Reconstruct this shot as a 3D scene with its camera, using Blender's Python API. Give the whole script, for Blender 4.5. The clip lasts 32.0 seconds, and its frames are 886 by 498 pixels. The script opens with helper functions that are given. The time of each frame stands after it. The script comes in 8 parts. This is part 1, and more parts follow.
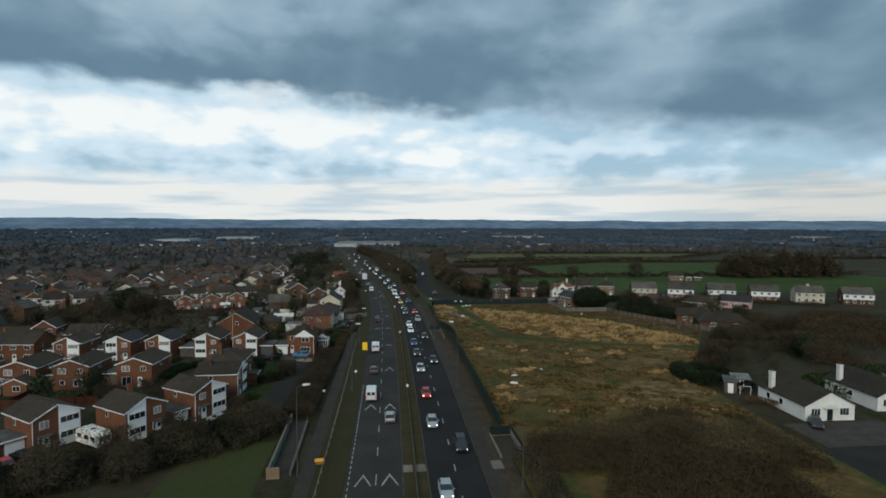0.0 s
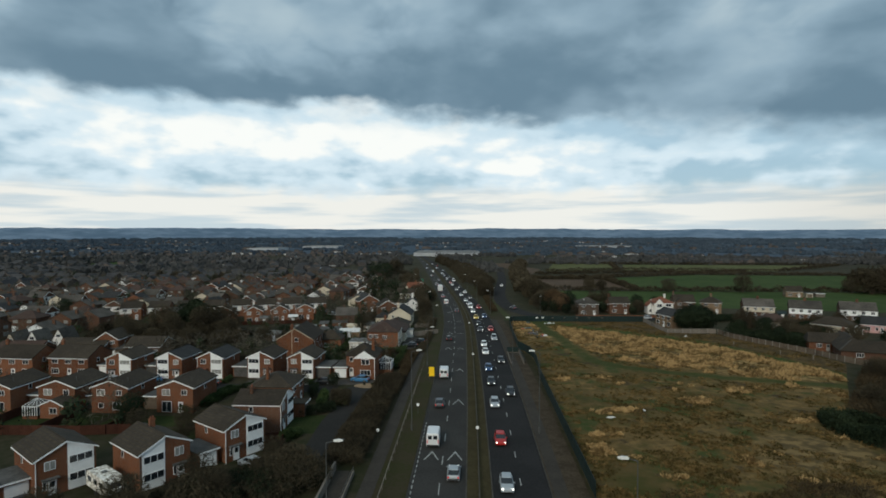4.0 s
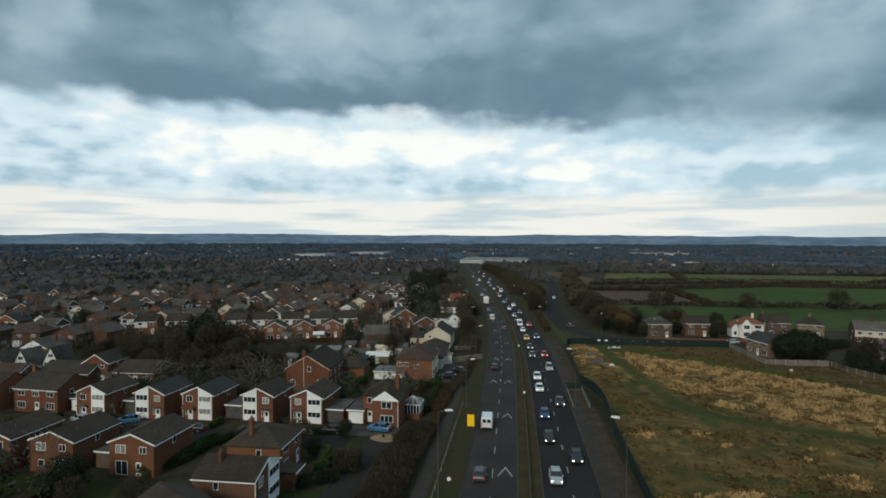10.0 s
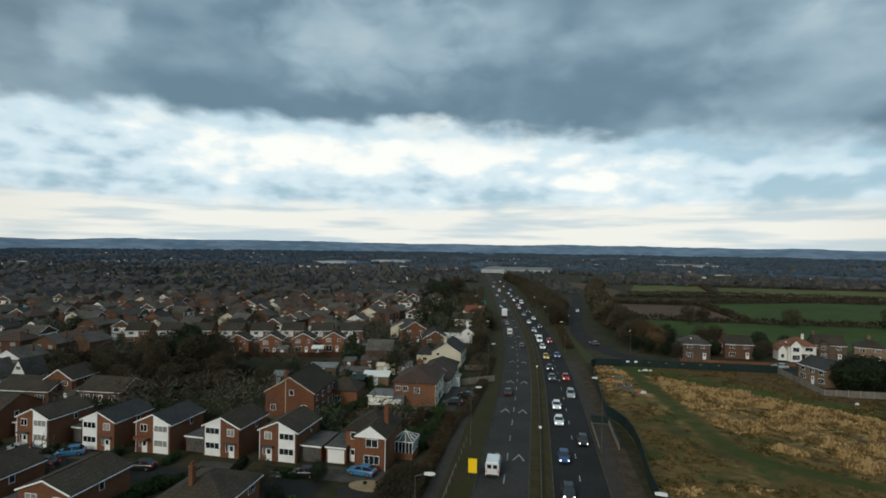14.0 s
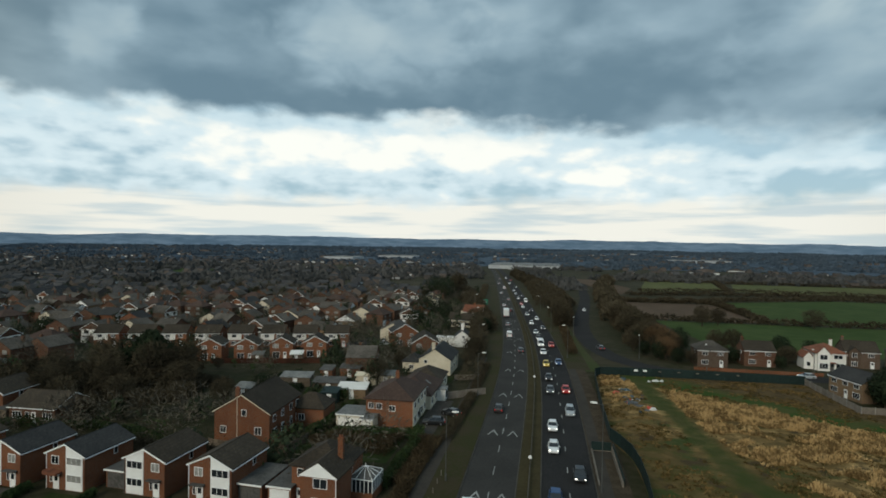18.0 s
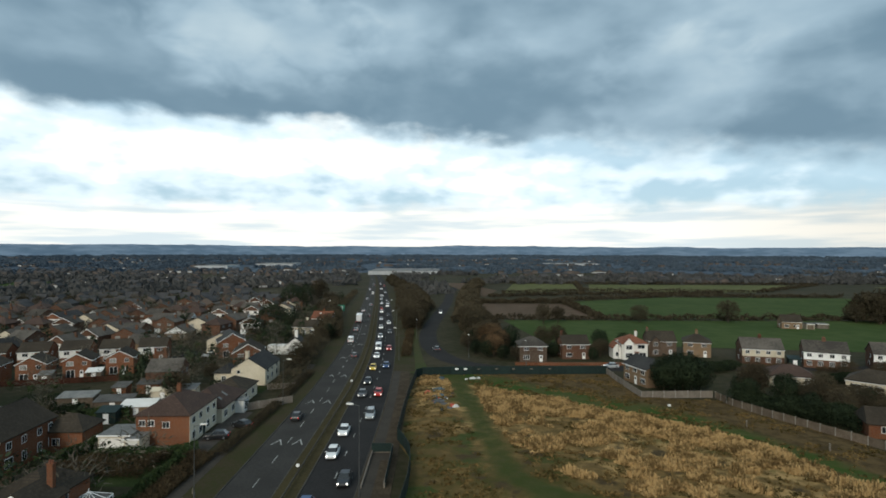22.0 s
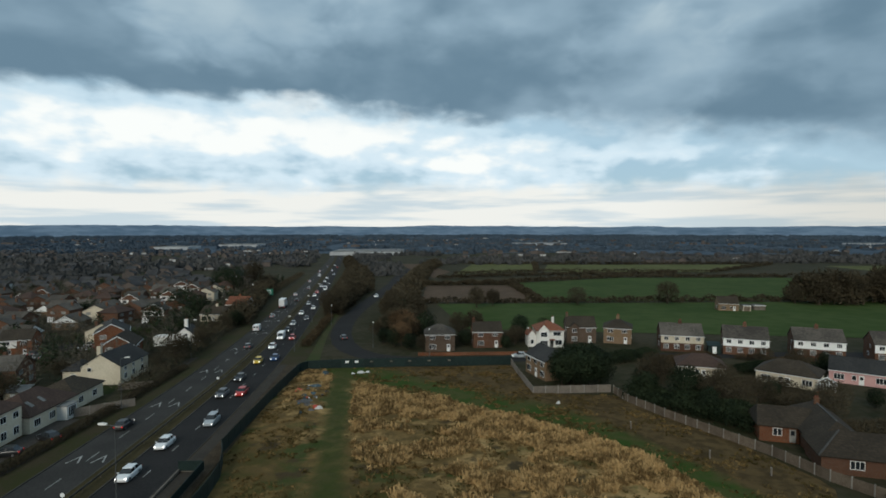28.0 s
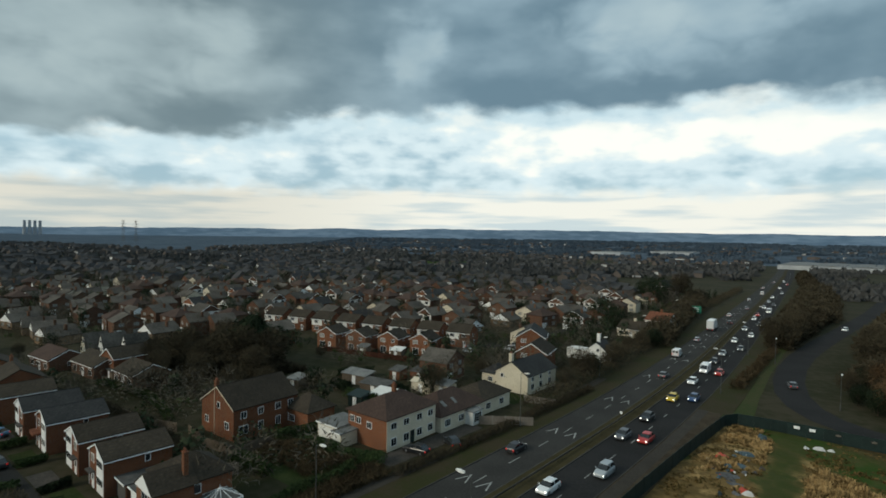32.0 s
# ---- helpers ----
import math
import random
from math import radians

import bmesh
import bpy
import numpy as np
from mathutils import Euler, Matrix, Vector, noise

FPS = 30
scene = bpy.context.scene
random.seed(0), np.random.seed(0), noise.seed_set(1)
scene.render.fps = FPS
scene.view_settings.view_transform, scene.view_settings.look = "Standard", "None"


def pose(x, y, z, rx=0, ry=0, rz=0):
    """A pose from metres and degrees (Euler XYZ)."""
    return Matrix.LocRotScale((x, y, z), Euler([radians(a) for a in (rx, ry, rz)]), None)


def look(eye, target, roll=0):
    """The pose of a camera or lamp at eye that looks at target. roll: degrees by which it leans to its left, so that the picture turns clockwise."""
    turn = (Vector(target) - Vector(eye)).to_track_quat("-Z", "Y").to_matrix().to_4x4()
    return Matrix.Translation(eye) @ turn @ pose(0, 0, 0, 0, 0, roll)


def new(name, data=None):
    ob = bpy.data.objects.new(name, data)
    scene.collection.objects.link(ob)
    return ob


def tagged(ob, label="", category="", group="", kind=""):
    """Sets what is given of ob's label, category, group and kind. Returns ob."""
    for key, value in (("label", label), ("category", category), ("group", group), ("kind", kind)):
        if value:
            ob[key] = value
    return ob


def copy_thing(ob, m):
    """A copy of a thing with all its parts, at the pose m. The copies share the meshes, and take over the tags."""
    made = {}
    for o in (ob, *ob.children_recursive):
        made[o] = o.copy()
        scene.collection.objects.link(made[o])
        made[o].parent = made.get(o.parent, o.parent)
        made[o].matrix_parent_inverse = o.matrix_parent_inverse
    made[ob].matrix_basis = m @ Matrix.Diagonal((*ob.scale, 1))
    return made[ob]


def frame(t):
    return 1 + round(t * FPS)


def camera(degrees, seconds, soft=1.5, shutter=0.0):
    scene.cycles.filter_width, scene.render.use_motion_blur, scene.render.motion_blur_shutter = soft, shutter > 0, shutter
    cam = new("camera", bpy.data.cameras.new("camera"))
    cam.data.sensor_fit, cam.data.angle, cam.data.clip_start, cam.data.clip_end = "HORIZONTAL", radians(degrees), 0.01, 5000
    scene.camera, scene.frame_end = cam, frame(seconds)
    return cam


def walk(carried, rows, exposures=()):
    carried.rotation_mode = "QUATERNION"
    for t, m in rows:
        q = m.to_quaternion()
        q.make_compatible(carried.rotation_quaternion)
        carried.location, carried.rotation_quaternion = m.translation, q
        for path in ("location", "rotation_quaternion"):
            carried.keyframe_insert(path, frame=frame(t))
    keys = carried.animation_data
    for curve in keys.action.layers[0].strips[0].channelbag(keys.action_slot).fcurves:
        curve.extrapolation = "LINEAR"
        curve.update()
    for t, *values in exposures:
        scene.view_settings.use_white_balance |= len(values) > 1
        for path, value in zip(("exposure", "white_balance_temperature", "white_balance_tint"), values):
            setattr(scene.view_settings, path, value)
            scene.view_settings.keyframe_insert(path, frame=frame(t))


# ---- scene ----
cam = camera(77.8, 32.0, soft=1.72)
PATH = [
    (0, (-4.819, 4.105, 34.083), (-4.607, 6.091, 33.985), 0.1),
    (0.5, (-4.358, 6.904, 34.144), (-4.179, 8.893, 34.046), 0.0),
    (1, (-4.039, 9.765, 34.113), (-3.907, 11.758, 34.024), 0.1),
    (1.5, (-3.768, 12.586, 34.006), (-3.68, 14.582, 33.933), 0.0),
    (2, (-3.338, 14.747, 34.018), (-3.299, 16.746, 33.949), -0.3),
    (2.5, (-3.001, 16.556, 34.01), (-2.997, 18.554, 33.93), -0.5),
    (3, (-2.663, 18.867, 33.799), (-2.687, 20.866, 33.728), -0.3),
    (3.5, (-2.456, 21.056, 33.561), (-2.506, 23.055, 33.496), -0.1),
    (5.5, (-2.484, 29.724, 33.934), (-2.639, 31.717, 33.87), -0.2),
    (6, (-2.525, 31.884, 33.941), (-2.689, 33.876, 33.878), -0.2),
    (6.5, (-2.384, 33.88, 33.791), (-2.561, 35.871, 33.734), -0.2),
    (7, (-2.431, 35.921, 33.784), (-2.62, 37.911, 33.732), -0.2),
    (7.5, (-2.423, 38.264, 33.822), (-2.628, 40.253, 33.766), -0.4),
    (8, (-2.511, 40.587, 33.849), (-2.726, 42.575, 33.788), -0.3),
    (8.5, (-2.374, 43.33, 33.817), (-2.593, 45.317, 33.753), -0.1),
    (9, (-2.498, 46.263, 33.817), (-2.723, 48.25, 33.766), 0.2),
    (9.5, (-2.616, 48.689, 33.713), (-2.854, 50.675, 33.671), 0.2),
    (10, (-2.768, 51.147, 33.881), (-3.021, 53.131, 33.839), 0.1),
    (10.5, (-2.809, 53.488, 34.017), (-3.072, 55.471, 33.978), 0.0),
    (11, (-2.764, 55.71, 34.153), (-3.032, 57.692, 34.124), 0.3),
    (11.5, (-2.697, 57.663, 34.173), (-2.978, 59.644, 34.155), 0.2),
    (12, (-2.497, 59.625, 34.037), (-2.79, 61.604, 34.032), 0.4),
    (12.5, (-2.329, 61.456, 33.829), (-2.632, 63.433, 33.824), 0.5),
    (13, (-1.896, 63.607, 33.538), (-2.213, 65.582, 33.532), 0.6),
    (13.5, (-1.62, 66.164, 33.331), (-1.941, 68.138, 33.329), 0.8),
    (14, (-1.345, 68.257, 33.254), (-1.682, 70.229, 33.244), 0.8),
    (14.5, (-1.328, 70.849, 33.053), (-1.679, 72.818, 33.045), 0.9),
    (16.5, (-1.461, 80.138, 33.532), (-1.85, 82.1, 33.511), 0.7),
    (17, (-1.144, 81.622, 33.639), (-1.529, 83.584, 33.608), 0.7),
    (17.5, (0.011, 82.867, 33.748), (-0.371, 84.83, 33.72), 0.7),
    (18, (1.707, 83.988, 33.701), (1.335, 85.953, 33.673), 0.8),
    (18.5, (3.521, 85.044, 33.428), (3.511, 87.044, 33.399), 1.1),
    (19, (5.904, 85.994, 33.177), (5.909, 87.993, 33.149), 1.0),
    (19.5, (8.284, 86.921, 32.78), (8.307, 88.921, 32.772), 1.2),
    (20, (10.787, 87.492, 32.324), (10.817, 89.492, 32.337), 1.4),
    (20.5, (13.185, 87.214, 32.279), (13.2, 89.214, 32.279), 0.8),
    (21, (15.582, 87.11, 32.403), (15.594, 89.11, 32.406), 0.3),
    (21.5, (17.733, 87.362, 32.545), (17.75, 89.361, 32.546), 0.1),
    (22, (19.891, 87.871, 32.692), (19.914, 89.871, 32.691), 0.1),
    (22.5, (22.239, 88.632, 32.801), (22.273, 90.632, 32.801), 0.1),
    (23, (24.309, 89.535, 32.847), (24.354, 91.534, 32.847), 0.3),
    (23.5, (26.83, 90.145, 32.744), (26.887, 92.144, 32.738), 0.2),
    (24, (29.092, 90.958, 32.717), (29.159, 92.956, 32.701), 0.6),
    (24.5, (31.158, 91.828, 32.708), (31.221, 93.827, 32.686), 0.5),
    (25, (33.102, 92.907, 32.585), (33.167, 94.905, 32.561), 0.5),
    (25.5, (35.317, 94.249, 32.735), (35.399, 96.247, 32.703), 0.5),
    (26, (37.245, 95.708, 32.878), (37.333, 97.706, 32.839), 0.5),
    (26.5, (39.083, 96.603, 32.844), (39.171, 98.6, 32.791), 0.3),
    (28.5, (41.776, 103.245, 33.019), (41.888, 105.24, 32.944), -0.1),
    (29, (41.476, 105.37, 33.347), (41.279, 107.359, 33.272), -0.3),
    (29.5, (41.503, 107.153, 34.027), (40.363, 108.795, 33.953), -0.1),
    (30, (41.03, 110.317, 34.21), (39.819, 111.906, 34.135), 0.3),
    (30.5, (40.648, 113.107, 34.398), (39.423, 114.687, 34.32), 0.4),
    (31, (39.824, 115.945, 34.396), (38.581, 117.51, 34.324), 0.8),
    (31.5, (39.16, 118.811, 34.191), (37.897, 120.361, 34.124), 0.9),
    (32, (38.86, 121.823, 33.881), (37.576, 123.355, 33.82), 0.8),
]
walk(cam, [(t, look(eye, target, roll)) for t, eye, target, roll in PATH], [(0, -0.10, 6250, 9), (3, -0.05, 6450, 9), (8, -0.04, 6500, 8), (12, -0.02, 6500, 8), (14, -0.02, 6550, 8), (17, -0.02, 6700, 7), (20, 0.03, 6600, 8), (22, 0.29, 6650, 10), (23, 0.28, 6700, 11), (24.2, 0.15, 6600, 11), (25, 0.20, 6600, 11), (26, 0.0, 6350, 11), (28.5, -0.03, 6450, 8), (30, 0.0, 6650, 5), (32, 0.02, 6700, 6)])

# ---- world and light ----
def make_world():
    w = bpy.data.worlds.new("overcast_sky")
    scene.world = w
    w.use_nodes = True
    nt = w.node_tree
    nt.nodes.clear()
    N, L = nt.nodes.new, nt.links.new

    def put(sock, v):
        if hasattr(v, "is_linked") or hasattr(v, "links"):
            L(v, sock)
        else:
            sock.default_value = v

    def m(op, a, b=0.0, c=0.0, clamp=False):
        n = N("ShaderNodeMath")
        n.operation, n.use_clamp = op, clamp
        put(n.inputs[0], a), put(n.inputs[1], b), put(n.inputs[2], c)
        return n.outputs[0]

    def step(x, lo, hi, a=0.0, b=1.0):
        n = N("ShaderNodeMapRange")
        n.interpolation_type = "SMOOTHSTEP"
        put(n.inputs[0], x), put(n.inputs[1], lo), put(n.inputs[2], hi), put(n.inputs[3], a), put(n.inputs[4], b)
        return n.outputs[0]

    def mix(f, a, b):
        n = N("ShaderNodeMix")
        n.data_type = "RGBA"
        put(n.inputs[0], f), put(n.inputs[6], a), put(n.inputs[7], b)
        return n.outputs[2]

    def fog(x, y, z, scale, detail=5.0, rough=0.55, twist=0.0):
        c = N("ShaderNodeCombineXYZ")
        put(c.inputs[0], x), put(c.inputs[1], y), put(c.inputs[2], z)
        n = N("ShaderNodeTexNoise")
        n.inputs["Scale"].default_value, n.inputs["Detail"].default_value = scale, detail
        n.inputs["Roughness"].default_value, n.inputs["Distortion"].default_value = rough, twist
        L(c.outputs[0], n.inputs["Vector"])
        return n.outputs[0]

    tc, sep = N("ShaderNodeTexCoord"), N("ShaderNodeSeparateXYZ")
    L(tc.outputs["Generated"], sep.inputs[0])
    x, y, z = sep.outputs
    az, el = m("ARCTAN2", x, y), m("ARCSINE", z)

    ruffle = fog(az, m("MULTIPLY", el, 1.6), 11.0, 11.0, 3, 0.5, 0.3)

    def lump(a0, e0, ra, re):
        """A soft round swelling of the cloud about a bearing and a height, in degrees."""
        u, v = m("DIVIDE", m("SUBTRACT", az, radians(a0)), radians(ra)), m("DIVIDE", m("SUBTRACT", el, radians(e0)), radians(re))
        return step(m("ADD", m("ADD", m("MULTIPLY", u, u), m("MULTIPLY", v, v)), m("MULTIPLY", m("SUBTRACT", ruffle, 0.5), 2.2)), 0.0, 1.1, 1.0, 0.0)

    def total(*terms):
        out = terms[0]
        for q in terms[1:]:
            out = m("ADD", out, q)
        return out

    sky = N("ShaderNodeTexSky")
    sky.sky_type, sky.sun_disc = "NISHITA", False
    sky.sun_elevation, sky.sun_rotation = radians(24), radians(200)
    pale = N("ShaderNodeMix")
    pale.data_type, pale.blend_type = "RGBA", "MULTIPLY"
    pale.inputs[0].default_value = 1.0
    L(sky.outputs[0], pale.inputs[6])
    pale.inputs[7].default_value = (0.10, 0.10, 0.10, 1)
    # the lower edge of the cloud bank: its height in degrees along the horizon
    brim = N("ShaderNodeValToRGB")
    brim.color_ramp.interpolation = "B_SPLINE"
    stops = ((-100, 7.0), (-79, 7.3), (-64, 8.2), (-55, 9.6), (-47, 11.8), (-36, 12.4), (-24, 12.0), (-10, 11.6), (2, 11.2), (10, 10.2), (20, 9.0), (32, 8.0), (39, 6.3), (50, 5.2), (90, 5.5))
    while len(brim.color_ramp.elements) < len(stops):
        brim.color_ramp.elements.new(0.5)
    for e, (a, h) in zip(brim.color_ramp.elements, stops):
        e.position = (a + 120) / 240
        e.color = (h / 20, h / 20, h / 20, 1)
    L(m("MULTIPLY_ADD", az, 180 / math.pi / 240, 0.5), brim.inputs[0])
    edge = m("MULTIPLY", brim.outputs[0], radians(20))
    big = fog(az, m("MULTIPLY", el, 1.7), 0.0, 4.2, 3, 0.5)
    puff = fog(az, m("MULTIPLY", el, 1.7), 3.0, 14.0, 4, 0.45, 0.2)
    wob = m("ADD", m("MULTIPLY", m("SUBTRACT", big, 0.5), 0.060), m("MULTIPLY", m("SUBTRACT", puff, 0.5), 0.066))
    rise = m("SUBTRACT", m("ADD", el, wob), edge)
    east = step(az, 0.10, 0.42)
    bank = step(rise, m("MULTIPLY_ADD", east, -0.012, -0.004), m("MULTIPLY_ADD", east, 0.030, 0.026))
    # tones of the bank: smooth heavy folds, darkest along the brim
    fold = fog(az, m("MULTIPLY", el, 1.9), 7.0, 3.6, 2, 0.45, 0.2)
    lumps = fog(az, m("MULTIPLY", el, 2.0), 9.0, 9.0, 3, 0.45)
    tone = total(m("MULTIPLY", fold, 0.55), m("MULTIPLY", lumps, 0.30), 0.075,
                 m("MULTIPLY", lump(-17, 20.5, 13, 6), 0.20), m("MULTIPLY", lump(23, 15.5, 9, 6), 0.12), m("MULTIPLY", lump(36, 21, 13, 5), 0.09), m("MULTIPLY", lump(-36, 22, 9, 5), 0.05),
                 m("MULTIPLY", lump(-43, 18, 4, 4), 0.17), m("MULTIPLY", lump(-72, 17, 14, 7), 0.15), m("MULTIPLY", lump(10, 12.5, 6, 3), 0.07), m("MULTIPLY", lump(15, 10, 6, 2), 0.06),
                 m("MULTIPLY", lump(2, 16, 13, 6), -0.08), m("MULTIPLY", lump(30, 11.5, 9, 4.5), -0.10), m("MULTIPLY", lump(-22, 14, 16, 3), -0.05), m("MULTIPLY", lump(-55, 13, 10, 5), -0.04),
                 step(rise, 0.0, 0.10, -0.030, 0.0), step(el, 0.40, 0.9, 0.0, 0.2))
    dark = mix(step(tone, 0.37, 0.66), (0.148, 0.240, 0.318, 1), (0.300, 0.425, 0.520, 1))
    dark = mix(step(tone, 0.58, 0.80), dark, (0.43, 0.55, 0.62, 1))
    west = step(az, -1.15, -0.62, 1.0, 0.0)
    dark = mix(m("MULTIPLY", west, 0.55), dark, mix(step(tone, 0.37, 0.68), (0.195, 0.248, 0.262, 1), (0.43, 0.51, 0.52, 1)))
    # bright broken cloud under the bank
    gap = mix(0.80, pale.outputs[2], (0.38, 0.56, 0.69, 1))
    heap_ = fog(az, m("MULTIPLY", el, 2.1), 2.0, 7.0, 4, 0.45, 0.2)
    small = fog(az, m("MULTIPLY", el, 2.1), 5.0, 20.0, 3, 0.45)
    wide = fog(az, m("MULTIPLY", el, 3.0), 6.0, 3.0, 2, 0.5)
    shelf = m("SUBTRACT", 1.0, m("MINIMUM", m("ABSOLUTE", m("DIVIDE", m("SUBTRACT", el, 0.098), 0.030)), 1.0))
    broken = total(m("MULTIPLY", heap_, 0.48), m("MULTIPLY", small, 0.30), m("MULTIPLY", wide, 0.22), m("MULTIPLY", shelf, -0.075), step(az, 0.05, 0.55, 0.035, -0.075), m("MULTIPLY", west, -0.03),
                   m("MULTIPLY", lump(-18, 9.3, 20, 2.4), 0.09), m("MULTIPLY", lump(4, 6.7, 6, 1.2), 0.08), m("MULTIPLY", lump(24, 7.4, 7, 1.5), 0.10), m("MULTIPLY", lump(12, 8.4, 5, 1.2), 0.07), m("MULTIPLY", lump(-42, 8.6, 9, 2.2), -0.06))
    bright = mix(step(broken, 0.37, 0.53), gap, (0.70, 0.84, 0.92, 1))
    bright = mix(step(broken, 0.52, 0.64), bright, (0.99, 1.01, 0.98, 1))
    # calm cream layers down to the horizon, greyer to both sides
    veil = fog(m("MULTIPLY", az, 1.2), m("MULTIPLY", el, 13.0), 4.0, 3.4, 4, 0.5)
    layers = mix(step(veil, 0.36, 0.56), (0.60, 0.70, 0.75, 1), (0.90, 0.90, 0.85, 1))
    layers = mix(m("ADD", step(az, 0.35, 0.75, 0.0, 0.75), m("MULTIPLY", west, 0.8)), layers, mix(step(veil, 0.36, 0.60), (0.47, 0.53, 0.54, 1), (0.68, 0.67, 0.61, 1)))
    bright = mix(step(m("ADD", el, m("MULTIPLY", m("SUBTRACT", puff, 0.5), 0.060)), 0.056, 0.088), layers, bright)
    # pale blue air close under the bank
    rim = m("MULTIPLY", step(rise, -0.036, -0.004), 0.42)
    bright = mix(rim, bright, (0.52, 0.70, 0.81, 1))
    cloud = mix(bank, bright, dark)
    ground = mix(step(z, -0.02, 0.0), (0.05, 0.06, 0.06, 1), cloud)
    bg, out = N("ShaderNodeBackground"), N("ShaderNodeOutputWorld")
    L(ground, bg.inputs[0])
    bg.inputs[1].default_value = 1.0
    L(bg.outputs[0], out.inputs[0])


make_world()
sun_data = bpy.data.lights.new("sun", "SUN")
sun_data.energy, sun_data.angle, sun_data.color = 1.6, radians(20), (1.0, 0.93, 0.79)
sun = new("sun", sun_data)
sun.matrix_world = look((0, 0, 100), (16, 44, 76))


# ---- materials ----
def surface(name, a, b, size=1.0, rough=0.85, bump=0.0, fine=None, spec=0.3, metal=0.0, vary=0.12, tiles=None, lo=0.38, hi=0.62):
    """Two colours mixed by noise of two sizes in metres, with a shade of its own for each object. tiles: width, height, joint colour."""
    mt = bpy.data.materials.new(name)
    mt.use_nodes = True
    nt = mt.node_tree
    N, L = nt.nodes.new, nt.links.new
    p = nt.nodes["Principled BSDF"]
    p.inputs["Roughness"].default_value, p.inputs["Metallic"].default_value = rough, metal
    p.inputs["Specular IOR Level"].default_value = spec
    geo = N("ShaderNodeNewGeometry")

    def noise_at(metres, detail):
        n = N("ShaderNodeTexNoise")
        n.inputs["Scale"].default_value, n.inputs["Detail"].default_value = 1 / metres, detail
        L(geo.outputs["Position"], n.inputs["Vector"])
        return n.outputs[0]

    n1, n2 = noise_at(size, 4), noise_at(fine or size / 7, 3)
    add = N("ShaderNodeMath")
    add.operation = "MULTIPLY_ADD"
    L(n2, add.inputs[0])
    add.inputs[1].default_value = 0.5
    half = N("ShaderNodeMath")
    half.operation = "MULTIPLY"
    L(n1, half.inputs[0])
    half.inputs[1].default_value = 0.5
    L(half.outputs[0], add.inputs[2])
    ramp = N("ShaderNodeMapRange")
    ramp.interpolation_type = "SMOOTHSTEP"
    ramp.inputs[1].default_value, ramp.inputs[2].default_value = lo, hi
    L(add.outputs[0], ramp.inputs[0])
    mix = N("ShaderNodeMix")
    mix.data_type = "RGBA"
    L(ramp.outputs[0], mix.inputs[0])
    mix.inputs[6].default_value, mix.inputs[7].default_value = (*a, 1), (*b, 1)
    col = mix.outputs[2]
    height = n2
    if tiles:
        tw, th, joint = tiles
        tcd = N("ShaderNodeTexCoord")
        sp, cb = N("ShaderNodeSeparateXYZ"), N("ShaderNodeCombineXYZ")
        L(tcd.outputs["Object"], sp.inputs[0])
        s = N("ShaderNodeMath")
        L(sp.outputs[0], s.inputs[0]), L(sp.outputs[1], s.inputs[1])
        L(s.outputs[0], cb.inputs[0]), L(sp.outputs[2], cb.inputs[1])
        br = N("ShaderNodeTexBrick")
        br.inputs["Scale"].default_value = 1.0
        br.inputs["Brick Width"].default_value, br.inputs["Row Height"].default_value = tw, th
        br.inputs["Mortar Size"].default_value = th * 0.12
        L(cb.outputs[0], br.inputs["Vector"])
        L(col, br.inputs["Color1"])
        dk = N("ShaderNodeMix")
        dk.data_type, dk.blend_type = "RGBA", "MULTIPLY"
        dk.inputs[0].default_value = 1.0
        L(col, dk.inputs[6])
        dk.inputs[7].default_value = (0.75, 0.75, 0.75, 1)
        L(dk.outputs[2], br.inputs["Color2"])
        br.inputs["Mortar"].default_value = (*joint, 1)
        col = br.outputs[0]
    if vary:
        info, r = N("ShaderNodeObjectInfo"), N("ShaderNodeMapRange")
        L(info.outputs["Random"], r.inputs[0])
        r.inputs[3].default_value, r.inputs[4].default_value = 1 - vary, 1 + vary
        hsv = N("ShaderNodeHueSaturation")
        L(r.outputs[0], hsv.inputs["Value"])
        L(col, hsv.inputs["Color"])
        col = hsv.outputs[0]
    L(col, p.inputs["Base Color"])
    if bump:
        bn = N("ShaderNodeBump")
        bn.inputs["Strength"].default_value, bn.inputs["Distance"].default_value = bump, 0.05
        L(height, bn.inputs["Height"])
        L(bn.outputs[0], p.inputs["Normal"])
    return mt


def plain(name, c, rough=0.5, metal=0.0, spec=0.5, emit=0.0):
    mt = bpy.data.materials.new(name)
    mt.use_nodes = True
    p = mt.node_tree.nodes["Principled BSDF"]
    p.inputs["Base Color"].default_value = (*c, 1)
    p.inputs["Roughness"].default_value, p.inputs["Metallic"].default_value = rough, metal
    p.inputs["Specular IOR Level"].default_value = spec
    if emit:
        p.inputs["Emission Color"].default_value, p.inputs["Emission Strength"].default_value = (*c, 1), emit
    return mt


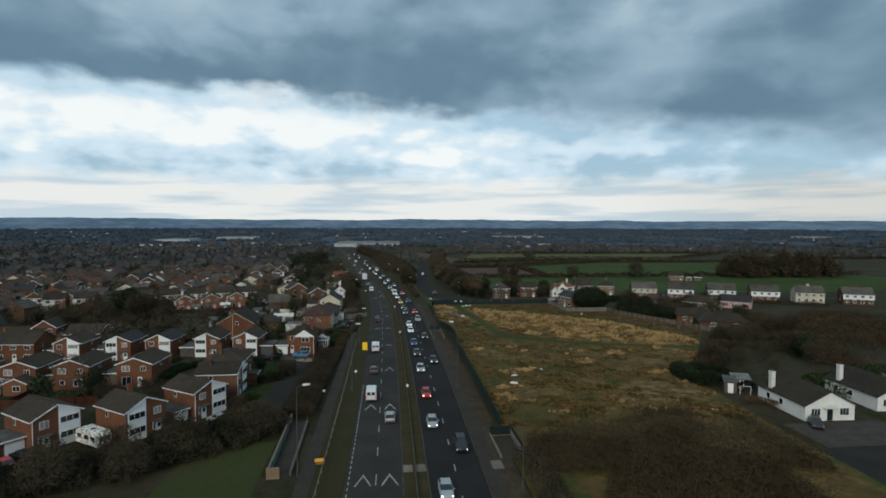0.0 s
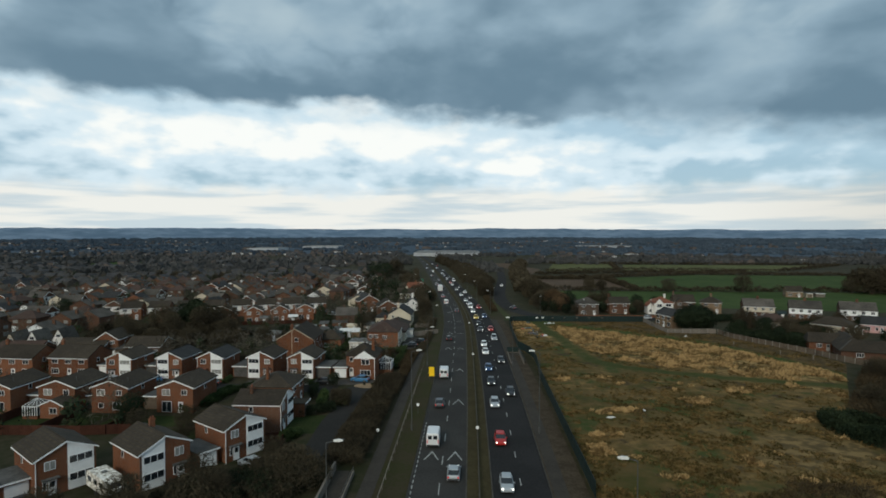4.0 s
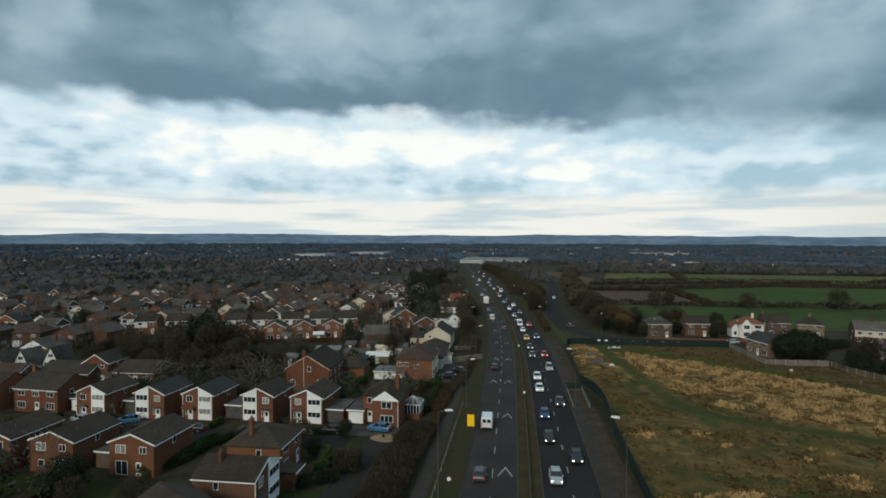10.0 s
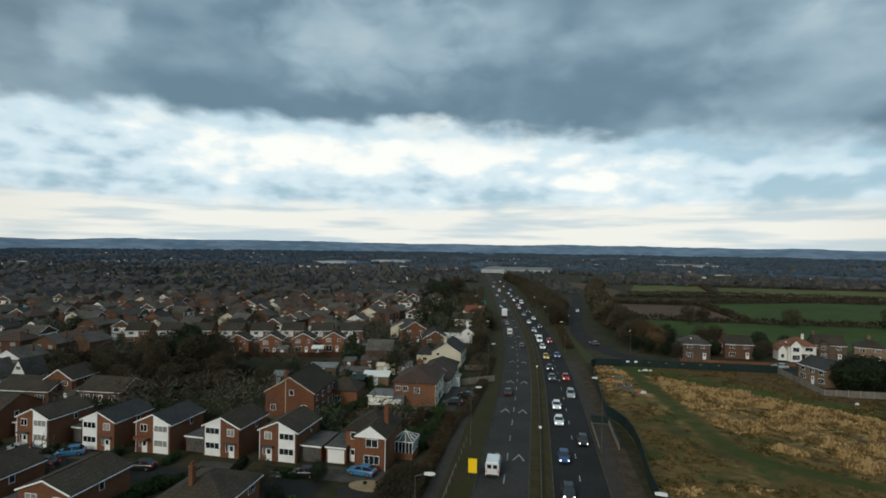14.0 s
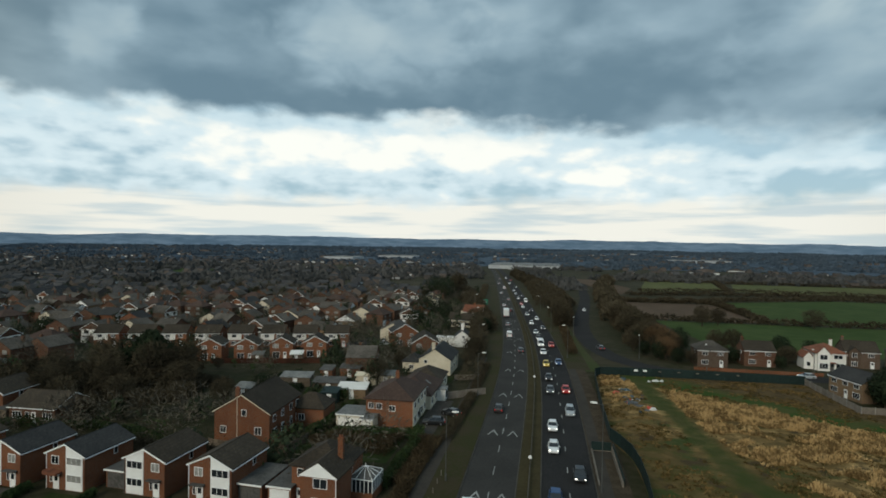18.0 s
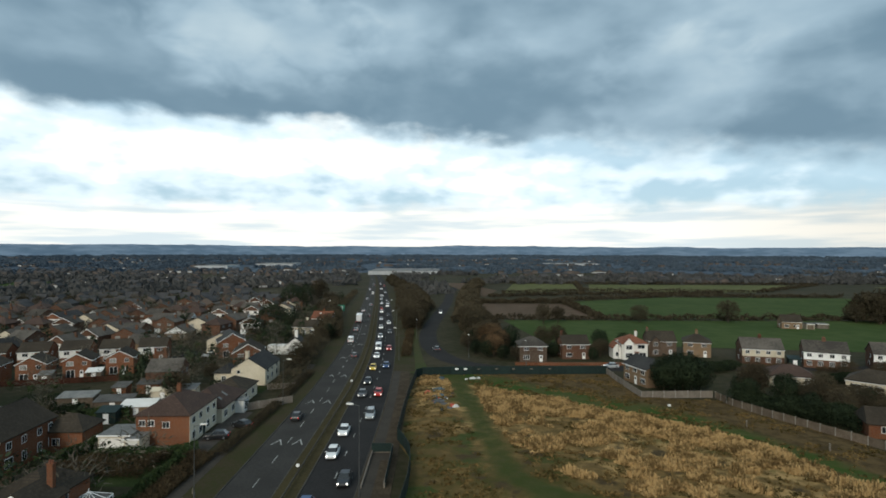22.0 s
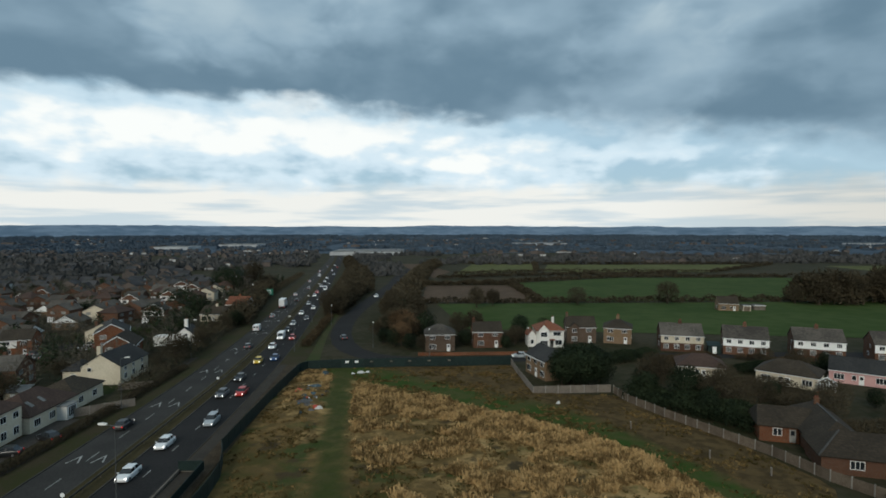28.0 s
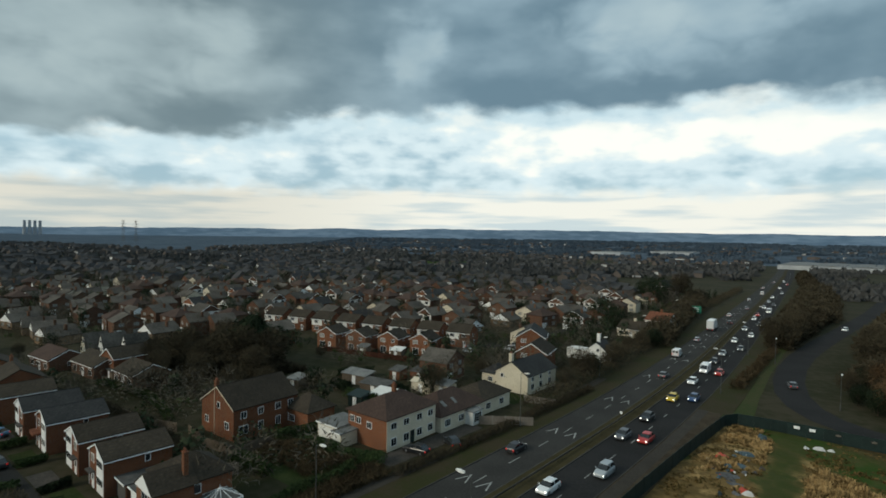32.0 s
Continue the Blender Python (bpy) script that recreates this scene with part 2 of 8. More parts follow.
GRASS = surface("rough_grass", (0.036, 0.050, 0.015), (0.056, 0.052, 0.022), 14, 0.95, 0.5, 0.8, 0.1, vary=0)
LAND = surface("garden_land", (0.024, 0.026, 0.011), (0.048, 0.040, 0.024), 22, 0.95, 0.4, 2.0, 0.1, vary=0)
VERGE = surface("verge_grass", (0.033, 0.034, 0.012), (0.044, 0.035, 0.019), 6, 0.95, 0.5, 0.5, 0.1, vary=0, lo=0.42, hi=0.58)
ASPHALT = surface("asphalt", (0.0190, 0.0186, 0.0186), (0.0280, 0.0272, 0.0270), 9, 0.95, 0.15, 0.3, 0.12, vary=0)
ASPHALT_OLD = surface("old_asphalt", (0.0225, 0.0215, 0.0200), (0.0325, 0.0310, 0.0285), 7, 0.95, 0.15, 0.3, 0.12, vary=0)
ASPHALT_WORN = surface("worn_asphalt", (0.0325, 0.0312, 0.0290), (0.0470, 0.0450, 0.0415), 7, 0.95, 0.15, 0.3, 0.12, vary=0)
PATHWAY = surface("path_asphalt", (0.034, 0.029, 0.023), (0.047, 0.040, 0.032), 3, 0.9, 0.2, 0.4, 0.2, vary=0)
CONCRETE = surface("concrete", (0.20, 0.19, 0.17), (0.28, 0.26, 0.23), 2.5, 0.9, 0.2, 0.2, 0.2)
PAINT_LINE = surface("road_paint", (0.22, 0.22, 0.21), (0.38, 0.38, 0.36), 1.2, 0.7, 0.1, 0.15, 0.3, vary=0.08)
BRICK = surface("red_brick", (0.155, 0.052, 0.022), (0.228, 0.081, 0.033), 2.5, 0.9, 0.2, 0.2, 0.15, tiles=(0.225, 0.075, (0.17, 0.115, 0.085)), vary=0.2)
BRICK_DARK = surface("brown_brick", (0.100, 0.045, 0.024), (0.145, 0.066, 0.035), 2.5, 0.9, 0.2, 0.2, 0.15, tiles=(0.225, 0.075, (0.12, 0.09, 0.075)), vary=0.2)
BRICK_BUFF = surface("buff_brick", (0.20, 0.13, 0.075), (0.27, 0.18, 0.10), 2.5, 0.9, 0.2, 0.2, 0.15, tiles=(0.225, 0.075, (0.18, 0.14, 0.11)), vary=0.15)
RENDER_W = surface("white_render", (0.66, 0.65, 0.61), (0.76, 0.75, 0.72), 3, 0.85, 0.1, 0.3, 0.2, vary=0.06)
RENDER_C = surface("cream_render", (0.52, 0.46, 0.35), (0.62, 0.56, 0.44), 3, 0.85, 0.1, 0.3, 0.2, vary=0.06)
RENDER_P = surface("pink_render", (0.50, 0.29, 0.28), (0.56, 0.34, 0.32), 3, 0.85, 0.1, 0.3, 0.2, vary=0.06)
WHITE = surface("white_board", (0.76, 0.77, 0.76), (0.85, 0.86, 0.85), 1.5, 0.55, 0.05, 0.15, 0.4, vary=0.05)
ROOF = surface("brown_roof_tiles", (0.034, 0.027, 0.018), (0.063, 0.049, 0.033), 3.5, 0.9, 0.4, 0.35, 0.2, tiles=(0.33, 0.22, (0.032, 0.027, 0.023)), vary=0.22)
ROOF_GREY = surface("grey_roof_tiles", (0.030, 0.031, 0.031), (0.052, 0.052, 0.050), 3.5, 0.9, 0.4, 0.35, 0.2, tiles=(0.33, 0.22, (0.032, 0.032, 0.033)), vary=0.18)
ROOF_RED = surface("red_roof_tiles", (0.20, 0.075, 0.045), (0.27, 0.11, 0.065), 3, 0.9, 0.4, 0.35, 0.2, tiles=(0.33, 0.22, (0.12, 0.05, 0.03)), vary=0.1)
ROOF_RUST = surface("russet_roof_tiles", (0.060, 0.038, 0.032), (0.090, 0.058, 0.047), 3, 0.9, 0.4, 0.35, 0.2, tiles=(0.33, 0.22, (0.06, 0.04, 0.03)), vary=0.12)
FELT = surface("roof_felt", (0.060, 0.059, 0.056), (0.105, 0.102, 0.096), 2, 0.9, 0.2, 0.3, 0.2)
FELT_PALE = surface("pale_sheet_roof", (0.105, 0.108, 0.105), (0.19, 0.19, 0.18), 2, 0.7, 0.1, 0.3, 0.3)
GLASS = plain("window_glass", (0.018, 0.022, 0.026), 0.06, 0.0, 0.6)
CURTAIN = surface("curtained_glass", (0.20, 0.20, 0.19), (0.32, 0.32, 0.30), 0.6, 0.25, 0, 0.15, 0.5)
TIMBER = surface("fence_timber", (0.090, 0.068, 0.050), (0.140, 0.112, 0.084), 1.5, 0.9, 0.3, 0.15, 0.15, vary=0.2)
TIMBER_RED = surface("red_stained_timber", (0.042, 0.016, 0.010), (0.066, 0.027, 0.017), 1.5, 0.9, 0.3, 0.15, 0.15, vary=0.2)
CONC_POST = surface("concrete_panel", (0.140, 0.122, 0.102), (0.200, 0.174, 0.146), 1.5, 0.9, 0.2, 0.15, 0.15, vary=0.12)
GREEN_STEEL = surface("green_painted_steel", (0.006, 0.016, 0.015), (0.011, 0.026, 0.023), 1, 0.6, 0.1, 0.2, 0.3, vary=0.15)
STEEL = surface("galvanised_steel", (0.075, 0.072, 0.066), (0.115, 0.11, 0.1), 1, 0.5, 0.1, 0.1, 0.5, 0.6)
LAMP_GREY = surface("lamp_post_paint", (0.055, 0.058, 0.056), (0.085, 0.088, 0.085), 1, 0.6, 0.05, 0.1, 0.4)
BARK = surface("bark", (0.045, 0.034, 0.026), (0.075, 0.058, 0.045), 0.8, 0.95, 0.5, 0.1, 0.1)
TWIG = surface("bare_twigs", (0.042, 0.036, 0.024), (0.074, 0.061, 0.039), 5, 0.95, 0, 0.6, 0.05, vary=0.2)
TWIG_RUST = surface("russet_twigs", (0.090, 0.060, 0.034), (0.135, 0.084, 0.046), 4, 0.95, 0, 0.6, 0.05, vary=0.15)
LEAF = surface("evergreen_leaf", (0.010, 0.017, 0.009), (0.024, 0.034, 0.017), 3, 0.85, 0, 0.5, 0.08, vary=0.2)
LEAF_HEDGE = surface("hedge_leaf", (0.022, 0.040, 0.013), (0.044, 0.066, 0.021), 2, 0.8, 0, 0.4, 0.15, vary=0.2)
STRAW = surface("dry_grass_blades", (0.139, 0.093, 0.041), (0.446, 0.307, 0.144), 3.2, 0.95, 0, 0.7, 0.05, vary=0, lo=0.41, hi=0.58)
SOIL = surface("ploughed_soil", (0.078, 0.055, 0.038), (0.108, 0.076, 0.053), 12, 0.95, 0.3, 1.0, 0.05, vary=0)
PASTURE = surface("green_pasture", (0.036, 0.060, 0.017), (0.054, 0.078, 0.025), 40, 0.95, 0.2, 6, 0.05, vary=0)
PASTURE_PALE = surface("pale_pasture", (0.080, 0.088, 0.034), (0.110, 0.112, 0.048), 40, 0.95, 0.2, 6, 0.05, vary=0)
# Far woods: the blue of distance haze is put into the base colour.
FAR_WOOD_HAZY = surface("far_woodland_haze_blue", (0.050, 0.072, 0.098), (0.082, 0.110, 0.140), 120, 0.95, 0, 14, 0.02, vary=0)
GRAVEL = surface("pale_gravel", (0.20, 0.14, 0.085), (0.28, 0.20, 0.125), 2, 0.95, 0.3, 0.15, 0.1)
# Hills: pale blue of the hazy air painted as their surface colour.
HILL_HAZY = surface("hazed_hills", (0.105, 0.158, 0.222), (0.180, 0.243, 0.318), 420, 0.95, 0, 90, 0.02, vary=0)
KERB = surface("dirty_kerb", (0.040, 0.037, 0.032), (0.070, 0.064, 0.055), 2.0, 0.9, 0.2, 0.2, 0.2)
RESERVE = surface("reserve_soil_grass", (0.042, 0.035, 0.018), (0.058, 0.048, 0.024), 3, 0.95, 0.5, 0.4, 0.05, vary=0)
STRIP = surface("worn_brown_strip", (0.042, 0.032, 0.021), (0.072, 0.055, 0.037), 2.5, 0.95, 0.3, 0.3, 0.08, vary=0)
# Twig colour greyed and lightened to stand in for haze over the town.
NEAR_WOOD_HAZY = surface("leafless_wood_haze_grey", (0.052, 0.055, 0.056), (0.092, 0.093, 0.091), 60, 0.95, 0, 9, 0.02, vary=0)
# Distant brick and roofs: greyed towards blue, haze mixed into the colours.
FAR_BRICK_HAZY = surface("hazed_brick", (0.077, 0.070, 0.066), (0.132, 0.110, 0.097), 60, 0.95, 0, 9, 0.02, vary=0)
FAR_ROOF_HAZY = surface("hazed_roofs", (0.042, 0.044, 0.047), (0.072, 0.072, 0.074), 50, 0.95, 0, 8, 0.02, vary=0)
# White walls dimmed in colour as haze would dim them.
PALE_FRONT_HAZY = surface("hazed_pale_walls", (0.26, 0.27, 0.27), (0.58, 0.59, 0.58), 30, 0.9, 0, 9, 0.05, vary=0)
ROOF_TOWN = surface("estate_roof_tiles", (0.059, 0.053, 0.046), (0.106, 0.094, 0.080), 4.5, 0.9, 0.3, 0.5, 0.15, vary=0.25)
# Paler copy of the bare twigs, with haze over the estate in its colour.
TWIG_TOWN_HAZY = surface("garden_twigs_haze_pale", (0.073, 0.065, 0.051), (0.122, 0.107, 0.083), 14, 0.95, 0, 1.5, 0.05, vary=0)
LEAF_TOWN = surface("garden_evergreen_leaf", (0.018, 0.028, 0.015), (0.040, 0.052, 0.028), 12, 0.85, 0, 1.0, 0.08, vary=0)
BRICK_BROWN = surface("weathered_brown_brick", (0.088, 0.056, 0.038), (0.125, 0.083, 0.057), 2.5, 0.9, 0.2, 0.2, 0.15, tiles=(0.225, 0.075, (0.12, 0.10, 0.085)), vary=0.12)
TWIG_BROWN = surface("brown_bramble_stems", (0.046, 0.034, 0.020), (0.076, 0.056, 0.032), 6, 0.95, 0, 0.7, 0.05, vary=0)
RUST_STEEL = surface("weathered_barrier_steel", (0.050, 0.045, 0.036), (0.080, 0.072, 0.058), 1, 0.8, 0.1, 0.2, 0.2)
COVER = surface("stained_caravan_cover", (0.36, 0.33, 0.27), (0.84, 0.82, 0.77), 0.55, 0.85, 0.3, 0.25, 0.2, vary=0, lo=0.45, hi=0.55)



# ---- geometry helpers ----
class Geo:
    """A mesh in the making."""

    def __init__(self):
        self.v, self.f = [], []

    def add(self, verts, faces):
        n = len(self.v)
        self.v += verts
        self.f += [tuple(i + n for i in f) for f in faces]
        return self

    def box(self, x0, x1, y0, y1, z0, z1):
        return self.add([(x0, y0, z0), (x1, y0, z0), (x1, y1, z0), (x0, y1, z0), (x0, y0, z1), (x1, y0, z1), (x1, y1, z1), (x0, y1, z1)],
                        [(3, 2, 1, 0), (4, 5, 6, 7), (0, 1, 5, 4), (1, 2, 6, 5), (2, 3, 7, 6), (3, 0, 4, 7)])

    def prism(self, outline, y0, y1):
        """An outline in x and z, drawn anticlockwise as seen from -y, pulled from y0 to y1."""
        n = len(outline)
        self.add([(x, y0, z) for x, z in outline] + [(x, y1, z) for x, z in outline],
                 [tuple(range(n)), tuple(range(2 * n - 1, n - 1, -1))] + [((i + 1) % n, i, i + n, (i + 1) % n + n) for i in range(n)])
        return self

    def tube(self, p, q, r0, r1, n=6):
        p, q = Vector(p), Vector(q)
        d = (q - p).normalized()
        a = d.orthogonal().normalized()
        b = d.cross(a)
        ring = [(a * math.cos(6.2832 * i / n) + b * math.sin(6.2832 * i / n)) for i in range(n)]
        self.add([tuple(p + r * r0) for r in ring] + [tuple(q + r * r1) for r in ring],
                 [(i, (i + 1) % n, (i + 1) % n + n, i + n) for i in range(n)] + [tuple(range(n - 1, -1, -1)), tuple(range(n, 2 * n))])
        return self

    def loft(self, rings, caps=True):
        n = len(rings[0])
        self.add([p for r in rings for p in r],
                 [(k * n + i, k * n + (i + 1) % n, (k + 1) * n + (i + 1) % n, (k + 1) * n + i) for k in range(len(rings) - 1) for i in range(n)]
                 + ([tuple(range(n - 1, -1, -1)), tuple(range((len(rings) - 1) * n, len(rings) * n))] if caps else []))
        return self

    def mesh(self, name, mat, smooth=False):
        me = bpy.data.meshes.new(name)
        me.from_pydata(self.v, [], self.f)
        me.materials.append(mat)
        if smooth:
            me.shade_smooth()
        me.update()
        return me


def part(name, geo, mat, parent, label="", smooth=False):
    ob = new(name, geo.mesh(name, mat, smooth) if isinstance(geo, Geo) else geo)
    ob.parent = parent
    return tagged(ob, label)


def thing(name, label, category, m=None, group="", kind=""):
    ob = new(name)
    ob.empty_display_size = 0.5
    if m is not None:
        ob.matrix_basis = m
    return tagged(ob, label, category, group, kind)


def single(name, geo, mat, label, category, group="", kind="", m=None, smooth=False):
    ob = new(name, geo.mesh(name, mat, smooth))
    if m is not None:
        ob.matrix_basis = m
    return tagged(ob, label, category, group, kind)


# ---- the lie of the land ----
def gz(y, x=0.0):
    """Height of the ground: level near the start, then falling gently to the plain."""
    return -0.0125 * min(max(0.0, y - 130.0), 1200.0)


def hills(x, y):
    d = math.hypot(x, y)
    if d < 4200:
        return 0.0
    a = math.atan2(x, y)
    top = 53 + 10 * noise.noise((a * 3.1, 0.3, 0)) + 12 * noise.noise((a * 11, 5.0, 0)) + 3.5 * noise.noise((a * 60, 9.0, 0)) + 10 * max(0.0, -a - 0.15) - 10 * max(0.0, a) - 42 * max(0.0, -a - 0.62)
    s = min(1.0, (d - 4200) / 440)
    return (top + 15) * s * s * (3 - 2 * s)


def spaced(lo, hi, fine_lo, fine_hi, fine, grow):
    out, s = [fine_lo], fine
    while out[-1] < fine_hi:
        out.append(out[-1] + fine)
    while out[-1] < hi:
        s *= grow
        out.append(min(hi, out[-1] + s))
    s, back = fine, [fine_lo]
    while back[-1] > lo:
        s *= grow
        back.append(max(lo, back[-1] - s))
    return back[:0:-1] + out


def make_ground():
    xs, ys = spaced(-5200, 5200, -160, 170, 10, 1.13), spaced(-420, 5200, 30, 430, 10, 1.09)
    g = Geo()
    for yy in ys:
        for xx in xs:
            g.v.append((xx, yy, gz(yy)))
    n = len(xs)
    g.f = [(j * n + i, j * n + i + 1, (j + 1) * n + i + 1, (j + 1) * n + i) for j in range(len(ys) - 1) for i in range(n - 1)]
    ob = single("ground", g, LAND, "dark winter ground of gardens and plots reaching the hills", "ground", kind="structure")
    ob.data.materials.append(FAR_WOOD_HAZY)
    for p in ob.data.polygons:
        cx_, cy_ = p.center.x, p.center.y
        # beyond this range the ground takes the woodland colour with painted haze
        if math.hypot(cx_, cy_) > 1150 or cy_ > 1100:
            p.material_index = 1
    return ob


make_ground()
g = Geo()
turns = [math.radians(-112 + 0.25 * k) for k in range(780)]
radii = (4200, 4290, 4360, 4430, 4500, 4580, 4680)
for rr in radii:
    g.v += [(rr * math.sin(a), rr * math.cos(a), -15.2 + hills(rr * math.sin(a), rr * math.cos(a))) for a in turns]
n = len(turns)
g.f = [(j * n + i + 1, j * n + i, (j + 1) * n + i, (j + 1) * n + i + 1) for j in range(len(radii) - 1) for i in range(n - 1)]
single("hills", g, HILL_HAZY, "low hills along the horizon, painted in haze blue", "hills", kind="structure", smooth=True)

ROAD_Y = (-420, 40, 75, 104, 131, 182, 209, 240, 279, 315, 350, 400, 470, 600, 800, 1000, 1250)
ROAD_X = (-2.5, -1.0, -0.45, -0.15, 0.1, 0.0, -0.1, -0.9, -3.3, -6.3, -9.8, -14.6, -21.5, -35, -57, -82, -112)


def cx(y):
    """Middle of the central reserve."""
    return float(sum(np.interp(y + k, ROAD_Y, ROAD_X) for k in (-24, -12, 0, 12, 24)) / 5)


def strip(points, half, lift, geo=None, thick=0.0):
    """A ribbon along points (x, y) with half widths to its left and right, or one for both."""
    geo = geo or Geo()
    l, r = half if isinstance(half, tuple) else (half, half)
    rows = []
    for i, p in enumerate(points):
        a, b = Vector(points[max(0, i - 1)]), Vector(points[min(len(points) - 1, i + 1)])
        d = (b - a).normalized()
        s = Vector((d.y, -d.x))
        lo, hi = Vector(p) - s * l, Vector(p) + s * r
        rows.append([(lo.x, lo.y, gz(lo.y) + lift), (hi.x, hi.y, gz(hi.y) + lift)])
    if thick:
        rings = [[(a[0], a[1], a[2] - thick), (b[0], b[1], b[2] - thick), b, a] for a, b in rows]
        return geo.loft(rings)
    geo.add([p for row in rows for p in row], [(2 * k, 2 * k + 1, 2 * k + 3, 2 * k + 2) for k in range(len(rows) - 1)])
    return geo


def along(y0, y1, step, off=0.0):
    n = max(1, round((y1 - y0) / step))
    return [(cx(y0 + (y1 - y0) * k / n) + off, y0 + (y1 - y0) * k / n) for k in range(n + 1)]


single("road_away", strip(along(-400, 1200, 8, -5.7), 3.75, 0.05), ASPHALT_WORN, "worn grey asphalt carriageway with chevrons in its two lanes", "road", kind="structure")
single("road_towards", strip(along(-400, 1200, 8, 5.1), 3.75, 0.05), ASPHALT, "dark asphalt carriageway of two lanes with dashed line", "road", kind="structure")
single("central_reserve", strip(along(-400, 1200, 8, -0.3), (1.62, 1.62), 0.14, thick=0.14), RESERVE, "grassy central reserve between two kerbs", "verge", kind="structure")
single("verge_west", strip(along(-400, 560, 8, -12.4), (3.0, 2.75), 0.10, thick=0.1), VERGE, "rough brown and green grass verge beside the road", "verge", kind="structure")
single("verge_east", strip(along(-400, 240, 8, 11.3), (2.25, 2.4), 0.10, thick=0.1), STRIP, "worn brown verge between road and green fence", "verge", kind="structure")
single("footpath", strip(along(-60, 250, 8, -14.9), 1.0, 0.13), PATHWAY, "narrow grey asphalt footpath along the verge", "path", kind="structure")
for off, side in ((-2.0, "a"), (1.38, "b"), (-9.5, "c"), (8.95, "d")):
    single("kerb", strip(along(-60, 560, 8, off), 0.09, 0.16, thick=0.16), KERB, "grey concrete kerb along the carriageway", "kerb", kind="structure")

single("verge_east_far", strip(along(240, 560, 8, 11.8), (2.75, 3.4), 0.10, thick=0.1), VERGE, "rough grass verge of the far carriageway", "verge", kind="structure")
for x0, x1, y0, y1, zz in ((-2.35, -1.05, 77.2, 79.4, 0.158), (-0.55, 0.75, 77.2, 79.4, 0.158), (10.0, 11.6, 77.0, 79.6, 0.150)):
    single("crossing_slab", Geo().box(x0, x1, y0, y1, zz - 0.1, zz), CONC_POST, "pale concrete slab set in the verge", "paving", kind="structure")
# worn brown paving beside the dual carriageway
single("hard_strip", strip(along(40, 240, 8, 10.2), 0.95, 0.125), PATHWAY, "worn brown hard strip beside the kerb", "path", kind="structure")

# side road from the slip to the houses
SIDE = [(190, 239), (150, 243), (110, 244.5), (70, 243.6), (50, 243.4), (41, 244.0), (34, 246.2), (28.6, 250.4), (24.2, 257), (20.6, 267), (18.0, 281), (16.6, 298), (16.4, 318), (17.8, 345), (20.6, 380), (24.4, 425), (27.8, 470), (31, 545), (37, 620), (45, 700)]
single("side_road", strip(SIDE, 3.4, 0.06), ASPHALT, "curving grey side road joining behind the field", "road", kind="structure")
single("side_verge", strip([(15.5, 238.5), (13.5, 256), (11.0, 285), (8.6, 330), (6, 390)], (3.5, 2.5), 0.05), GRASS, "grass wedge between the main road and the side road", "verge", kind="structure")
CLOSE = [(-24.2, 98), (-24.8, 108), (-25.2, 118), (-24.6, 128), (-23.8, 136), (-25.5, 141)]
single("close_road", strip(CLOSE, 2.6, 0.05), ASPHALT_OLD, "dark asphalt lane behind the hedge", "road", kind="structure")
single("crescent", strip([(-30, 138.5), (-45, 139.0), (-62, 139.0), (-85, 137.5), (-120, 136), (-190, 140)], 2.8, 0.055), ASPHALT_OLD, "residential street in front of the brick houses", "road", kind="structure")
for pts in ([(-200, 232), (-140, 238), (-95, 246), (-70, 252), (-60, 262), (-56, 300), (-60, 360)], [(-330, 300), (-230, 320), (-150, 330), (-60, 345)], [(-40, 330), (-60, 360), (-90, 480), (-120, 640)]):
    single("street", strip(pts, 2.8, 0.05), ASPHALT_OLD, "grey residential street among the houses", "road", kind="structure")


# ---- road markings ----
def chevron(x, y):
    g = Geo()
    t = 0.20
    for s in (-1, 1):
        g.add([(x, y + 1.7, gz(y) + 0.064), (x, y + 0.95, gz(y) + 0.064), (x + s * 0.95, y - 1.7, gz(y) + 0.064), (x + s * (0.95 + t), y - 1.7, gz(y) + 0.064)][::s],
              [(0, 1, 2, 3)])
    return g


for k in range(-1, 14):
    y = 104.4 + 26.0 * k if k >= 0 else 75.6
    for off in (-7.25, -3.75):
        single("chevron_marking", chevron(cx(y) + off, y), PAINT_LINE, "white painted chevron in the lane", "road marking", "chevrons")
g1, g2, g3 = Geo(), Geo(), Geo()
for k in range(120):
    y = 20 + 9.0 * k
    strip(along(y, y + 3.2, 4, -5.55), 0.075, 0.066, g1)
    strip(along(y + 3, y + 5.2, 4, 5.25), 0.075, 0.066, g2)
for k in range(330):
    y = 20 + 1.6 * k
    if y < 118:
        strip(along(y, y + 0.9, 4, -9.15), 0.07, 0.066, g3)
single("lane_dashes", g1, PAINT_LINE, "white dashed lane line", "road marking", kind="stuff")
single("lane_dashes", g2, PAINT_LINE, "white dashed lane line", "road marking", kind="stuff")
single("edge_line", g3, PAINT_LINE, "white painted edge lines", "road marking", kind="stuff")


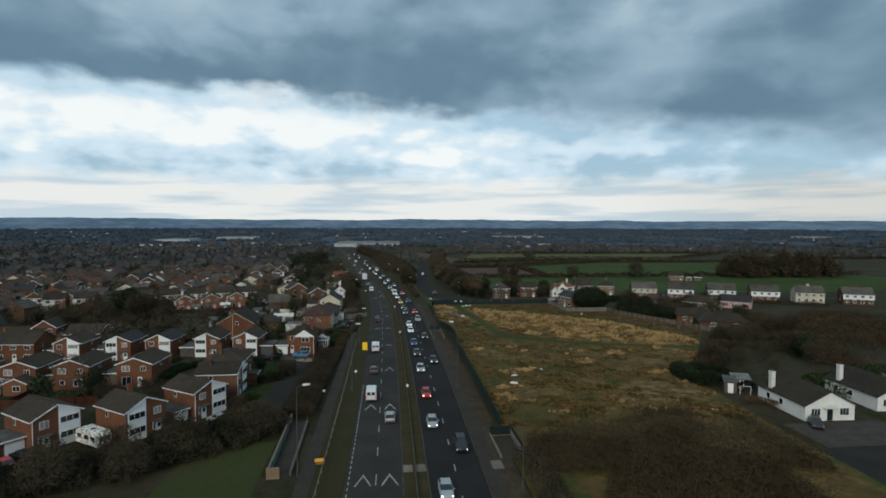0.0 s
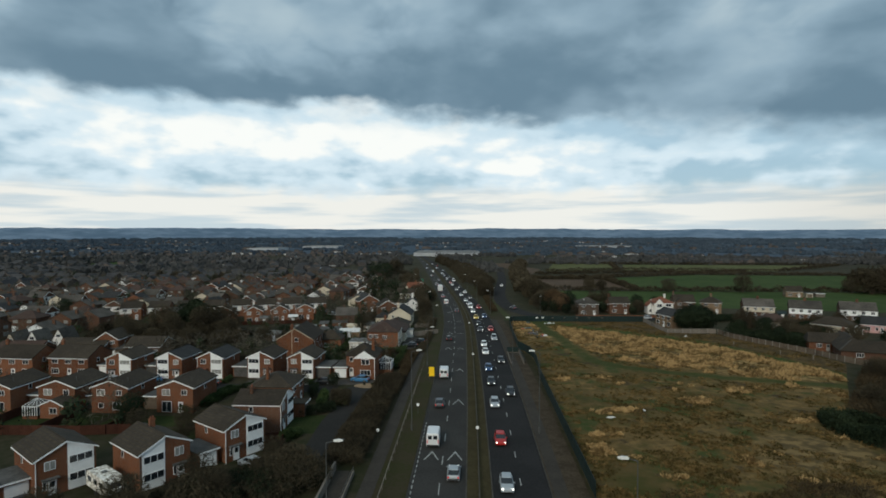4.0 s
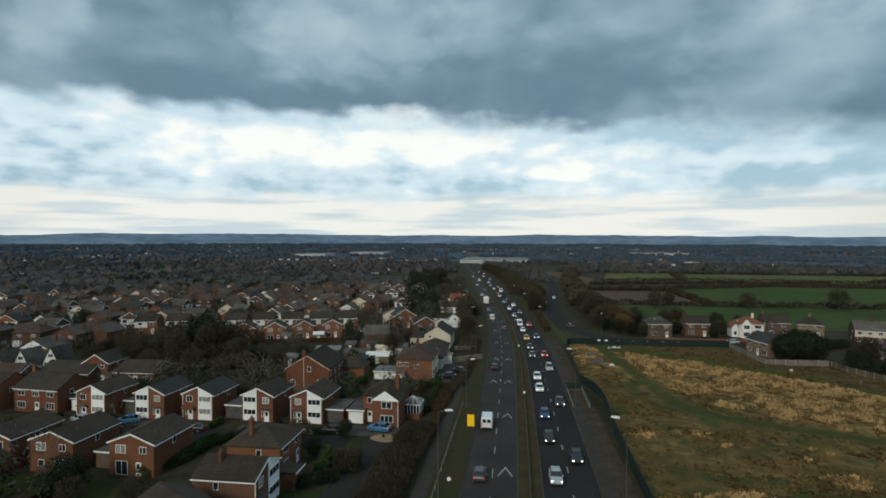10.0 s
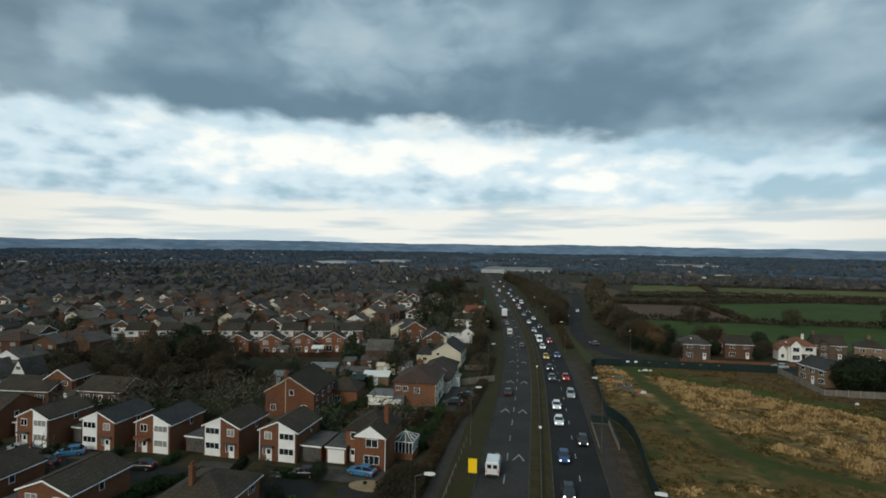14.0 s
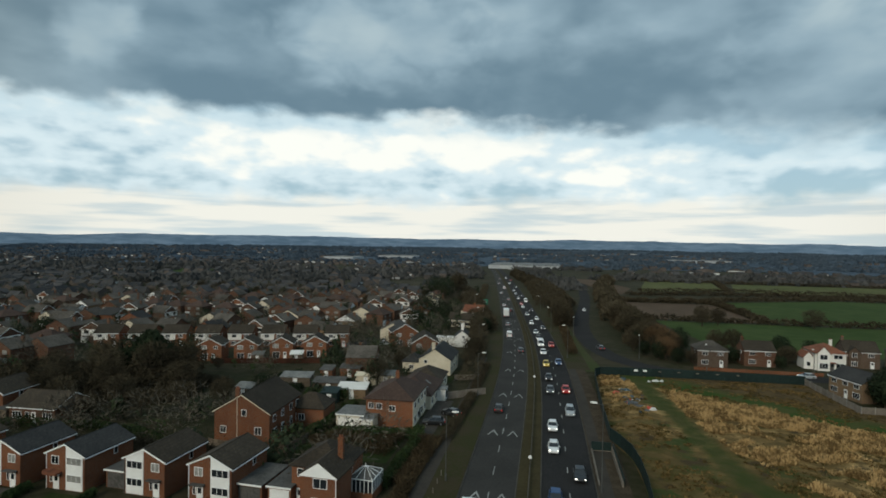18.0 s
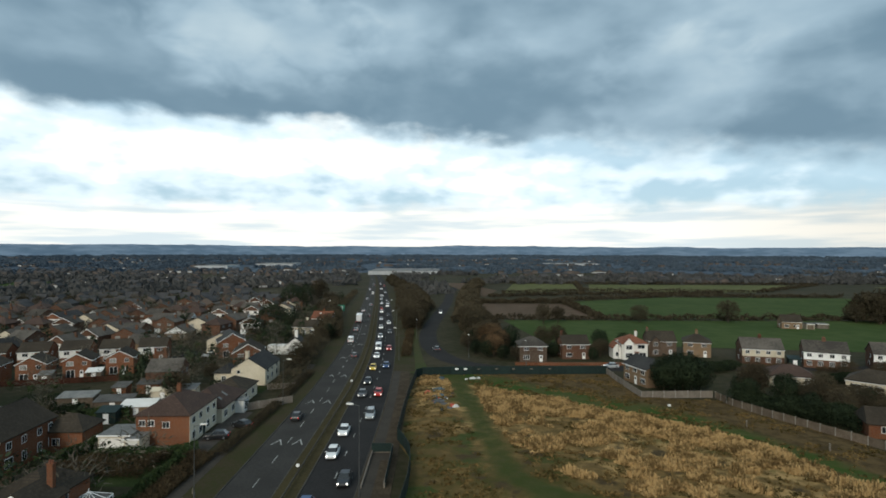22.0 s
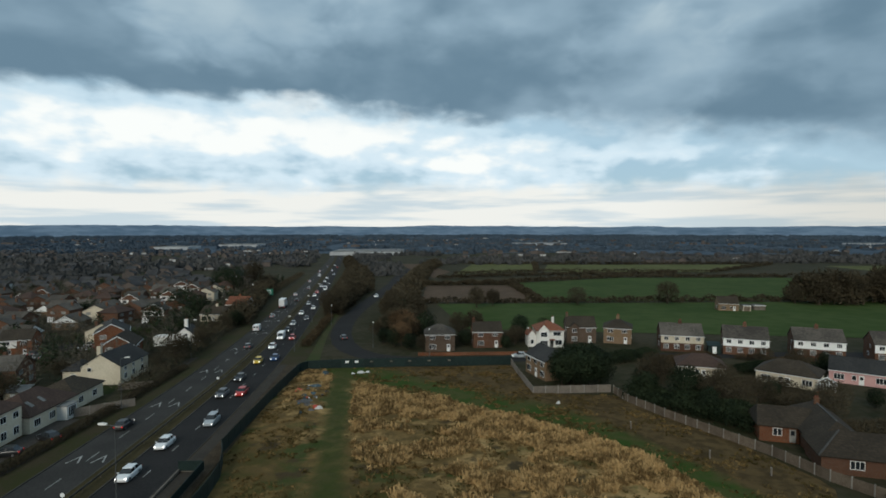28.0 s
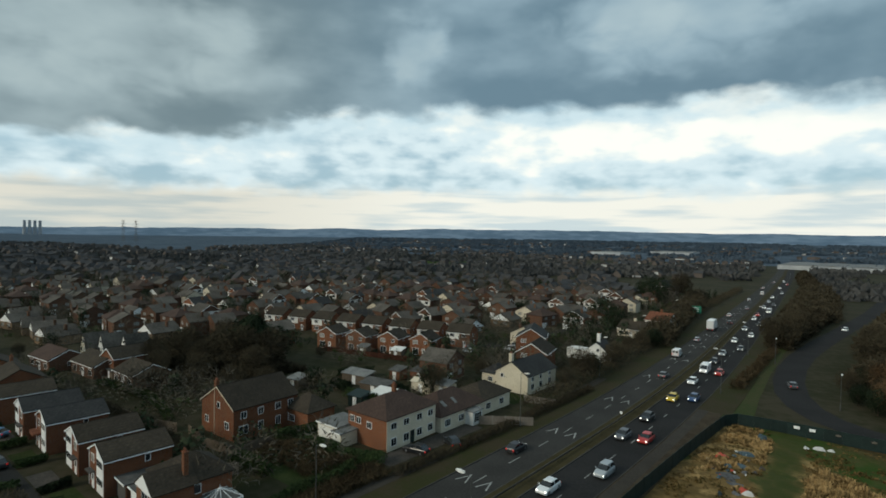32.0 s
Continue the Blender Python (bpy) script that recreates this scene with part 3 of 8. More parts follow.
# ---- the waste field ----
def field_mat():
    mt = bpy.data.materials.new("waste_field_grass")
    mt.use_nodes = True
    nt = mt.node_tree
    N, L = nt.nodes.new, nt.links.new
    p = nt.nodes["Principled BSDF"]
    p.inputs["Roughness"].default_value, p.inputs["Specular IOR Level"].default_value = 0.95, 0.08
    geo = N("ShaderNodeNewGeometry")

    def tex(metres, detail, shift=0.0):
        mp = N("ShaderNodeMapping")
        mp.inputs["Location"].default_value = (shift, shift * 2, 0)
        L(geo.outputs["Position"], mp.inputs[0])
        n = N("ShaderNodeTexNoise")
        n.inputs["Scale"].default_value, n.inputs["Detail"].default_value = 1 / metres, detail
        n.inputs["Roughness"].default_value = 0.6
        L(mp.outputs[0], n.inputs["Vector"])
        return n.outputs[0]

    def rng(v, lo, hi):
        n = N("ShaderNodeMapRange")
        n.interpolation_type = "SMOOTHSTEP"
        n.inputs[1].default_value, n.inputs[2].default_value = lo, hi
        L(v, n.inputs[0])
        return n.outputs[0]

    def mix(f, a, b):
        n = N("ShaderNodeMix")
        n.data_type = "RGBA"
        L(f, n.inputs[0])
        for s, v in ((n.inputs[6], a), (n.inputs[7], b)):
            if isinstance(v, tuple):
                s.default_value = (*v, 1)
            else:
                L(v, s)
        return n.outputs[2]

    def calc(op, u, v=0.0, w=0.0):
        n = N("ShaderNodeMath")
        n.operation = op
        for s_, q in zip(n.inputs, (u, v, w)):
            if isinstance(q, (int, float)):
                s_.default_value = q
            else:
                L(q, s_)
        return n.outputs[0]

    sp = N("ShaderNodeSeparateXYZ")
    L(geo.outputs["Position"], sp.inputs[0])
    X, Y = sp.outputs[0], sp.outputs[1]
    broad, mid, clump_ = tex(26, 3), tex(8, 5, 31), tex(1.7, 5, 7)
    # the long drift of dry grass that crosses the field
    far_x = calc("MAXIMUM", calc("SUBTRACT", X, 66.0), 0.0)
    across = calc("ADD", calc("SUBTRACT", calc("ADD", Y, calc("MULTIPLY", calc("SUBTRACT", X, 20.0), 0.90)), 230.5), calc("ADD", calc("MULTIPLY", calc("MULTIPLY", far_x, far_x), 0.06), calc("MULTIPLY", calc("SUBTRACT", mid, 0.5), 9.0)))
    rim = calc("MINIMUM", calc("MULTIPLY", calc("SUBTRACT", 2.0, across), 0.06), calc("MINIMUM", calc("ADD", 0.20, calc("MULTIPLY", across, 0.002)), calc("ADD", 0.20, calc("MULTIPLY", calc("ADD", across, 36.0), 0.035))))
    crest = calc("MULTIPLY", calc("MAXIMUM", calc("SUBTRACT", 1.0, calc("ABSOLUTE", calc("MULTIPLY", calc("ADD", across, 9.0), 0.10))), 0.0), 0.26)
    drift = calc("ADD", calc("ADD", calc("MAXIMUM", rim, -0.24), crest), calc("MULTIPLY", calc("SUBTRACT", broad, 0.5), 0.9))
    drift = calc("SUBTRACT", drift, calc("MULTIPLY", calc("MAXIMUM", calc("SUBTRACT", 27.0, X), 0.0), 0.005))
    dryness = calc("ADD", calc("ADD", drift, calc("MULTIPLY", calc("SUBTRACT", mid, 0.5), 1.0)), calc("MULTIPLY", calc("SUBTRACT", clump_, 0.5), 0.55))
    green = mix(rng(tex(6, 5, 53), 0.38, 0.64), (0.060, 0.054, 0.016), (0.102, 0.070, 0.027))
    brown = mix(rng(tex(2.2, 4, 19), 0.36, 0.66), (0.106, 0.071, 0.027), (0.190, 0.122, 0.048))
    straw = mix(rng(tex(3.0, 4, 3), 0.40, 0.64), (0.112, 0.074, 0.029), (0.345, 0.226, 0.096))
    col = mix(rng(dryness, -0.40, -0.08), green, brown)
    col = mix(rng(dryness, 0.02, 0.22), col, straw)
    col = mix(rng(tex(9, 5, 77), 0.53, 0.64), col, mix(rng(tex(2.0, 4, 37), 0.36, 0.64), (0.040, 0.058, 0.015), (0.066, 0.066, 0.023)))
    col = mix(rng(tex(5, 5, 113), 0.56, 0.66), col, (0.060, 0.043, 0.022))
    # green strip beyond the drift, then dead bracken towards the fences
    beyond = calc("ADD", across, calc("MULTIPLY", calc("SUBTRACT", clump_, 0.5), 6.0))
    bracken = mix(rng(tex(2.0, 4, 91), 0.38, 0.62), (0.058, 0.040, 0.018), (0.098, 0.066, 0.029))
    strip_ = mix(rng(tex(3.5, 4, 15), 0.38, 0.62), (0.032, 0.062, 0.011), (0.060, 0.066, 0.020))
    col = mix(rng(beyond, 0.5, 3.5), col, mix(rng(beyond, 10.0, 20.0), strip_, bracken))
    patch = N("ShaderNodeVectorMath")
    patch.operation = "DISTANCE"
    L(geo.outputs["Position"], patch.inputs[0])
    patch.inputs[1].default_value = (51.0, 107.0, 0.0)
    near = calc("SUBTRACT", calc("SUBTRACT", 1.0, calc("MULTIPLY", patch.outputs["Value"], 0.055)), calc("MULTIPLY", calc("SUBTRACT", 0.5, mid), 2.2))
    col = mix(rng(near, 0.10, 0.90), col, mix(rng(tex(2.4, 4, 67), 0.40, 0.62), (0.085, 0.060, 0.027), (0.205, 0.138, 0.060)))
    # the trodden green way
    bend = calc("MAXIMUM", calc("SUBTRACT", 170.0, Y), 0.0)
    way = calc("ADD", calc("ADD", 24.6, calc("MULTIPLY", calc("SUBTRACT", 236.0, Y), 0.09)), calc("MULTIPLY", calc("MULTIPLY", bend, bend), 0.075))
    lean = calc("SQRT", calc("ADD", 1.0, calc("MULTIPLY", calc("MULTIPLY", bend, bend), 0.0225)))
    off = calc("ADD", calc("DIVIDE", calc("ABSOLUTE", calc("SUBTRACT", X, way)), lean), calc("MULTIPLY", calc("SUBTRACT", tex(3, 4, 41), 0.5), 3.0))
    narrow = N("ShaderNodeMapRange")
    narrow.interpolation_type = "SMOOTHSTEP"
    narrow.inputs[1].default_value, narrow.inputs[2].default_value, narrow.inputs[3].default_value, narrow.inputs[4].default_value = 0.6, 3.6, 0.88, 0.0
    L(off, narrow.inputs[0])
    col = mix(narrow.outputs[0], col, mix(rng(tex(2.5, 4, 5), 0.35, 0.65), (0.036, 0.051, 0.012), (0.052, 0.056, 0.018)))
    L(col, p.inputs["Base Color"])
    bn = N("ShaderNodeBump")
    bn.inputs["Strength"].default_value, bn.inputs["Distance"].default_value = 0.8, 0.3
    L(tex(1.2, 5, 13), bn.inputs["Height"])
    L(bn.outputs[0], p.inputs["Normal"])
    return mt


FIELD = field_mat()
FIELD_Y = [20 + 3 * k for k in range(73)]


def field_east(y):
    return float(np.interp(y, (20, 84, 100, 112, 125, 150, 168, 187, 198, 210, 211, 245), (60, 60, 61, 62, 68, 84, 96, 91.5, 85.5, 82, 67, 67)))


def field_west(y):
    return float(np.interp(y, (20, 92, 150, 165, 175, 183, 209, 238, 245), (12.5, 13.9, 14.9, 15.9, 15.6, 13.0, 13.4, 14.9, 16)))


g = Geo()
for y in FIELD_Y:
    for k in range(31):
        x = field_west(y) + (field_east(y) - field_west(y)) * k / 30
        lump = 0.10 + 0.22 * max(0, noise.noise((x * 0.12, y * 0.12, 2))) + 0.10 * noise.noise((x * 0.5, y * 0.5, 5))
        g.v.append((x, y, gz(y) + (max(0.03, lump) if 0 < k < 30 else 0.03)))
g.f = [(j * 31 + i, j * 31 + i + 1, (j + 1) * 31 + i + 1, (j + 1) * 31 + i) for j in range(len(FIELD_Y) - 1) for i in range(30)]
single("waste_field", g, FIELD, "rough open field of dry yellow grass and green patches", "field", kind="structure", smooth=True)
TRACK = [(24, 236), (26, 222), (28.5, 205), (30, 190), (31.5, 175), (37, 160), (48, 150), (62, 146), (80, 143)]


def track_x(y):
    return float(np.interp(-y, [-q[1] for q in TRACK], [q[0] for q in TRACK]))



# far fields on the plain
for pts, mt, label in (
    ([(106, 368), (330, 360), (330, 500), (200, 510), (108, 468)], PASTURE, "green winter pasture beyond the houses"),
    ([(53, 360), (60, 290), (115, 279), (200, 262), (330, 270), (330, 355)], PASTURE, "green strip of pasture behind the gardens"),
    ([(46, 368), (101, 365), (104, 440), (102, 453), (50, 455)], SOIL, "brown ploughed field"),
    ([(28, 728), (52, 728), (75, 590), (58, 518), (42, 600)], SOIL, "brown strip of ploughed land beyond the wood"),
    ([(77, 560), (150, 588), (176, 718), (108, 718)], PASTURE_PALE, "pale green field among hedges"),
    ([(158, 584), (300, 566), (430, 680), (190, 700)], PASTURE_PALE, "pale green field among hedges"),
    ([(450, 560), (560, 555), (600, 640), (470, 650)], PASTURE_PALE, "pale green field among hedges"),
    ([(-283, 430), (-326, 503), (-282, 522), (-244, 456)], PASTURE, "green playing field among houses"),
    ([(-420, 640), (-520, 660), (-500, 760), (-400, 740)], PASTURE, "green playing field among houses"),
):
    g = Geo()
    g.add([(x, y, gz(y) + 0.12) for x, y in pts], [tuple(range(len(pts)))])
    if sum(pts[i - 1][0] * pts[i][1] - pts[i][0] * pts[i - 1][1] for i in range(len(pts))) < 0:
        g.f = [f[::-1] for f in g.f]
    single("field", g, mt, label, "field", kind="structure")



# ---- houses ----
def window(parent, x, z, w, h, face, mat=None, bars=1, cill=True):
    """face: (axis, place, sign) of the wall in the house's own frame; x runs along the wall."""
    axis, place, sign = face

    def bx(g, a0, a1, d0, d1, z0, z1):
        d0, d1 = sorted((place + sign * d0, place + sign * d1))
        return g.box(a0, a1, d0, d1, z0, z1) if axis == "y" else g.box(d0, d1, a0, a1, z0, z1)

    t = 0.07
    win = part("window", bx(Geo(), x - w / 2, x + w / 2, 0.0, 0.05, z, z + h), WHITE, parent)
    n = bars + 1
    pw = (w - t * (n + 1)) / n
    for k in range(n):
        a = x - w / 2 + t + k * (pw + t)
        part("pane", bx(Geo(), a, a + pw, 0.03, 0.056, z + t, z + h - t), mat or GLASS, win)
    return win


def door(parent, x, w, face, mat=None, h=2.05):
    axis, place, sign = face
    g = Geo()
    d0, d1 = sorted((place, place + sign * 0.06))
    g.box(x - w / 2, x + w / 2, d0, d1, 0.05, h) if axis == "y" else g.box(d0, d1, x - w / 2, x + w / 2, 0.05, h)
    ob = part("door", g, mat or WHITE, parent)
    q = Geo()
    d0, d1 = sorted((place + sign * 0.06, place + sign * 0.075))
    q.box(x - w * 0.28, x + w * 0.28, d0, d1, 1.15, h - 0.2) if axis == "y" else q.box(d0, d1, x - w * 0.28, x + w * 0.28, 1.15, h - 0.2)
    part("door_glass", q, GLASS, ob)
    return ob


def chimney(parent, x, y, z0, z1, mat=None, w=0.7, d=0.5, pots=2):
    g = Geo().box(x - w / 2, x + w / 2, y - d / 2, y + d / 2, z0, z1).box(x - w / 2 - 0.06, x + w / 2 + 0.06, y - d / 2 - 0.06, y + d / 2 + 0.06, z1, z1 + 0.12)
    c = part("chimney", g, mat or BRICK, parent)
    for k in range(pots):
        px = x + (k - (pots - 1) / 2) * 0.32
        part("chimney_pot", Geo().tube((px, y, z1 + 0.12), (px, y, z1 + 0.5), 0.13, 0.10, 8), ROOF_RED, c)
    return c


def gable_walls(w, d, eave, ridge, ax=0.0):
    return Geo().prism([(-w / 2, -0.3), (w / 2, -0.3), (w / 2, eave), (ax, ridge), (-w / 2, eave)], 0, d)


def gable_roof(w, d, eave, ridge, ax=0.0, over=0.28, t=0.16):
    """Two tiled slopes with thickness, the ridge along y."""
    g = Geo()
    sl = (ridge - eave) / (w / 2 + ax)
    sr = (ridge - eave) / (w / 2 - ax)
    xl, xr = -w / 2 - over, w / 2 + over
    g.prism([(xl, eave - over * sl + 0.02), (ax, ridge + 0.02), (xr, eave - over * sr + 0.02), (xr, eave - over * sr + t), (ax, ridge + t + 0.04), (xl, eave - over * sl + t)], -over * 0.6, d + over * 0.6)
    return g


def ridge_cap(ax, ridge, d):
    return Geo().prism([(ax - 0.14, ridge + 0.10), (ax + 0.14, ridge + 0.10), (ax, ridge + 0.29)], -0.16, d + 0.16)


def bargeboards(w, eave, ridge, ax, y, over=0.28, h=0.14, t=0.05):
    sl, sr = (ridge - eave) / (w / 2 + ax), (ridge - eave) / (w / 2 - ax)
    xl, xr = -w / 2 - over, w / 2 + over
    zl, zr = eave - over * sl, eave - over * sr
    g = Geo().prism([(xl, zl - 0.06), (ax, ridge - 0.06), (xr, zr - 0.06), (xr, zr + h), (ax, ridge + h), (xl, zl + h)], y - t, y)
    return g


def hip_roof(x0, x1, y0, y1, eave, ridge, over=0.35, inset=None):
    """A hipped roof, the ridge along the longer side."""
    x0, x1, y0, y1 = x0 - over, x1 + over, y0 - over, y1 + over
    if x1 - x0 >= y1 - y0:
        i = inset or (y1 - y0) / 2 * 0.9
        a, b = (x0 + i, (y0 + y1) / 2), (x1 - i, (y0 + y1) / 2)
        faces = [(0, 1, 9, 8), (1, 2, 9), (2, 3, 8, 9), (3, 0, 8)]
    else:
        i = inset or (x1 - x0) / 2 * 0.9
        a, b = ((x0 + x1) / 2, y0 + i), ((x0 + x1) / 2, y1 - i)
        faces = [(0, 1, 8), (1, 2, 9, 8), (2, 3, 9), (3, 0, 8, 9)]
    z = eave - 0.12
    g = Geo()
    g.v = [(x0, y0, z + 0.16), (x1, y0, z + 0.16), (x1, y1, z + 0.16), (x0, y1, z + 0.16), (x0, y0, z), (x1, y0, z), (x1, y1, z), (x0, y1, z), (*a, ridge), (*b, ridge)]
    g.f = faces + [(4, 5, 1, 0), (5, 6, 2, 1), (6, 7, 3, 2), (7, 4, 0, 3), (7, 6, 5, 4)]
    return g


def gutter(parent, w, d, eave, ax=0.0, over=0.28):
    for s in (-1, 1):
        x = s * (w / 2 + over + 0.02)
        part("gutter", Geo().box(x - 0.06, x + 0.06, -0.1, d + 0.1, eave - 0.22, eave - 0.10), WHITE, parent)


def panel_house(x, y, rot, flip=1, w=6.2, d=8.2, eave=4.75, ridge=6.12, wall=None, roof=None, chim=True, label="", porch=False, curtain=False):
    """Brick house, gable to the street, with a full-height white panel beside the door."""
    wall, roof = wall or BRICK, roof or ROOF
    h = thing("house", label or "two-storey red brick house with a white panelled gable front", "house", pose(x, y, gz(y), 0, 0, rot), "estate houses")
    part("wall", gable_walls(w, d, eave, ridge), wall, h)
    r = part("roof", gable_roof(w, d, eave, ridge), roof, h)
    part("ridge_tiles", ridge_cap(0, ridge, d), roof, r)
    part("bargeboard", bargeboards(w, eave, ridge, 0, -0.17), WHITE, h, "white bargeboards on the gable")
    # white panel from the ground up into the slope of the gable
    a, b = (0.12, w / 2 - 0.25) if flip > 0 else (-w / 2 + 0.25, -0.12)
    slope = (ridge - eave) / (w / 2)
    za, zb = ridge - abs(a) * slope - 0.05, ridge - abs(b) * slope - 0.05
    pan = part("front_panel", Geo().prism([(a, 0.1), (b, 0.1), (b, zb), (a, za)], -0.06, 0.0), WHITE, h, "white boarded front panel")
    m, wide = (a + b) / 2, b - a - 0.3
    face = ("y", -0.06, -1)
    for z0, hh in ((1.2, 1.0), (3.5, 1.0)):
        window(pan, m, z0, wide, hh, face, CURTAIN if curtain else None, bars=2, cill=False)
    face = ("y", 0.0, -1)
    s = -flip
    window(h, s * w * 0.27, 3.35, 1.25, 1.15, face, CURTAIN if not curtain else None)
    dr = door(h, s * w * 0.27 + 0.2, 0.95, face)
    window(h, s * w * 0.27 - 0.62, 0.9, 0.45, 1.15, face, bars=0)
    can = Geo().box(s * w * 0.27 - 1.0, s * w * 0.27 + 0.95, -0.7, 0.0, 2.25, 2.4) if not porch else Geo().prism([(s * w * 0.27 - 1.1, 2.2), (s * w * 0.27 + 1.1, 2.2), (s * w * 0.27 + 1.1, 2.5), (s * w * 0.27 - 1.1, 2.75)], -1.0, 0.0)
    part("door_canopy", can, ROOF_RED if porch else FELT, h)
    for fy, sg in ((w / 2, 1), (-w / 2, -1)):
        window(h, d * 0.62, 3.4, 0.7, 1.0, ("x", fy, sg), bars=0)
    window(h, -w * 0.22, 3.3, 1.3, 1.15, ("y", d, 1))
    window(h, w * 0.22, 0.9, 1.6, 1.2, ("y", d, 1))
    gutter(h, w, d, eave)
    if chim:
        chimney(h, -flip * 0.9, d * 0.72, ridge - 1.0, ridge + 0.75, wall)
    part("downpipe", Geo().box(-w / 2 - 0.02, -w / 2 + 0.06, -0.09, -0.01, 0.0, eave - 0.1), WHITE if flip > 0 else FELT, h)
    return h


def rear_house(x, y, rot, w=7.0, d=9.0, eave=4.7, ridge=5.98, wall=None, roof=None, label="", patio=True):
    """Gabled house seen from the garden side."""
    wall, roof = wall or BRICK, roof or ROOF
    h = thing("house", label or "red brick gabled house with white bargeboards and patio doors", "house", pose(x, y, gz(y), 0, 0, rot), "estate houses")
    part("wall", gable_walls(w, d, eave, ridge), wall, h)
    r = part("roof", gable_roof(w, d, eave, ridge), roof, h)
    part("ridge_tiles", ridge_cap(0, ridge, d), roof, r)
    part("bargeboard", bargeboards(w, eave, ridge, 0, -0.17), WHITE, h, "white bargeboards on the gable")
    f = ("y", 0.0, -1)
    window(h, -w * 0.24, 3.2, 1.6, 1.2, f, CURTAIN)
    window(h, w * 0.26, 3.3, 1.1, 1.0, f)
    if patio:
        window(h, -w * 0.22, 0.15, 1.9, 2.0, f, bars=1, cill=False)
        door(h, w * 0.16, 0.85, f)
    else:
        window(h, -w * 0.24, 0.9, 1.0, 1.0, f, bars=0)
        window(h, w * 0.2, 0.6, 1.7, 1.5, f)
    window(h, d * 0.5, 3.4, 0.8, 1.0, ("x", w / 2, 1), bars=0)
    window(h, d * 0.45, 3.4, 0.8, 1.0, ("x", -w / 2, -1), bars=0)
    window(h, 0, 3.3, 2.2, 1.1, ("y", d, 1), bars=2)
    gutter(h, w, d, eave)
    part("vent_pipe", Geo().tube((w * 0.3, d * 0.25, eave), (w * 0.3, d * 0.25, eave + 1.5), 0.05, 0.05, 6), FELT, h)
    return h


def side_house(x, y, rot, w=8.0, d=7.5, eave=4.75, ridge=6.9, wall=None, roof=None, upper=None, label="", hip=False, chim="mid", rows=2, group="", bay=False, cols=None, share=1.0):
    """House with its ridge along the front; upper: a clad band over the brick. w runs along the front."""
    wall, roof = wall or BRICK, roof or ROOF
    h = thing("house", label or "brick house with tiled roof and white windows", "house", pose(x, y, gz(y), 0, 0, rot), group)
    if hip:
        part("wall", Geo().box(-w / 2, w / 2, 0, d, -0.3, eave), wall, h)
        r = part("roof", hip_roof(-w / 2, w / 2, 0, d, eave, ridge), roof, h)
    else:
        g = Geo()
        q = gable_walls(d, w, eave, ridge)
        g.add([(vy - w / 2, vx + d / 2, vz) for vx, vy, vz in q.v], [f[::-1] for f in q.f])
        part("wall", g, wall, h)
        q, g = gable_roof(d, w, eave, ridge), Geo()
        g.add([(vy - w / 2, vx + d / 2, vz) for vx, vy, vz in q.v], [f[::-1] for f in q.f])
        r = part("roof", g, roof, h)
        q, g = ridge_cap(0, ridge, w), Geo()
        g.add([(vy - w / 2, vx + d / 2, vz) for vx, vy, vz in q.v], [f[::-1] for f in q.f])
        part("ridge_tiles", g, roof, r)
    f, b = ("y", 0.0, -1), ("y", d, 1)
    if upper:
        part("upper_cladding", Geo().box(-w / 2 - 0.02, -w / 2 + w * share + 0.02, -0.07, 0.0, eave * 0.52, eave - 0.08), upper, h, "pale cladding across the upper floor")
        up = ("y", -0.07, -1)
    else:
        up = f
    n = cols or (3 if w > 9 else 2)
    for k in range(n):
        c = -w / 2 + w * (k + 0.5) / n
        if rows > 1:
            window(h, c, eave - 1.45, 1.5 if n < 4 else 1.2, 1.05, up if c < -w / 2 + w * share else f, bars=1 + k % 2)
            window(h, c, eave - 1.5, 1.1, 1.05, b, bars=1)
        if k == n // 2 and n != 4:
            door(h, c + 0.3, 0.95, f)
            if rows < 2:
                window(h, c - 1.0, 0.9, 0.8, 1.1, f, bars=0)
        else:
            window(h, c, 0.75, 1.9 if n < 4 else 1.3, 1.3, f, bars=2)
        window(h, c, 0.8, 1.4, 1.2, b)
    for sx, sg in ((-w / 2, -1), (w / 2, 1)):
        if rows > 1:
            window(h, d * 0.4, eave - 1.5, 0.8, 1.0, ("x", sx, sg), bars=0)
        window(h, d * 0.55, 0.9, 1.0, 1.1, ("x", sx, sg), bars=1)
    part("gutter", Geo().box(-w / 2 - 0.2, w / 2 + 0.2, -0.42, -0.30, eave - 0.24, eave - 0.12), WHITE, h)
    if bay:
        q = Geo().prism([(-w * 0.42, 0.0), (-w * 0.10, 0.0), (-w * 0.10, eave + 0.1), (-w * 0.26, eave + 1.3), (-w * 0.42, eave + 0.1)], -0.9, 0.6)
        bb = part("bay", q, wall, h)
        window(bb, -w * 0.26, 0.7, 1.5, 1.4, ("y", -0.9, -1), bars=2)
        window(bb, -w * 0.26, eave - 1.5, 1.3, 1.2, ("y", -0.9, -1), bars=1)
        q = Geo()
        for s in (-1, 1):
            o = [(-w * 0.26 + s * (w * 0.16 + 0.3), eave - 0.2), (-w * 0.26 + s * (w * 0.16 + 0.3), eave - 0.02), (-w * 0.26, eave + 1.52), (-w * 0.26, eave + 1.32)]
            q.prism(o, -1.15, 1.6)
        part("bay_roof", q, roof, bb)
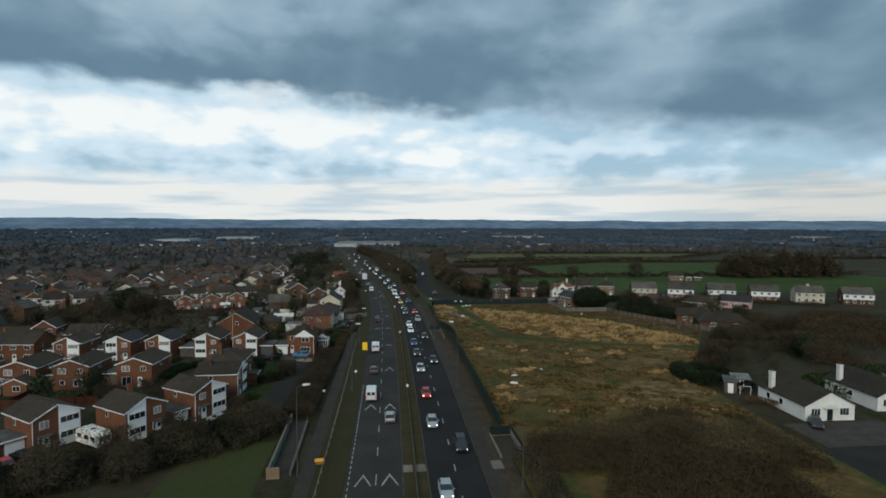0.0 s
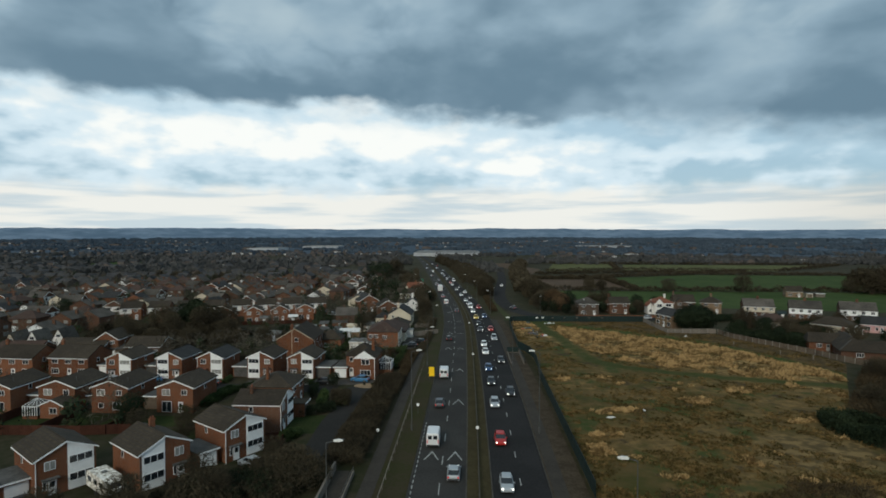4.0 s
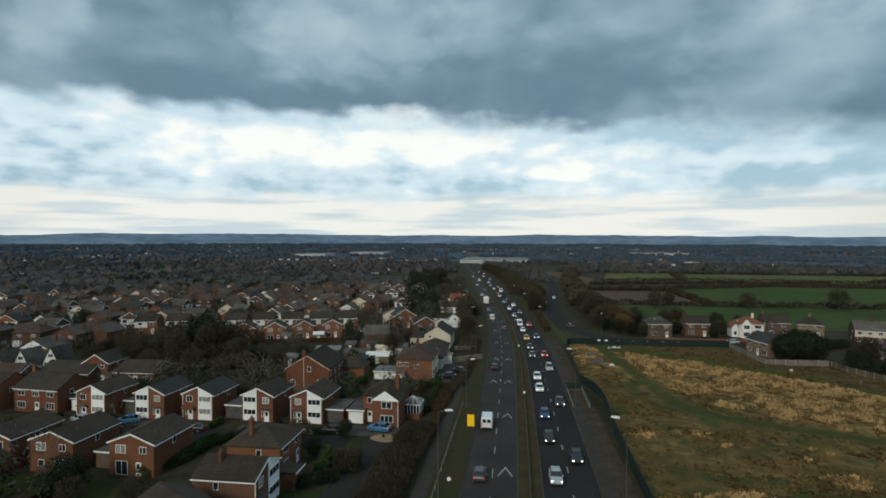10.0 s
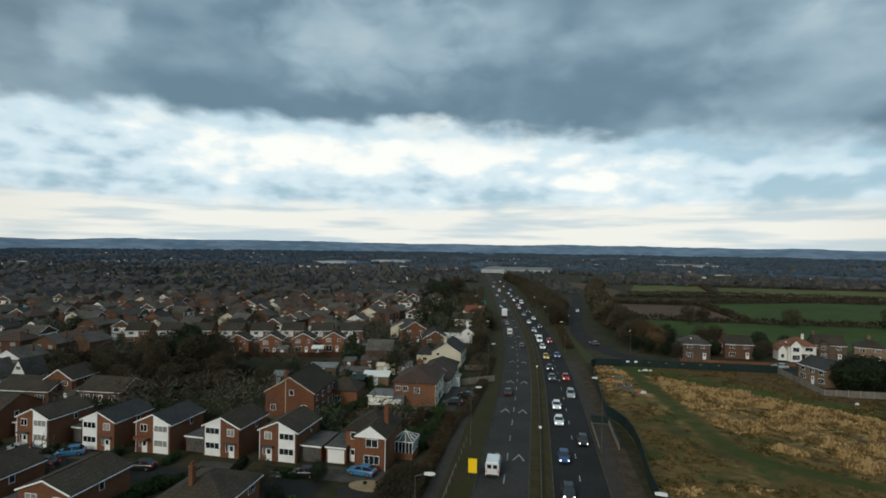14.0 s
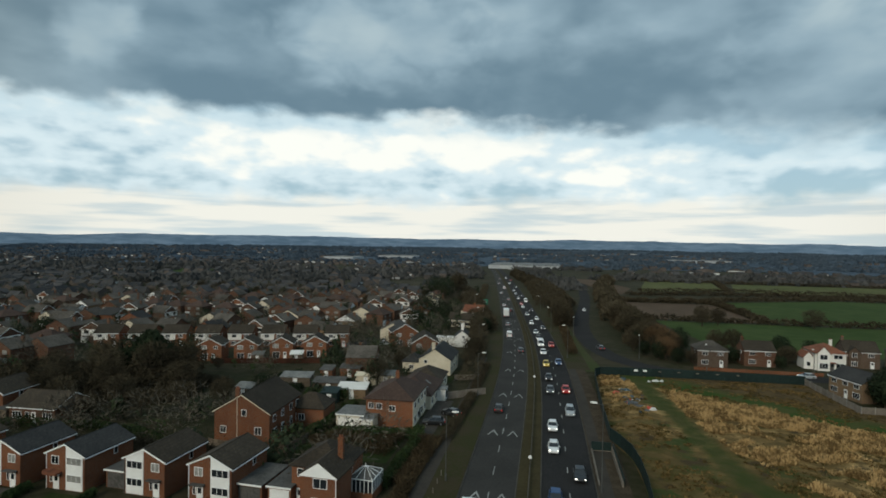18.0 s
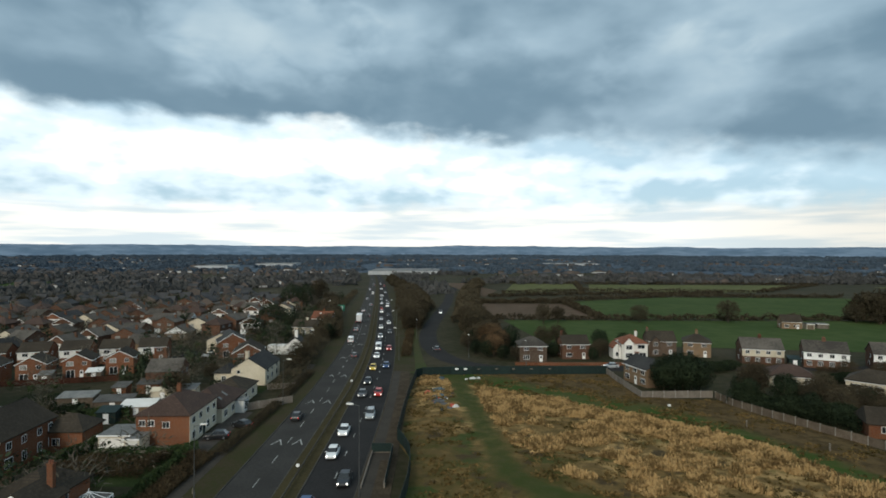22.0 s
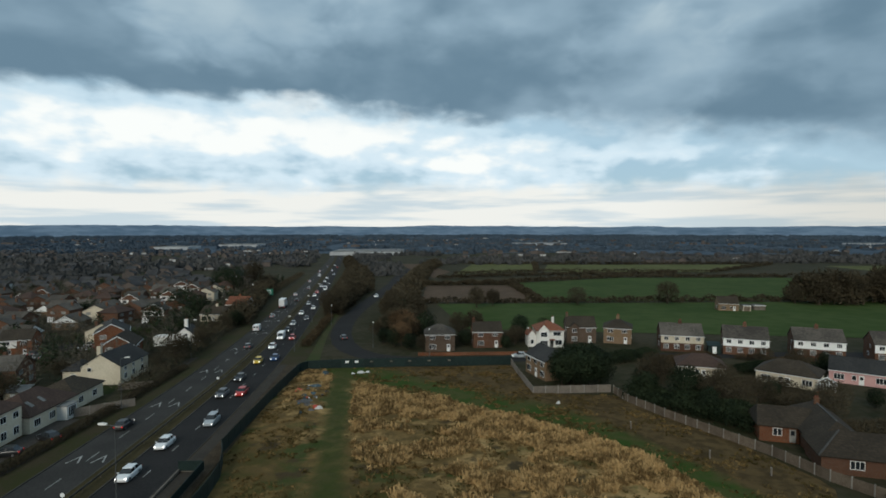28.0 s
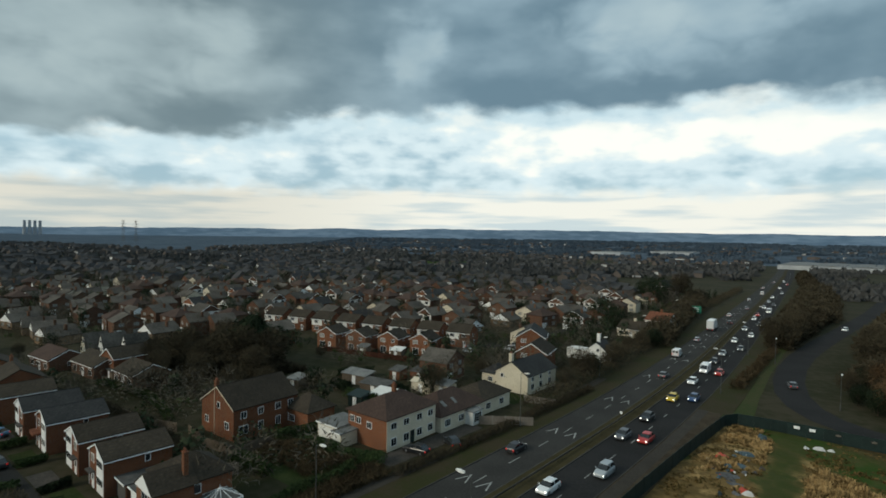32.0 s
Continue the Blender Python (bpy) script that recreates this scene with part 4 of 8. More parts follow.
    if chim == "mid":
        chimney(h, 0, d / 2, ridge - 0.5, ridge + 0.95, wall if wall not in (RENDER_W,) else BRICK, 0.9)
    elif chim == "ends":
        for s in (-1, 1):
            chimney(h, s * (w / 2 - 0.4), d / 2, ridge - 0.8, ridge + 0.9, wall)
    elif chim == "left":
        chimney(h, -w / 2 + 0.4, d / 2, ridge - 0.8, ridge + 1.0, wall)
    elif chim == "right":
        chimney(h, w / 2 - 0.4, d / 2, ridge - 0.8, ridge + 1.0, wall)
    return h


def garage(x, y, rot, w=3.0, d=6.0, hgt=2.4, wall=None, roof=None, doormat=None, label="flat-roofed garage with a white up-and-over door"):
    h = thing("garage", label, "garage", pose(x, y, gz(y), 0, 0, rot), "garages")
    part("wall", Geo().box(-w / 2, w / 2, 0, d, -0.2, hgt), wall or BRICK, h)
    part("flat_roof", Geo().box(-w / 2 - 0.12, w / 2 + 0.12, -0.3, d + 0.1, hgt, hgt + 0.16), roof or FELT, h)
    part("fascia", Geo().box(-w / 2 - 0.14, w / 2 + 0.14, -0.34, -0.302, hgt - 0.06, hgt + 0.18), WHITE, h)
    dr = part("garage_door", Geo().box(-w / 2 + 0.25, w / 2 - 0.25, -0.05, 0.0, 0.05, 2.1), doormat or WHITE, h)
    for k in range(1, 5):
        part("door_rib", Geo().box(-w / 2 + 0.3, w / 2 - 0.3, -0.075, -0.05, 0.05 + 0.4 * k, 0.08 + 0.4 * k), doormat or WHITE, dr)
    return h


def conservatory(x, y, rot, w=3.6, d=3.6, label="white-framed glass conservatory with a pyramid roof", z=0.0):
    h = thing("conservatory", label, "conservatory", pose(x, y, gz(y) + z, 0, 0, rot))
    part("dwarf_wall", Geo().box(-w / 2, w / 2, 0, d, -0.2 - z, 0.55), BRICK, h)
    for k in range(7):
        px = -w / 2 + w * k / 6
        part("mullion", Geo().box(px - 0.04, px + 0.04, -0.03, 0.05, 0.55, 2.2), WHITE, h)
        py = d * k / 6
        part("mullion", Geo().box(w / 2 - 0.05, w / 2 + 0.03, py - 0.04, py + 0.04, 0.55, 2.2), WHITE, h)
    part("glazing", Geo().box(-w / 2 + 0.05, w / 2 - 0.06, 0.06, d - 0.05, 0.55, 2.18), GLASS, h)
    part("eaves_beam", Geo().box(-w / 2 - 0.06, w / 2 + 0.06, -0.06, d + 0.06, 2.18, 2.30), WHITE, h)
    apex = (0, d * 0.5, 3.35)
    g = Geo().add([(-w / 2, 0, 2.3), (w / 2, 0, 2.3), (w / 2, d, 2.3), (-w / 2, d, 2.3), apex], [(0, 1, 4), (1, 2, 4), (2, 3, 4), (3, 0, 4)])
    ro = part("glass_roof", g, FELT, h, "dark glass pyramid roof")
    for k in range(12):
        t = k / 12 * 4
        c = [(-w / 2, 0), (w / 2, 0), (w / 2, d), (-w / 2, d), (-w / 2, 0)]
        i = int(t)
        q = (c[i][0] + (c[i + 1][0] - c[i][0]) * (t - i), c[i][1] + (c[i + 1][1] - c[i][1]) * (t - i))
        part("glazing_bar", Geo().tube((q[0], q[1], 2.33), (apex[0], apex[1], apex[2] + 0.03), 0.045, 0.035, 4), WHITE, ro)
    part("finial", Geo().tube((0, d * 0.5, 3.3), (0, d * 0.5, 3.75), 0.06, 0.02, 6), WHITE, ro)
    return h


# row of estate houses facing the crescent
for xx, yy, flip, roofm, extra in ((-40.1, 147.0, 1, ROOF, {}), (-49.6, 147.0, -1, ROOF, {}), (-60.9, 146.2, 1, ROOF_GREY, {"porch": True}), (-70.2, 145.5, -1, ROOF_GREY, {}), (-81.4, 144.6, 1, ROOF, {})):
    panel_house(xx, yy, -3, flip, roof=roofm, curtain=xx < -75 or xx == -60.9, chim=False, **extra)
for xx, dm in ((-54.7, FELT), (-75.6, FELT), (-35.3, FELT), (-87, WHITE)):
    garage(xx, 148.2, -3, 3.6, 6.5, doormat=dm, label="flat-roofed garage between two brick houses")
for xx, yy, ww in ((-94.5, 146.2, 10.0), (-107.5, 145.6, 10.5)):
    side_house(xx, yy, -4, ww, 8.0, 4.6, 6.7, BRICK, ROOF, label="wide red brick house with brown roof and white windows", chim="left", cols=3, group="estate houses")
rear_house(-100.2, 168.4, 6, 6.0, 8.0, 4.6, 6.6, label="small brick house with white-edged gable", patio=False)
# the corner house with the conservatory
h = thing("house", "brick house with hipped roof and a white gabled front wing", "house", pose(-25.4, 147.0, gz(147), 0, 0, -3), "estate houses")
part("wall", Geo().box(-4.8, 2.1, 2.2, 9.2, -0.3, 4.95), BRICK, h)
part("roof", hip_roof(-4.8, 2.1, 2.2, 9.2, 4.95, 7.2, inset=3.3), ROOF, h)
wing = part("front_wing", gable_walls(4.9, 4.5, 4.9, 6.5), BRICK, h)
part("wing_roof", gable_roof(4.9, 4.8, 4.9, 6.5), ROOF, wing)
part("gable_boarding", Geo().prism([(-2.62, 4.75), (2.62, 4.75), (0, 6.62)], -0.15, 0.0), WHITE, wing, "white boarded triangular gable")
window(wing, 0.25, 3.35, 1.9, 1.25, ("y", 0, -1), bars=1)
window(wing, 0.25, 0.85, 2.4, 1.3, ("y", 0, -1), bars=2)
window(h, -3.6, 3.5, 0.8, 1.1, ("y", 2.2, -1), bars=0)
window(h, 5.0, 3.4, 0.9, 1.1, ("x", 2.1, 1), bars=0)
chimney(h, 1.2, 4.0, 5.4, 8.3)
door(h, -3.6, 0.95, ("y", 2.2, -1))
part("downpipe", Geo().box(2.32, 2.40, -0.1, 0.0, 0, 4.8), WHITE, h)
garage(-31.2, 148.3, -2, 3.2, 6.0, label="attached garage with white door beside the brick house")
conservatory(-21.75, 152.0, -3, 3.4, 3.9, z=0.5)

# nearer rows
rear_house(-56.2, 122.0, -2)
rear_house(-68.2, 121.4, -2, patio=False)
rear_house(-78.2, 121.3, -2, 7.2)
rear_house(-89.8, 120.5, -2, patio=False)
rear_house(-101, 120, -2)
for xx in (-61.8, -73.4, -84.2, -95.4):
    garage(xx, 124, -2, 3.2, 6.5, doormat=TIMBER, label="low flat-roofed garage between the houses")
panel_house(-35.2, 103.1, 55.5, 1, 6.6, 8.2, 4.8, 6.2, chim=False, label="brick house with tall white window panel beside the gable")
panel_house(-42.2, 93.8, 54.5, -1, 6.6, 8.2, 4.9, 6.45, label="brick house with white panel and long roof")
panel_house(-54.0, 91.4, 54, 1, 6.8, 8.6, 4.9, 6.45, chim=False, label="brick house with white gable panel near the caravan")
panel_house(-66.2, 81.7, 54, -1, 6.6, 8.4)
panel_house(-33.2, 116.2, 90, 1, 7.0, 8.0, chim=True, label="brown brick house gable end with white panel to the lane", wall=BRICK_DARK)
h = side_house(-34.9, 127.6, 90, 8.0, 7.8, 4.6, 6.5, hip=True, chim=None, label="red brick house with hipped brown roof", roof=ROOF)
chimney(h, -2.2, 5.0, 5.4, 7.7)
garage(-38.9, 98.9, 55.5, 3.0, 5.5, label="garage with white door beside the brick house")
garage(-58.4, 88.6, 54, 3.0, 5.5, label="garage with white door beside the brick house")
garage(-60.2, 86.1, 54, 3.0, 5.5, doormat=TIMBER, label="garage with dark timber door beside its neighbour")
garage(-31.5, 122.0, 90, 3.0, 4.0, roof=ROOF, doormat=TIMBER, label="small tiled lean-to garage")
conservatory(-80.4, 117.6, -2, 2.8, 3.4, "white-framed lean-to conservatory behind a brick house")

h = thing("house_extension", "single-storey brick extension with a low tiled gable", "extension", pose(-76.6, 117.9, gz(118), 0, 0, -2))
part("wall", gable_walls(4.4, 3.3, 2.4, 3.4), BRICK, h)
part("roof", gable_roof(4.4, 3.3, 2.4, 3.4), ROOF, h)
part("bargeboard", bargeboards(4.4, 2.4, 3.4, 0, -0.17, h=0.12), WHITE, h)
window(h, 0.3, 0.9, 1.4, 1.1, ("y", 0.0, -1))
# the large brick house with its plain gable
h = thing("house", "large red brick house with a plain gable and brown roof", "house", pose(-47.8, 167.3, gz(167), 0, 0, 2))
part("wall", gable_walls(9.8, 12.5, 5.2, 8.1), BRICK, h)
r = part("roof", gable_roof(9.8, 12.5, 5.2, 8.1), ROOF, h)
part("ridge_tiles", ridge_cap(0, 8.1, 12.5), ROOF, r)
part("bargeboard", bargeboards(9.8, 5.2, 8.1, 0, -0.17, h=0.10), RENDER_C, h)
window(h, 0.4, 4.6, 0.9, 1.1, ("y", 0, -1), bars=0)
window(h, -3.3, 1.6, 1.1, 1.2, ("y", 0, -1))
window(h, 2.9, 1.6, 1.2, 1.3, ("y", 0, -1))
for k, yy in enumerate((1.8, 5.0, 8.4, 11.0)):
    window(h, yy, 3.4, 1.1, 1.2, ("x", 4.9, 1))
    window(h, yy, 0.8, 1.7 if k == 0 else 1.0, 1.5, ("x", 4.9, 1))
chimney(h, -0.9, 0.4, 6.6, 8.9)
part("downpipe", Geo().box(-0.85, -0.77, -0.09, 0.0, 0, 7.4), RENDER_C, h)
wing = part("rear_wing", Geo().box(3.5, 10.2, 10.6, 16.5, -0.3, 3.2), BRICK, h)
part("wing_roof", hip_roof(3.5, 10.2, 10.6, 16.5, 3.2, 5.4), ROOF, wing)
window(wing, 6.0, 0.9, 1.2, 1.2, ("y", 10.6, -1))

# the pale semi beside the main road, its bungalow wing and its neighbours
h = thing("house", "semi-detached house, brick end and cream front, russet hipped roof", "house", pose(-26.2, 181.2, gz(181), 0, 0, 1))
part("wall", Geo().box(-4.6, 4.3, 0, 11.8, -0.3, 5.1), BRICK, h)
part("front_render", Geo().box(4.302, 4.36, 0.0, 11.8, 0.0, 5.05), RENDER_C, h, "cream rendered front wall")
part("roof", hip_roof(-4.6, 4.3, 0, 11.8, 5.1, 7.6), ROOF_RUST, h)
for yy in (1.5, 4.4, 7.6, 10.4):
    window(h, yy, 3.3, 1.3, 1.1, ("x", 4.36, 1))
    window(h, yy, 0.7, 1.3, 1.3, ("x", 4.36, 1))
door(h, 5.9, 0.95, ("x", 4.36, 1), GREEN_STEEL)
window(h, -3.6, 3.2, 1.1, 1.1, ("y", 0, -1))
window(h, -2.1, 3.2, 1.1, 1.1, ("y", 0, -1))
window(h, 0.4, 2.9, 1.2, 1.1, ("y", 0, -1))
chimney(h, -0.2, 6.2, 7.0, 8.6)
garage(-33.0, 178.6, 1, 5.2, 5.5, 2.5, RENDER_C, FELT_PALE, RENDER_W, "cream garage with pale flat roof")
garage(-29.6, 177.6, 1, 2.4, 3.4, 2.2, RENDER_C, FELT_PALE, RENDER_W, "small white lean-to with sheet roof")
h = thing("bungalow", "low white bungalow with a long russet roof", "house", pose(-25.6, 193.6, gz(194)))
part("wall", Geo().box(-4.5, 4.4, 0, 12.6, -0.3, 2.9), RENDER_C, h)
part("roof", hip_roof(-4.5, 4.4, 0, 12.6, 2.9, 5.7), ROOF_RUST, h)
for k in (2.2, 5.2):
    part("rooflight", Geo().add([(2.1, k, 4.62), (3.3, k, 3.86), (3.3, k + 0.8, 3.86), (2.1, k + 0.8, 4.62)], [(0, 1, 2, 3)]), FELT_PALE, h)
for yy in (1.8, 5.6, 10.8):
    window(h, yy, 0.8, 1.6, 1.3, ("x", 4.4, 1), bars=2)
porch = part("porch", Geo().box(4.4, 6.2, 6.8, 9.6, -0.1, 2.4), RENDER_W, h, "white glazed porch")
part("porch_roof", Geo().box(4.35, 6.4, 6.6, 9.8, 2.4, 2.52), FELT_PALE, porch)
window(porch, 8.2, 0.4, 2.2, 1.8, ("x", 6.2, 1), bars=3)
h = thing("bungalow", "low bungalow with brown hipped roof beside the road", "house", pose(-25.4, 206.5, gz(206)))
part("wall", Geo().box(-4.2, 3.6, 0, 9.5, -0.3, 2.8), RENDER_C, h)
part("roof", hip_roof(-4.2, 3.6, 0, 9.5, 2.8, 5.0), ROOF, h)
for yy in (2, 6.5):
    window(h, yy, 0.8, 1.5, 1.2, ("x", 3.6, 1), bars=2)
# cream gabled cottage
h = thing("cottage", "cream rendered cottage with grey roof and tall end chimney", "house", pose(-26.6, 224.0, gz(224)))
part("wall", gable_walls(8.4, 12.5, 4.0, 6.6), RENDER_C, h)
part("roof", gable_roof(8.4, 12.5, 4.0, 6.6), ROOF_GREY, h)
chimney(h, -0.4, 0.5, 5.8, 8.3, RENDER_C, 0.8, 0.8)
wing = part("lean_to", Geo().box(-9.0, -4.2, 1.5, 7, -0.3, 2.8), RENDER_C, h)
part("lean_to_roof", hip_roof(-9.0, -4.2, 1.5, 7, 2.8, 4.6), ROOF_GREY, wing)
window(h, -2.4, 2.9, 0.9, 0.9, ("y", 0, -1), bars=0)
window(wing, -6.6, 0.9, 1.2, 1.1, ("y", 1.5, -1))
for yy in (2.0, 5.5, 9.5):
    window(h, yy, 0.9, 1.2, 1.3, ("x", 4.2, 1))
    window(h, yy, 2.75, 1.0, 0.95, ("x", 4.2, 1))

# houses behind the cottage
rear_house(-33.5, 244, 15, 8.0, 9.5, 4.6, 7.0, label="red brick house with white-edged gable")
rear_house(-44.5, 262, 25, 8.5, 11, 4.8, 7.4, wall=BRICK, roof=ROOF_GREY, label="tall red brick house with grey roof")
h = thing("house", "small white house with a tall white chimney", "house", pose(-25.8, 266, gz(266), 0, 0, 5))
part("wall", gable_walls(5.2, 7, 3.4, 5.4), RENDER_W, h)
part("roof", gable_roof(5.2, 7, 3.4, 5.4), ROOF_GREY, h)
chimney(h, 0, 2.0, 5.0, 7.6, RENDER_W, 0.9, 0.7)
part("white_outbuilding", Geo().box(-9, -2.6, 1.0, 5.0, -0.3, 2.8), RENDER_W, h)
window(h, 0.5, 2.9, 0.9, 0.9, ("y", 0, -1), bars=0)
side_house(-31, 330, -8, 9, 8, 4.4, 7.0, RENDER_W, ROOF_RED, label="white house with orange tiled roof beside the trees", cols=3)
side_house(-34, 312, -8, 10, 7, 3.0, 5.4, RENDER_C, ROOF, label="pale low house beside the main road", rows=1)

# east side: near bungalows
for px_, py_, rr, lab in ((71.4, 89.6, -2, "white gabled bungalow with dark roof and end chimney"), (88.2, 92.8, -2, "white gabled bungalow with dark roof"), (104, 96, -2, "white gabled bungalow with dark roof")):
    h = thing("bungalow", lab, "house", pose(px_, py_, 0, 0, 0, rr), "white bungalows")
    part("wall", gable_walls(9.0, 12.5, 2.7, 5.0), RENDER_W, h)
    r = part("roof", gable_roof(9.0, 12.5, 2.7, 5.0), ROOF, h)
    part("ridge_tiles", ridge_cap(0, 5.0, 12.5), ROOF, r)
    for s in (-1, 1):
        window(h, s * 2.6, 0.9, 1.7, 1.3, ("y", 0, -1), bars=2)
    door(h, 0, 1.0, ("y", 0, -1), GREEN_STEEL)
    part("door_canopy", Geo().prism([(-1.3, 2.3), (1.3, 2.3), (0, 3.0)], -0.8, 0), RENDER_W, h)
    window(h, 6, 1.0, 1.0, 1.1, ("x", -4.5, -1), bars=0)
    window(h, 9.5, 1.0, 1.0, 1.1, ("x", -4.5, -1), bars=0)
    chimney(h, -3.9, 9.5, 2.4, 6.0, RENDER_W, 0.8, 0.8)
    bargeb = part("bargeboard", bargeboards(9.0, 2.7, 5.0, 0, -0.17, h=0.12), FELT, h)

# east side: houses along the side road
side_house(49.2, 253.8, 0, 8.2, 7.5, 4.9, 7.2, BRICK_BROWN, ROOF_TOWN, hip=True, label="brown brick house with white bay windows on the side road", chim=None)
side_house(63.3, 258.2, 0, 8.4, 7.5, 4.7, 6.8, BRICK_DARK, ROOF, label="red brick house partly hidden by hedges", chim="left")
h = thing("house", "white house with orange tiled roof and gabled bay", "house", pose(81.2, 257.4, gz(257), 0, 0, -3))
part("wall", Geo().box(-3.7, 4.1, 0, 8.0, -0.3, 5.0), RENDER_W, h)
part("roof", hip_roof(-3.7, 4.1, 0, 8.0, 5.0, 7.3), ROOF_RED, h)
bb = part("bay", Geo().prism([(-3.3, 0.0), (-0.3, 0.0), (-0.3, 5.1), (-1.8, 6.7), (-3.3, 5.1)], -0.8, 2.6), RENDER_W, h)
part("bay_roof", Geo().prism([(-3.65, 4.86), (-1.8, 6.84), (0.05, 4.86), (0.05, 5.04), (-1.8, 7.04), (-3.65, 5.04)], -1.05, 3.0), ROOF_RED, bb)
window(bb, -1.8, 0.6, 2.2, 1.6, ("y", -0.8, -1), bars=2)
window(bb, -1.8, 3.2, 1.9, 1.4, ("y", -0.8, -1), bars=1)
window(h, 2.1, 3.4, 2.2, 1.2, ("y", 0.0, -1), bars=1)
window(h, 2.6, 0.7, 2.0, 1.5, ("y", 0.0, -1), bars=1)
door(h, 0.6, 1.0, ("y", 0.0, -1), FELT)
part("porch_roof", Geo().box(-0.1, 1.5, -1.0, 0.0, 2.3, 2.45), ROOF_RED, h)
wing = part("side_wing", gable_walls(2.4, 5.0, 3.4, 4.8), RENDER_W, h)
wing.matrix_basis = pose(-4.9, 1.2, 0)
part("wing_roof", gable_roof(2.4, 5.0, 3.4, 4.8), ROOF_RED, wing)
window(wing, 0.0, 0.8, 1.0, 1.3, ("y", 0.0, -1), bars=0)
chimney(h, 1.6, 4.0, 6.6, 8.2, RENDER_W)
part("gutter", Geo().box(-0.2, 4.4, -0.47, -0.37, 4.78, 4.9), WHITE, h)
side_house(92.5, 263.5, -8, 8.6, 8, 4.8, 7.3, BRICK_BROWN, ROOF, label="brown brick house with cream bay", bay=True, chim="left")
side_house(102.8, 261.6, -22, 8.0, 8, 4.7, 7.0, BRICK_BUFF, ROOF, hip=True, label="buff brick house with hipped roof", chim="mid")
for k, (ax_, ay_, bx_, by_) in enumerate(((111.2, 250.8, 121.8, 247.6), (126.2, 245.6, 136.0, 240.8), (143.0, 241.0, 153.5, 236.2), (159, 233.5, 169.5, 229), (175, 226.5, 185, 222), (191, 219, 201, 214))):
    ang = math.degrees(math.atan2(by_ - ay_, bx_ - ax_))
    side_house((ax_ + bx_) / 2, (ay_ + by_) / 2, ang, math.hypot(bx_ - ax_, by_ - ay_), 8, 4.6, 7.2, RENDER_C if k == 4 else BRICK_DARK, ROOF_TOWN, WHITE if k not in (0, 4) else RENDER_C, label="cream rendered house pair with brown roof" if k == 4 else "semi-detached pair, white upper floor over brick", group="semi-detached pairs", cols=4)
side_house(121.5, 213.6, -45, 11.5, 8, 2.8, 5.2, RENDER_C, ROOF, hip=True, label="cream bungalow with brown hipped roof", rows=1, chim=None, cols=3)
conservatory(125.5, 207.2, -45, 3.0, 2.6, "white-framed glass porch on the cream bungalow")
side_house(138, 213.5, -40, 11, 7.5, 2.8, 5.0, RENDER_P, ROOF_GREY, label="pink rendered bungalow with grey roof", rows=1, chim=None)
side_house(107, 221, -20, 10, 8, 2.8, 5.0, RENDER_C, ROOF_RUST, hip=True, label="low bungalow with russet roof among trees", rows=1, chim=None)
side_house(69.8, 225.4, -75, 9.5, 7, 4.4, 6.4, BRICK_BUFF, ROOF_GREY, label="buff brick house with grey roof beside the dark trees", chim=None)
h = thing("bungalow", "sprawling brown brick bungalow with dark tiled roofs", "house", pose(97.4, 172.2, gz(172), 0, 0, -21))
part("wall", Geo().box(0.4, 7.4, 3.6, 20.0, -0.3, 2.5), BRICK_DARK, h)
part("roof", hip_roof(0.4, 7.4, 3.6, 20.0, 2.5, 5.3, over=0.45), ROOF, h)
part("ridge_tiles", Geo().box(3.78, 4.02, 6.6, 17.0, 5.22, 5.36), FELT, h)
wing = part("side_wing", Geo().box(0.0, 15.0, 0.0, 7.0, -0.3, 2.48), BRICK_DARK, h)
part("wing_roof", hip_roof(0.0, 15.0, 0.0, 7.0, 2.48, 5.0, over=0.45), ROOF, wing)
part("hip_tiles", Geo().tube((-0.45, -0.45, 2.55), (3.1, 3.5, 5.0), 0.13, 0.13, 6), FELT, wing)
for xx in (4.2, 11.0):
    window(wing, xx, 0.9, 1.7, 1.2, ("y", 0.0, -1), bars=2)
wing = part("garden_wing", Geo().box(-5.2, 0.4, 10.8, 17.0, -0.3, 2.46), BRICK, h)
part("wing_roof", hip_roof(-5.2, 2.8, 10.8, 17.0, 2.46, 4.8, over=0.45, inset=0.7), ROOF, wing)
window(wing, -2.7, 0.9, 1.3, 1.2, ("y", 10.8, -1))
door(wing, -0.6, 0.9, ("y", 10.8, -1), CURTAIN)
chimney(h, 3.9, 15.6, 4.6, 6.0, BRICK_DARK)
# farm buildings in the pasture
side_house(176.5, 328, -15, 8, 6, 3.2, 5.8, BRICK_BUFF, ROOF, label="small farmhouse of orange brick in the pasture", rows=1, chim=None)
garage(183.4, 326, -15, 3.0, 5, 2.4, RENDER_C, FELT, TIMBER, label="pale farm shed beside the farmhouse")
garage(191, 329, -12, 4.5, 5, 2.0, TIMBER, FELT, CONC_POST, label="small weathered timber farm shed beside the farmhouse")
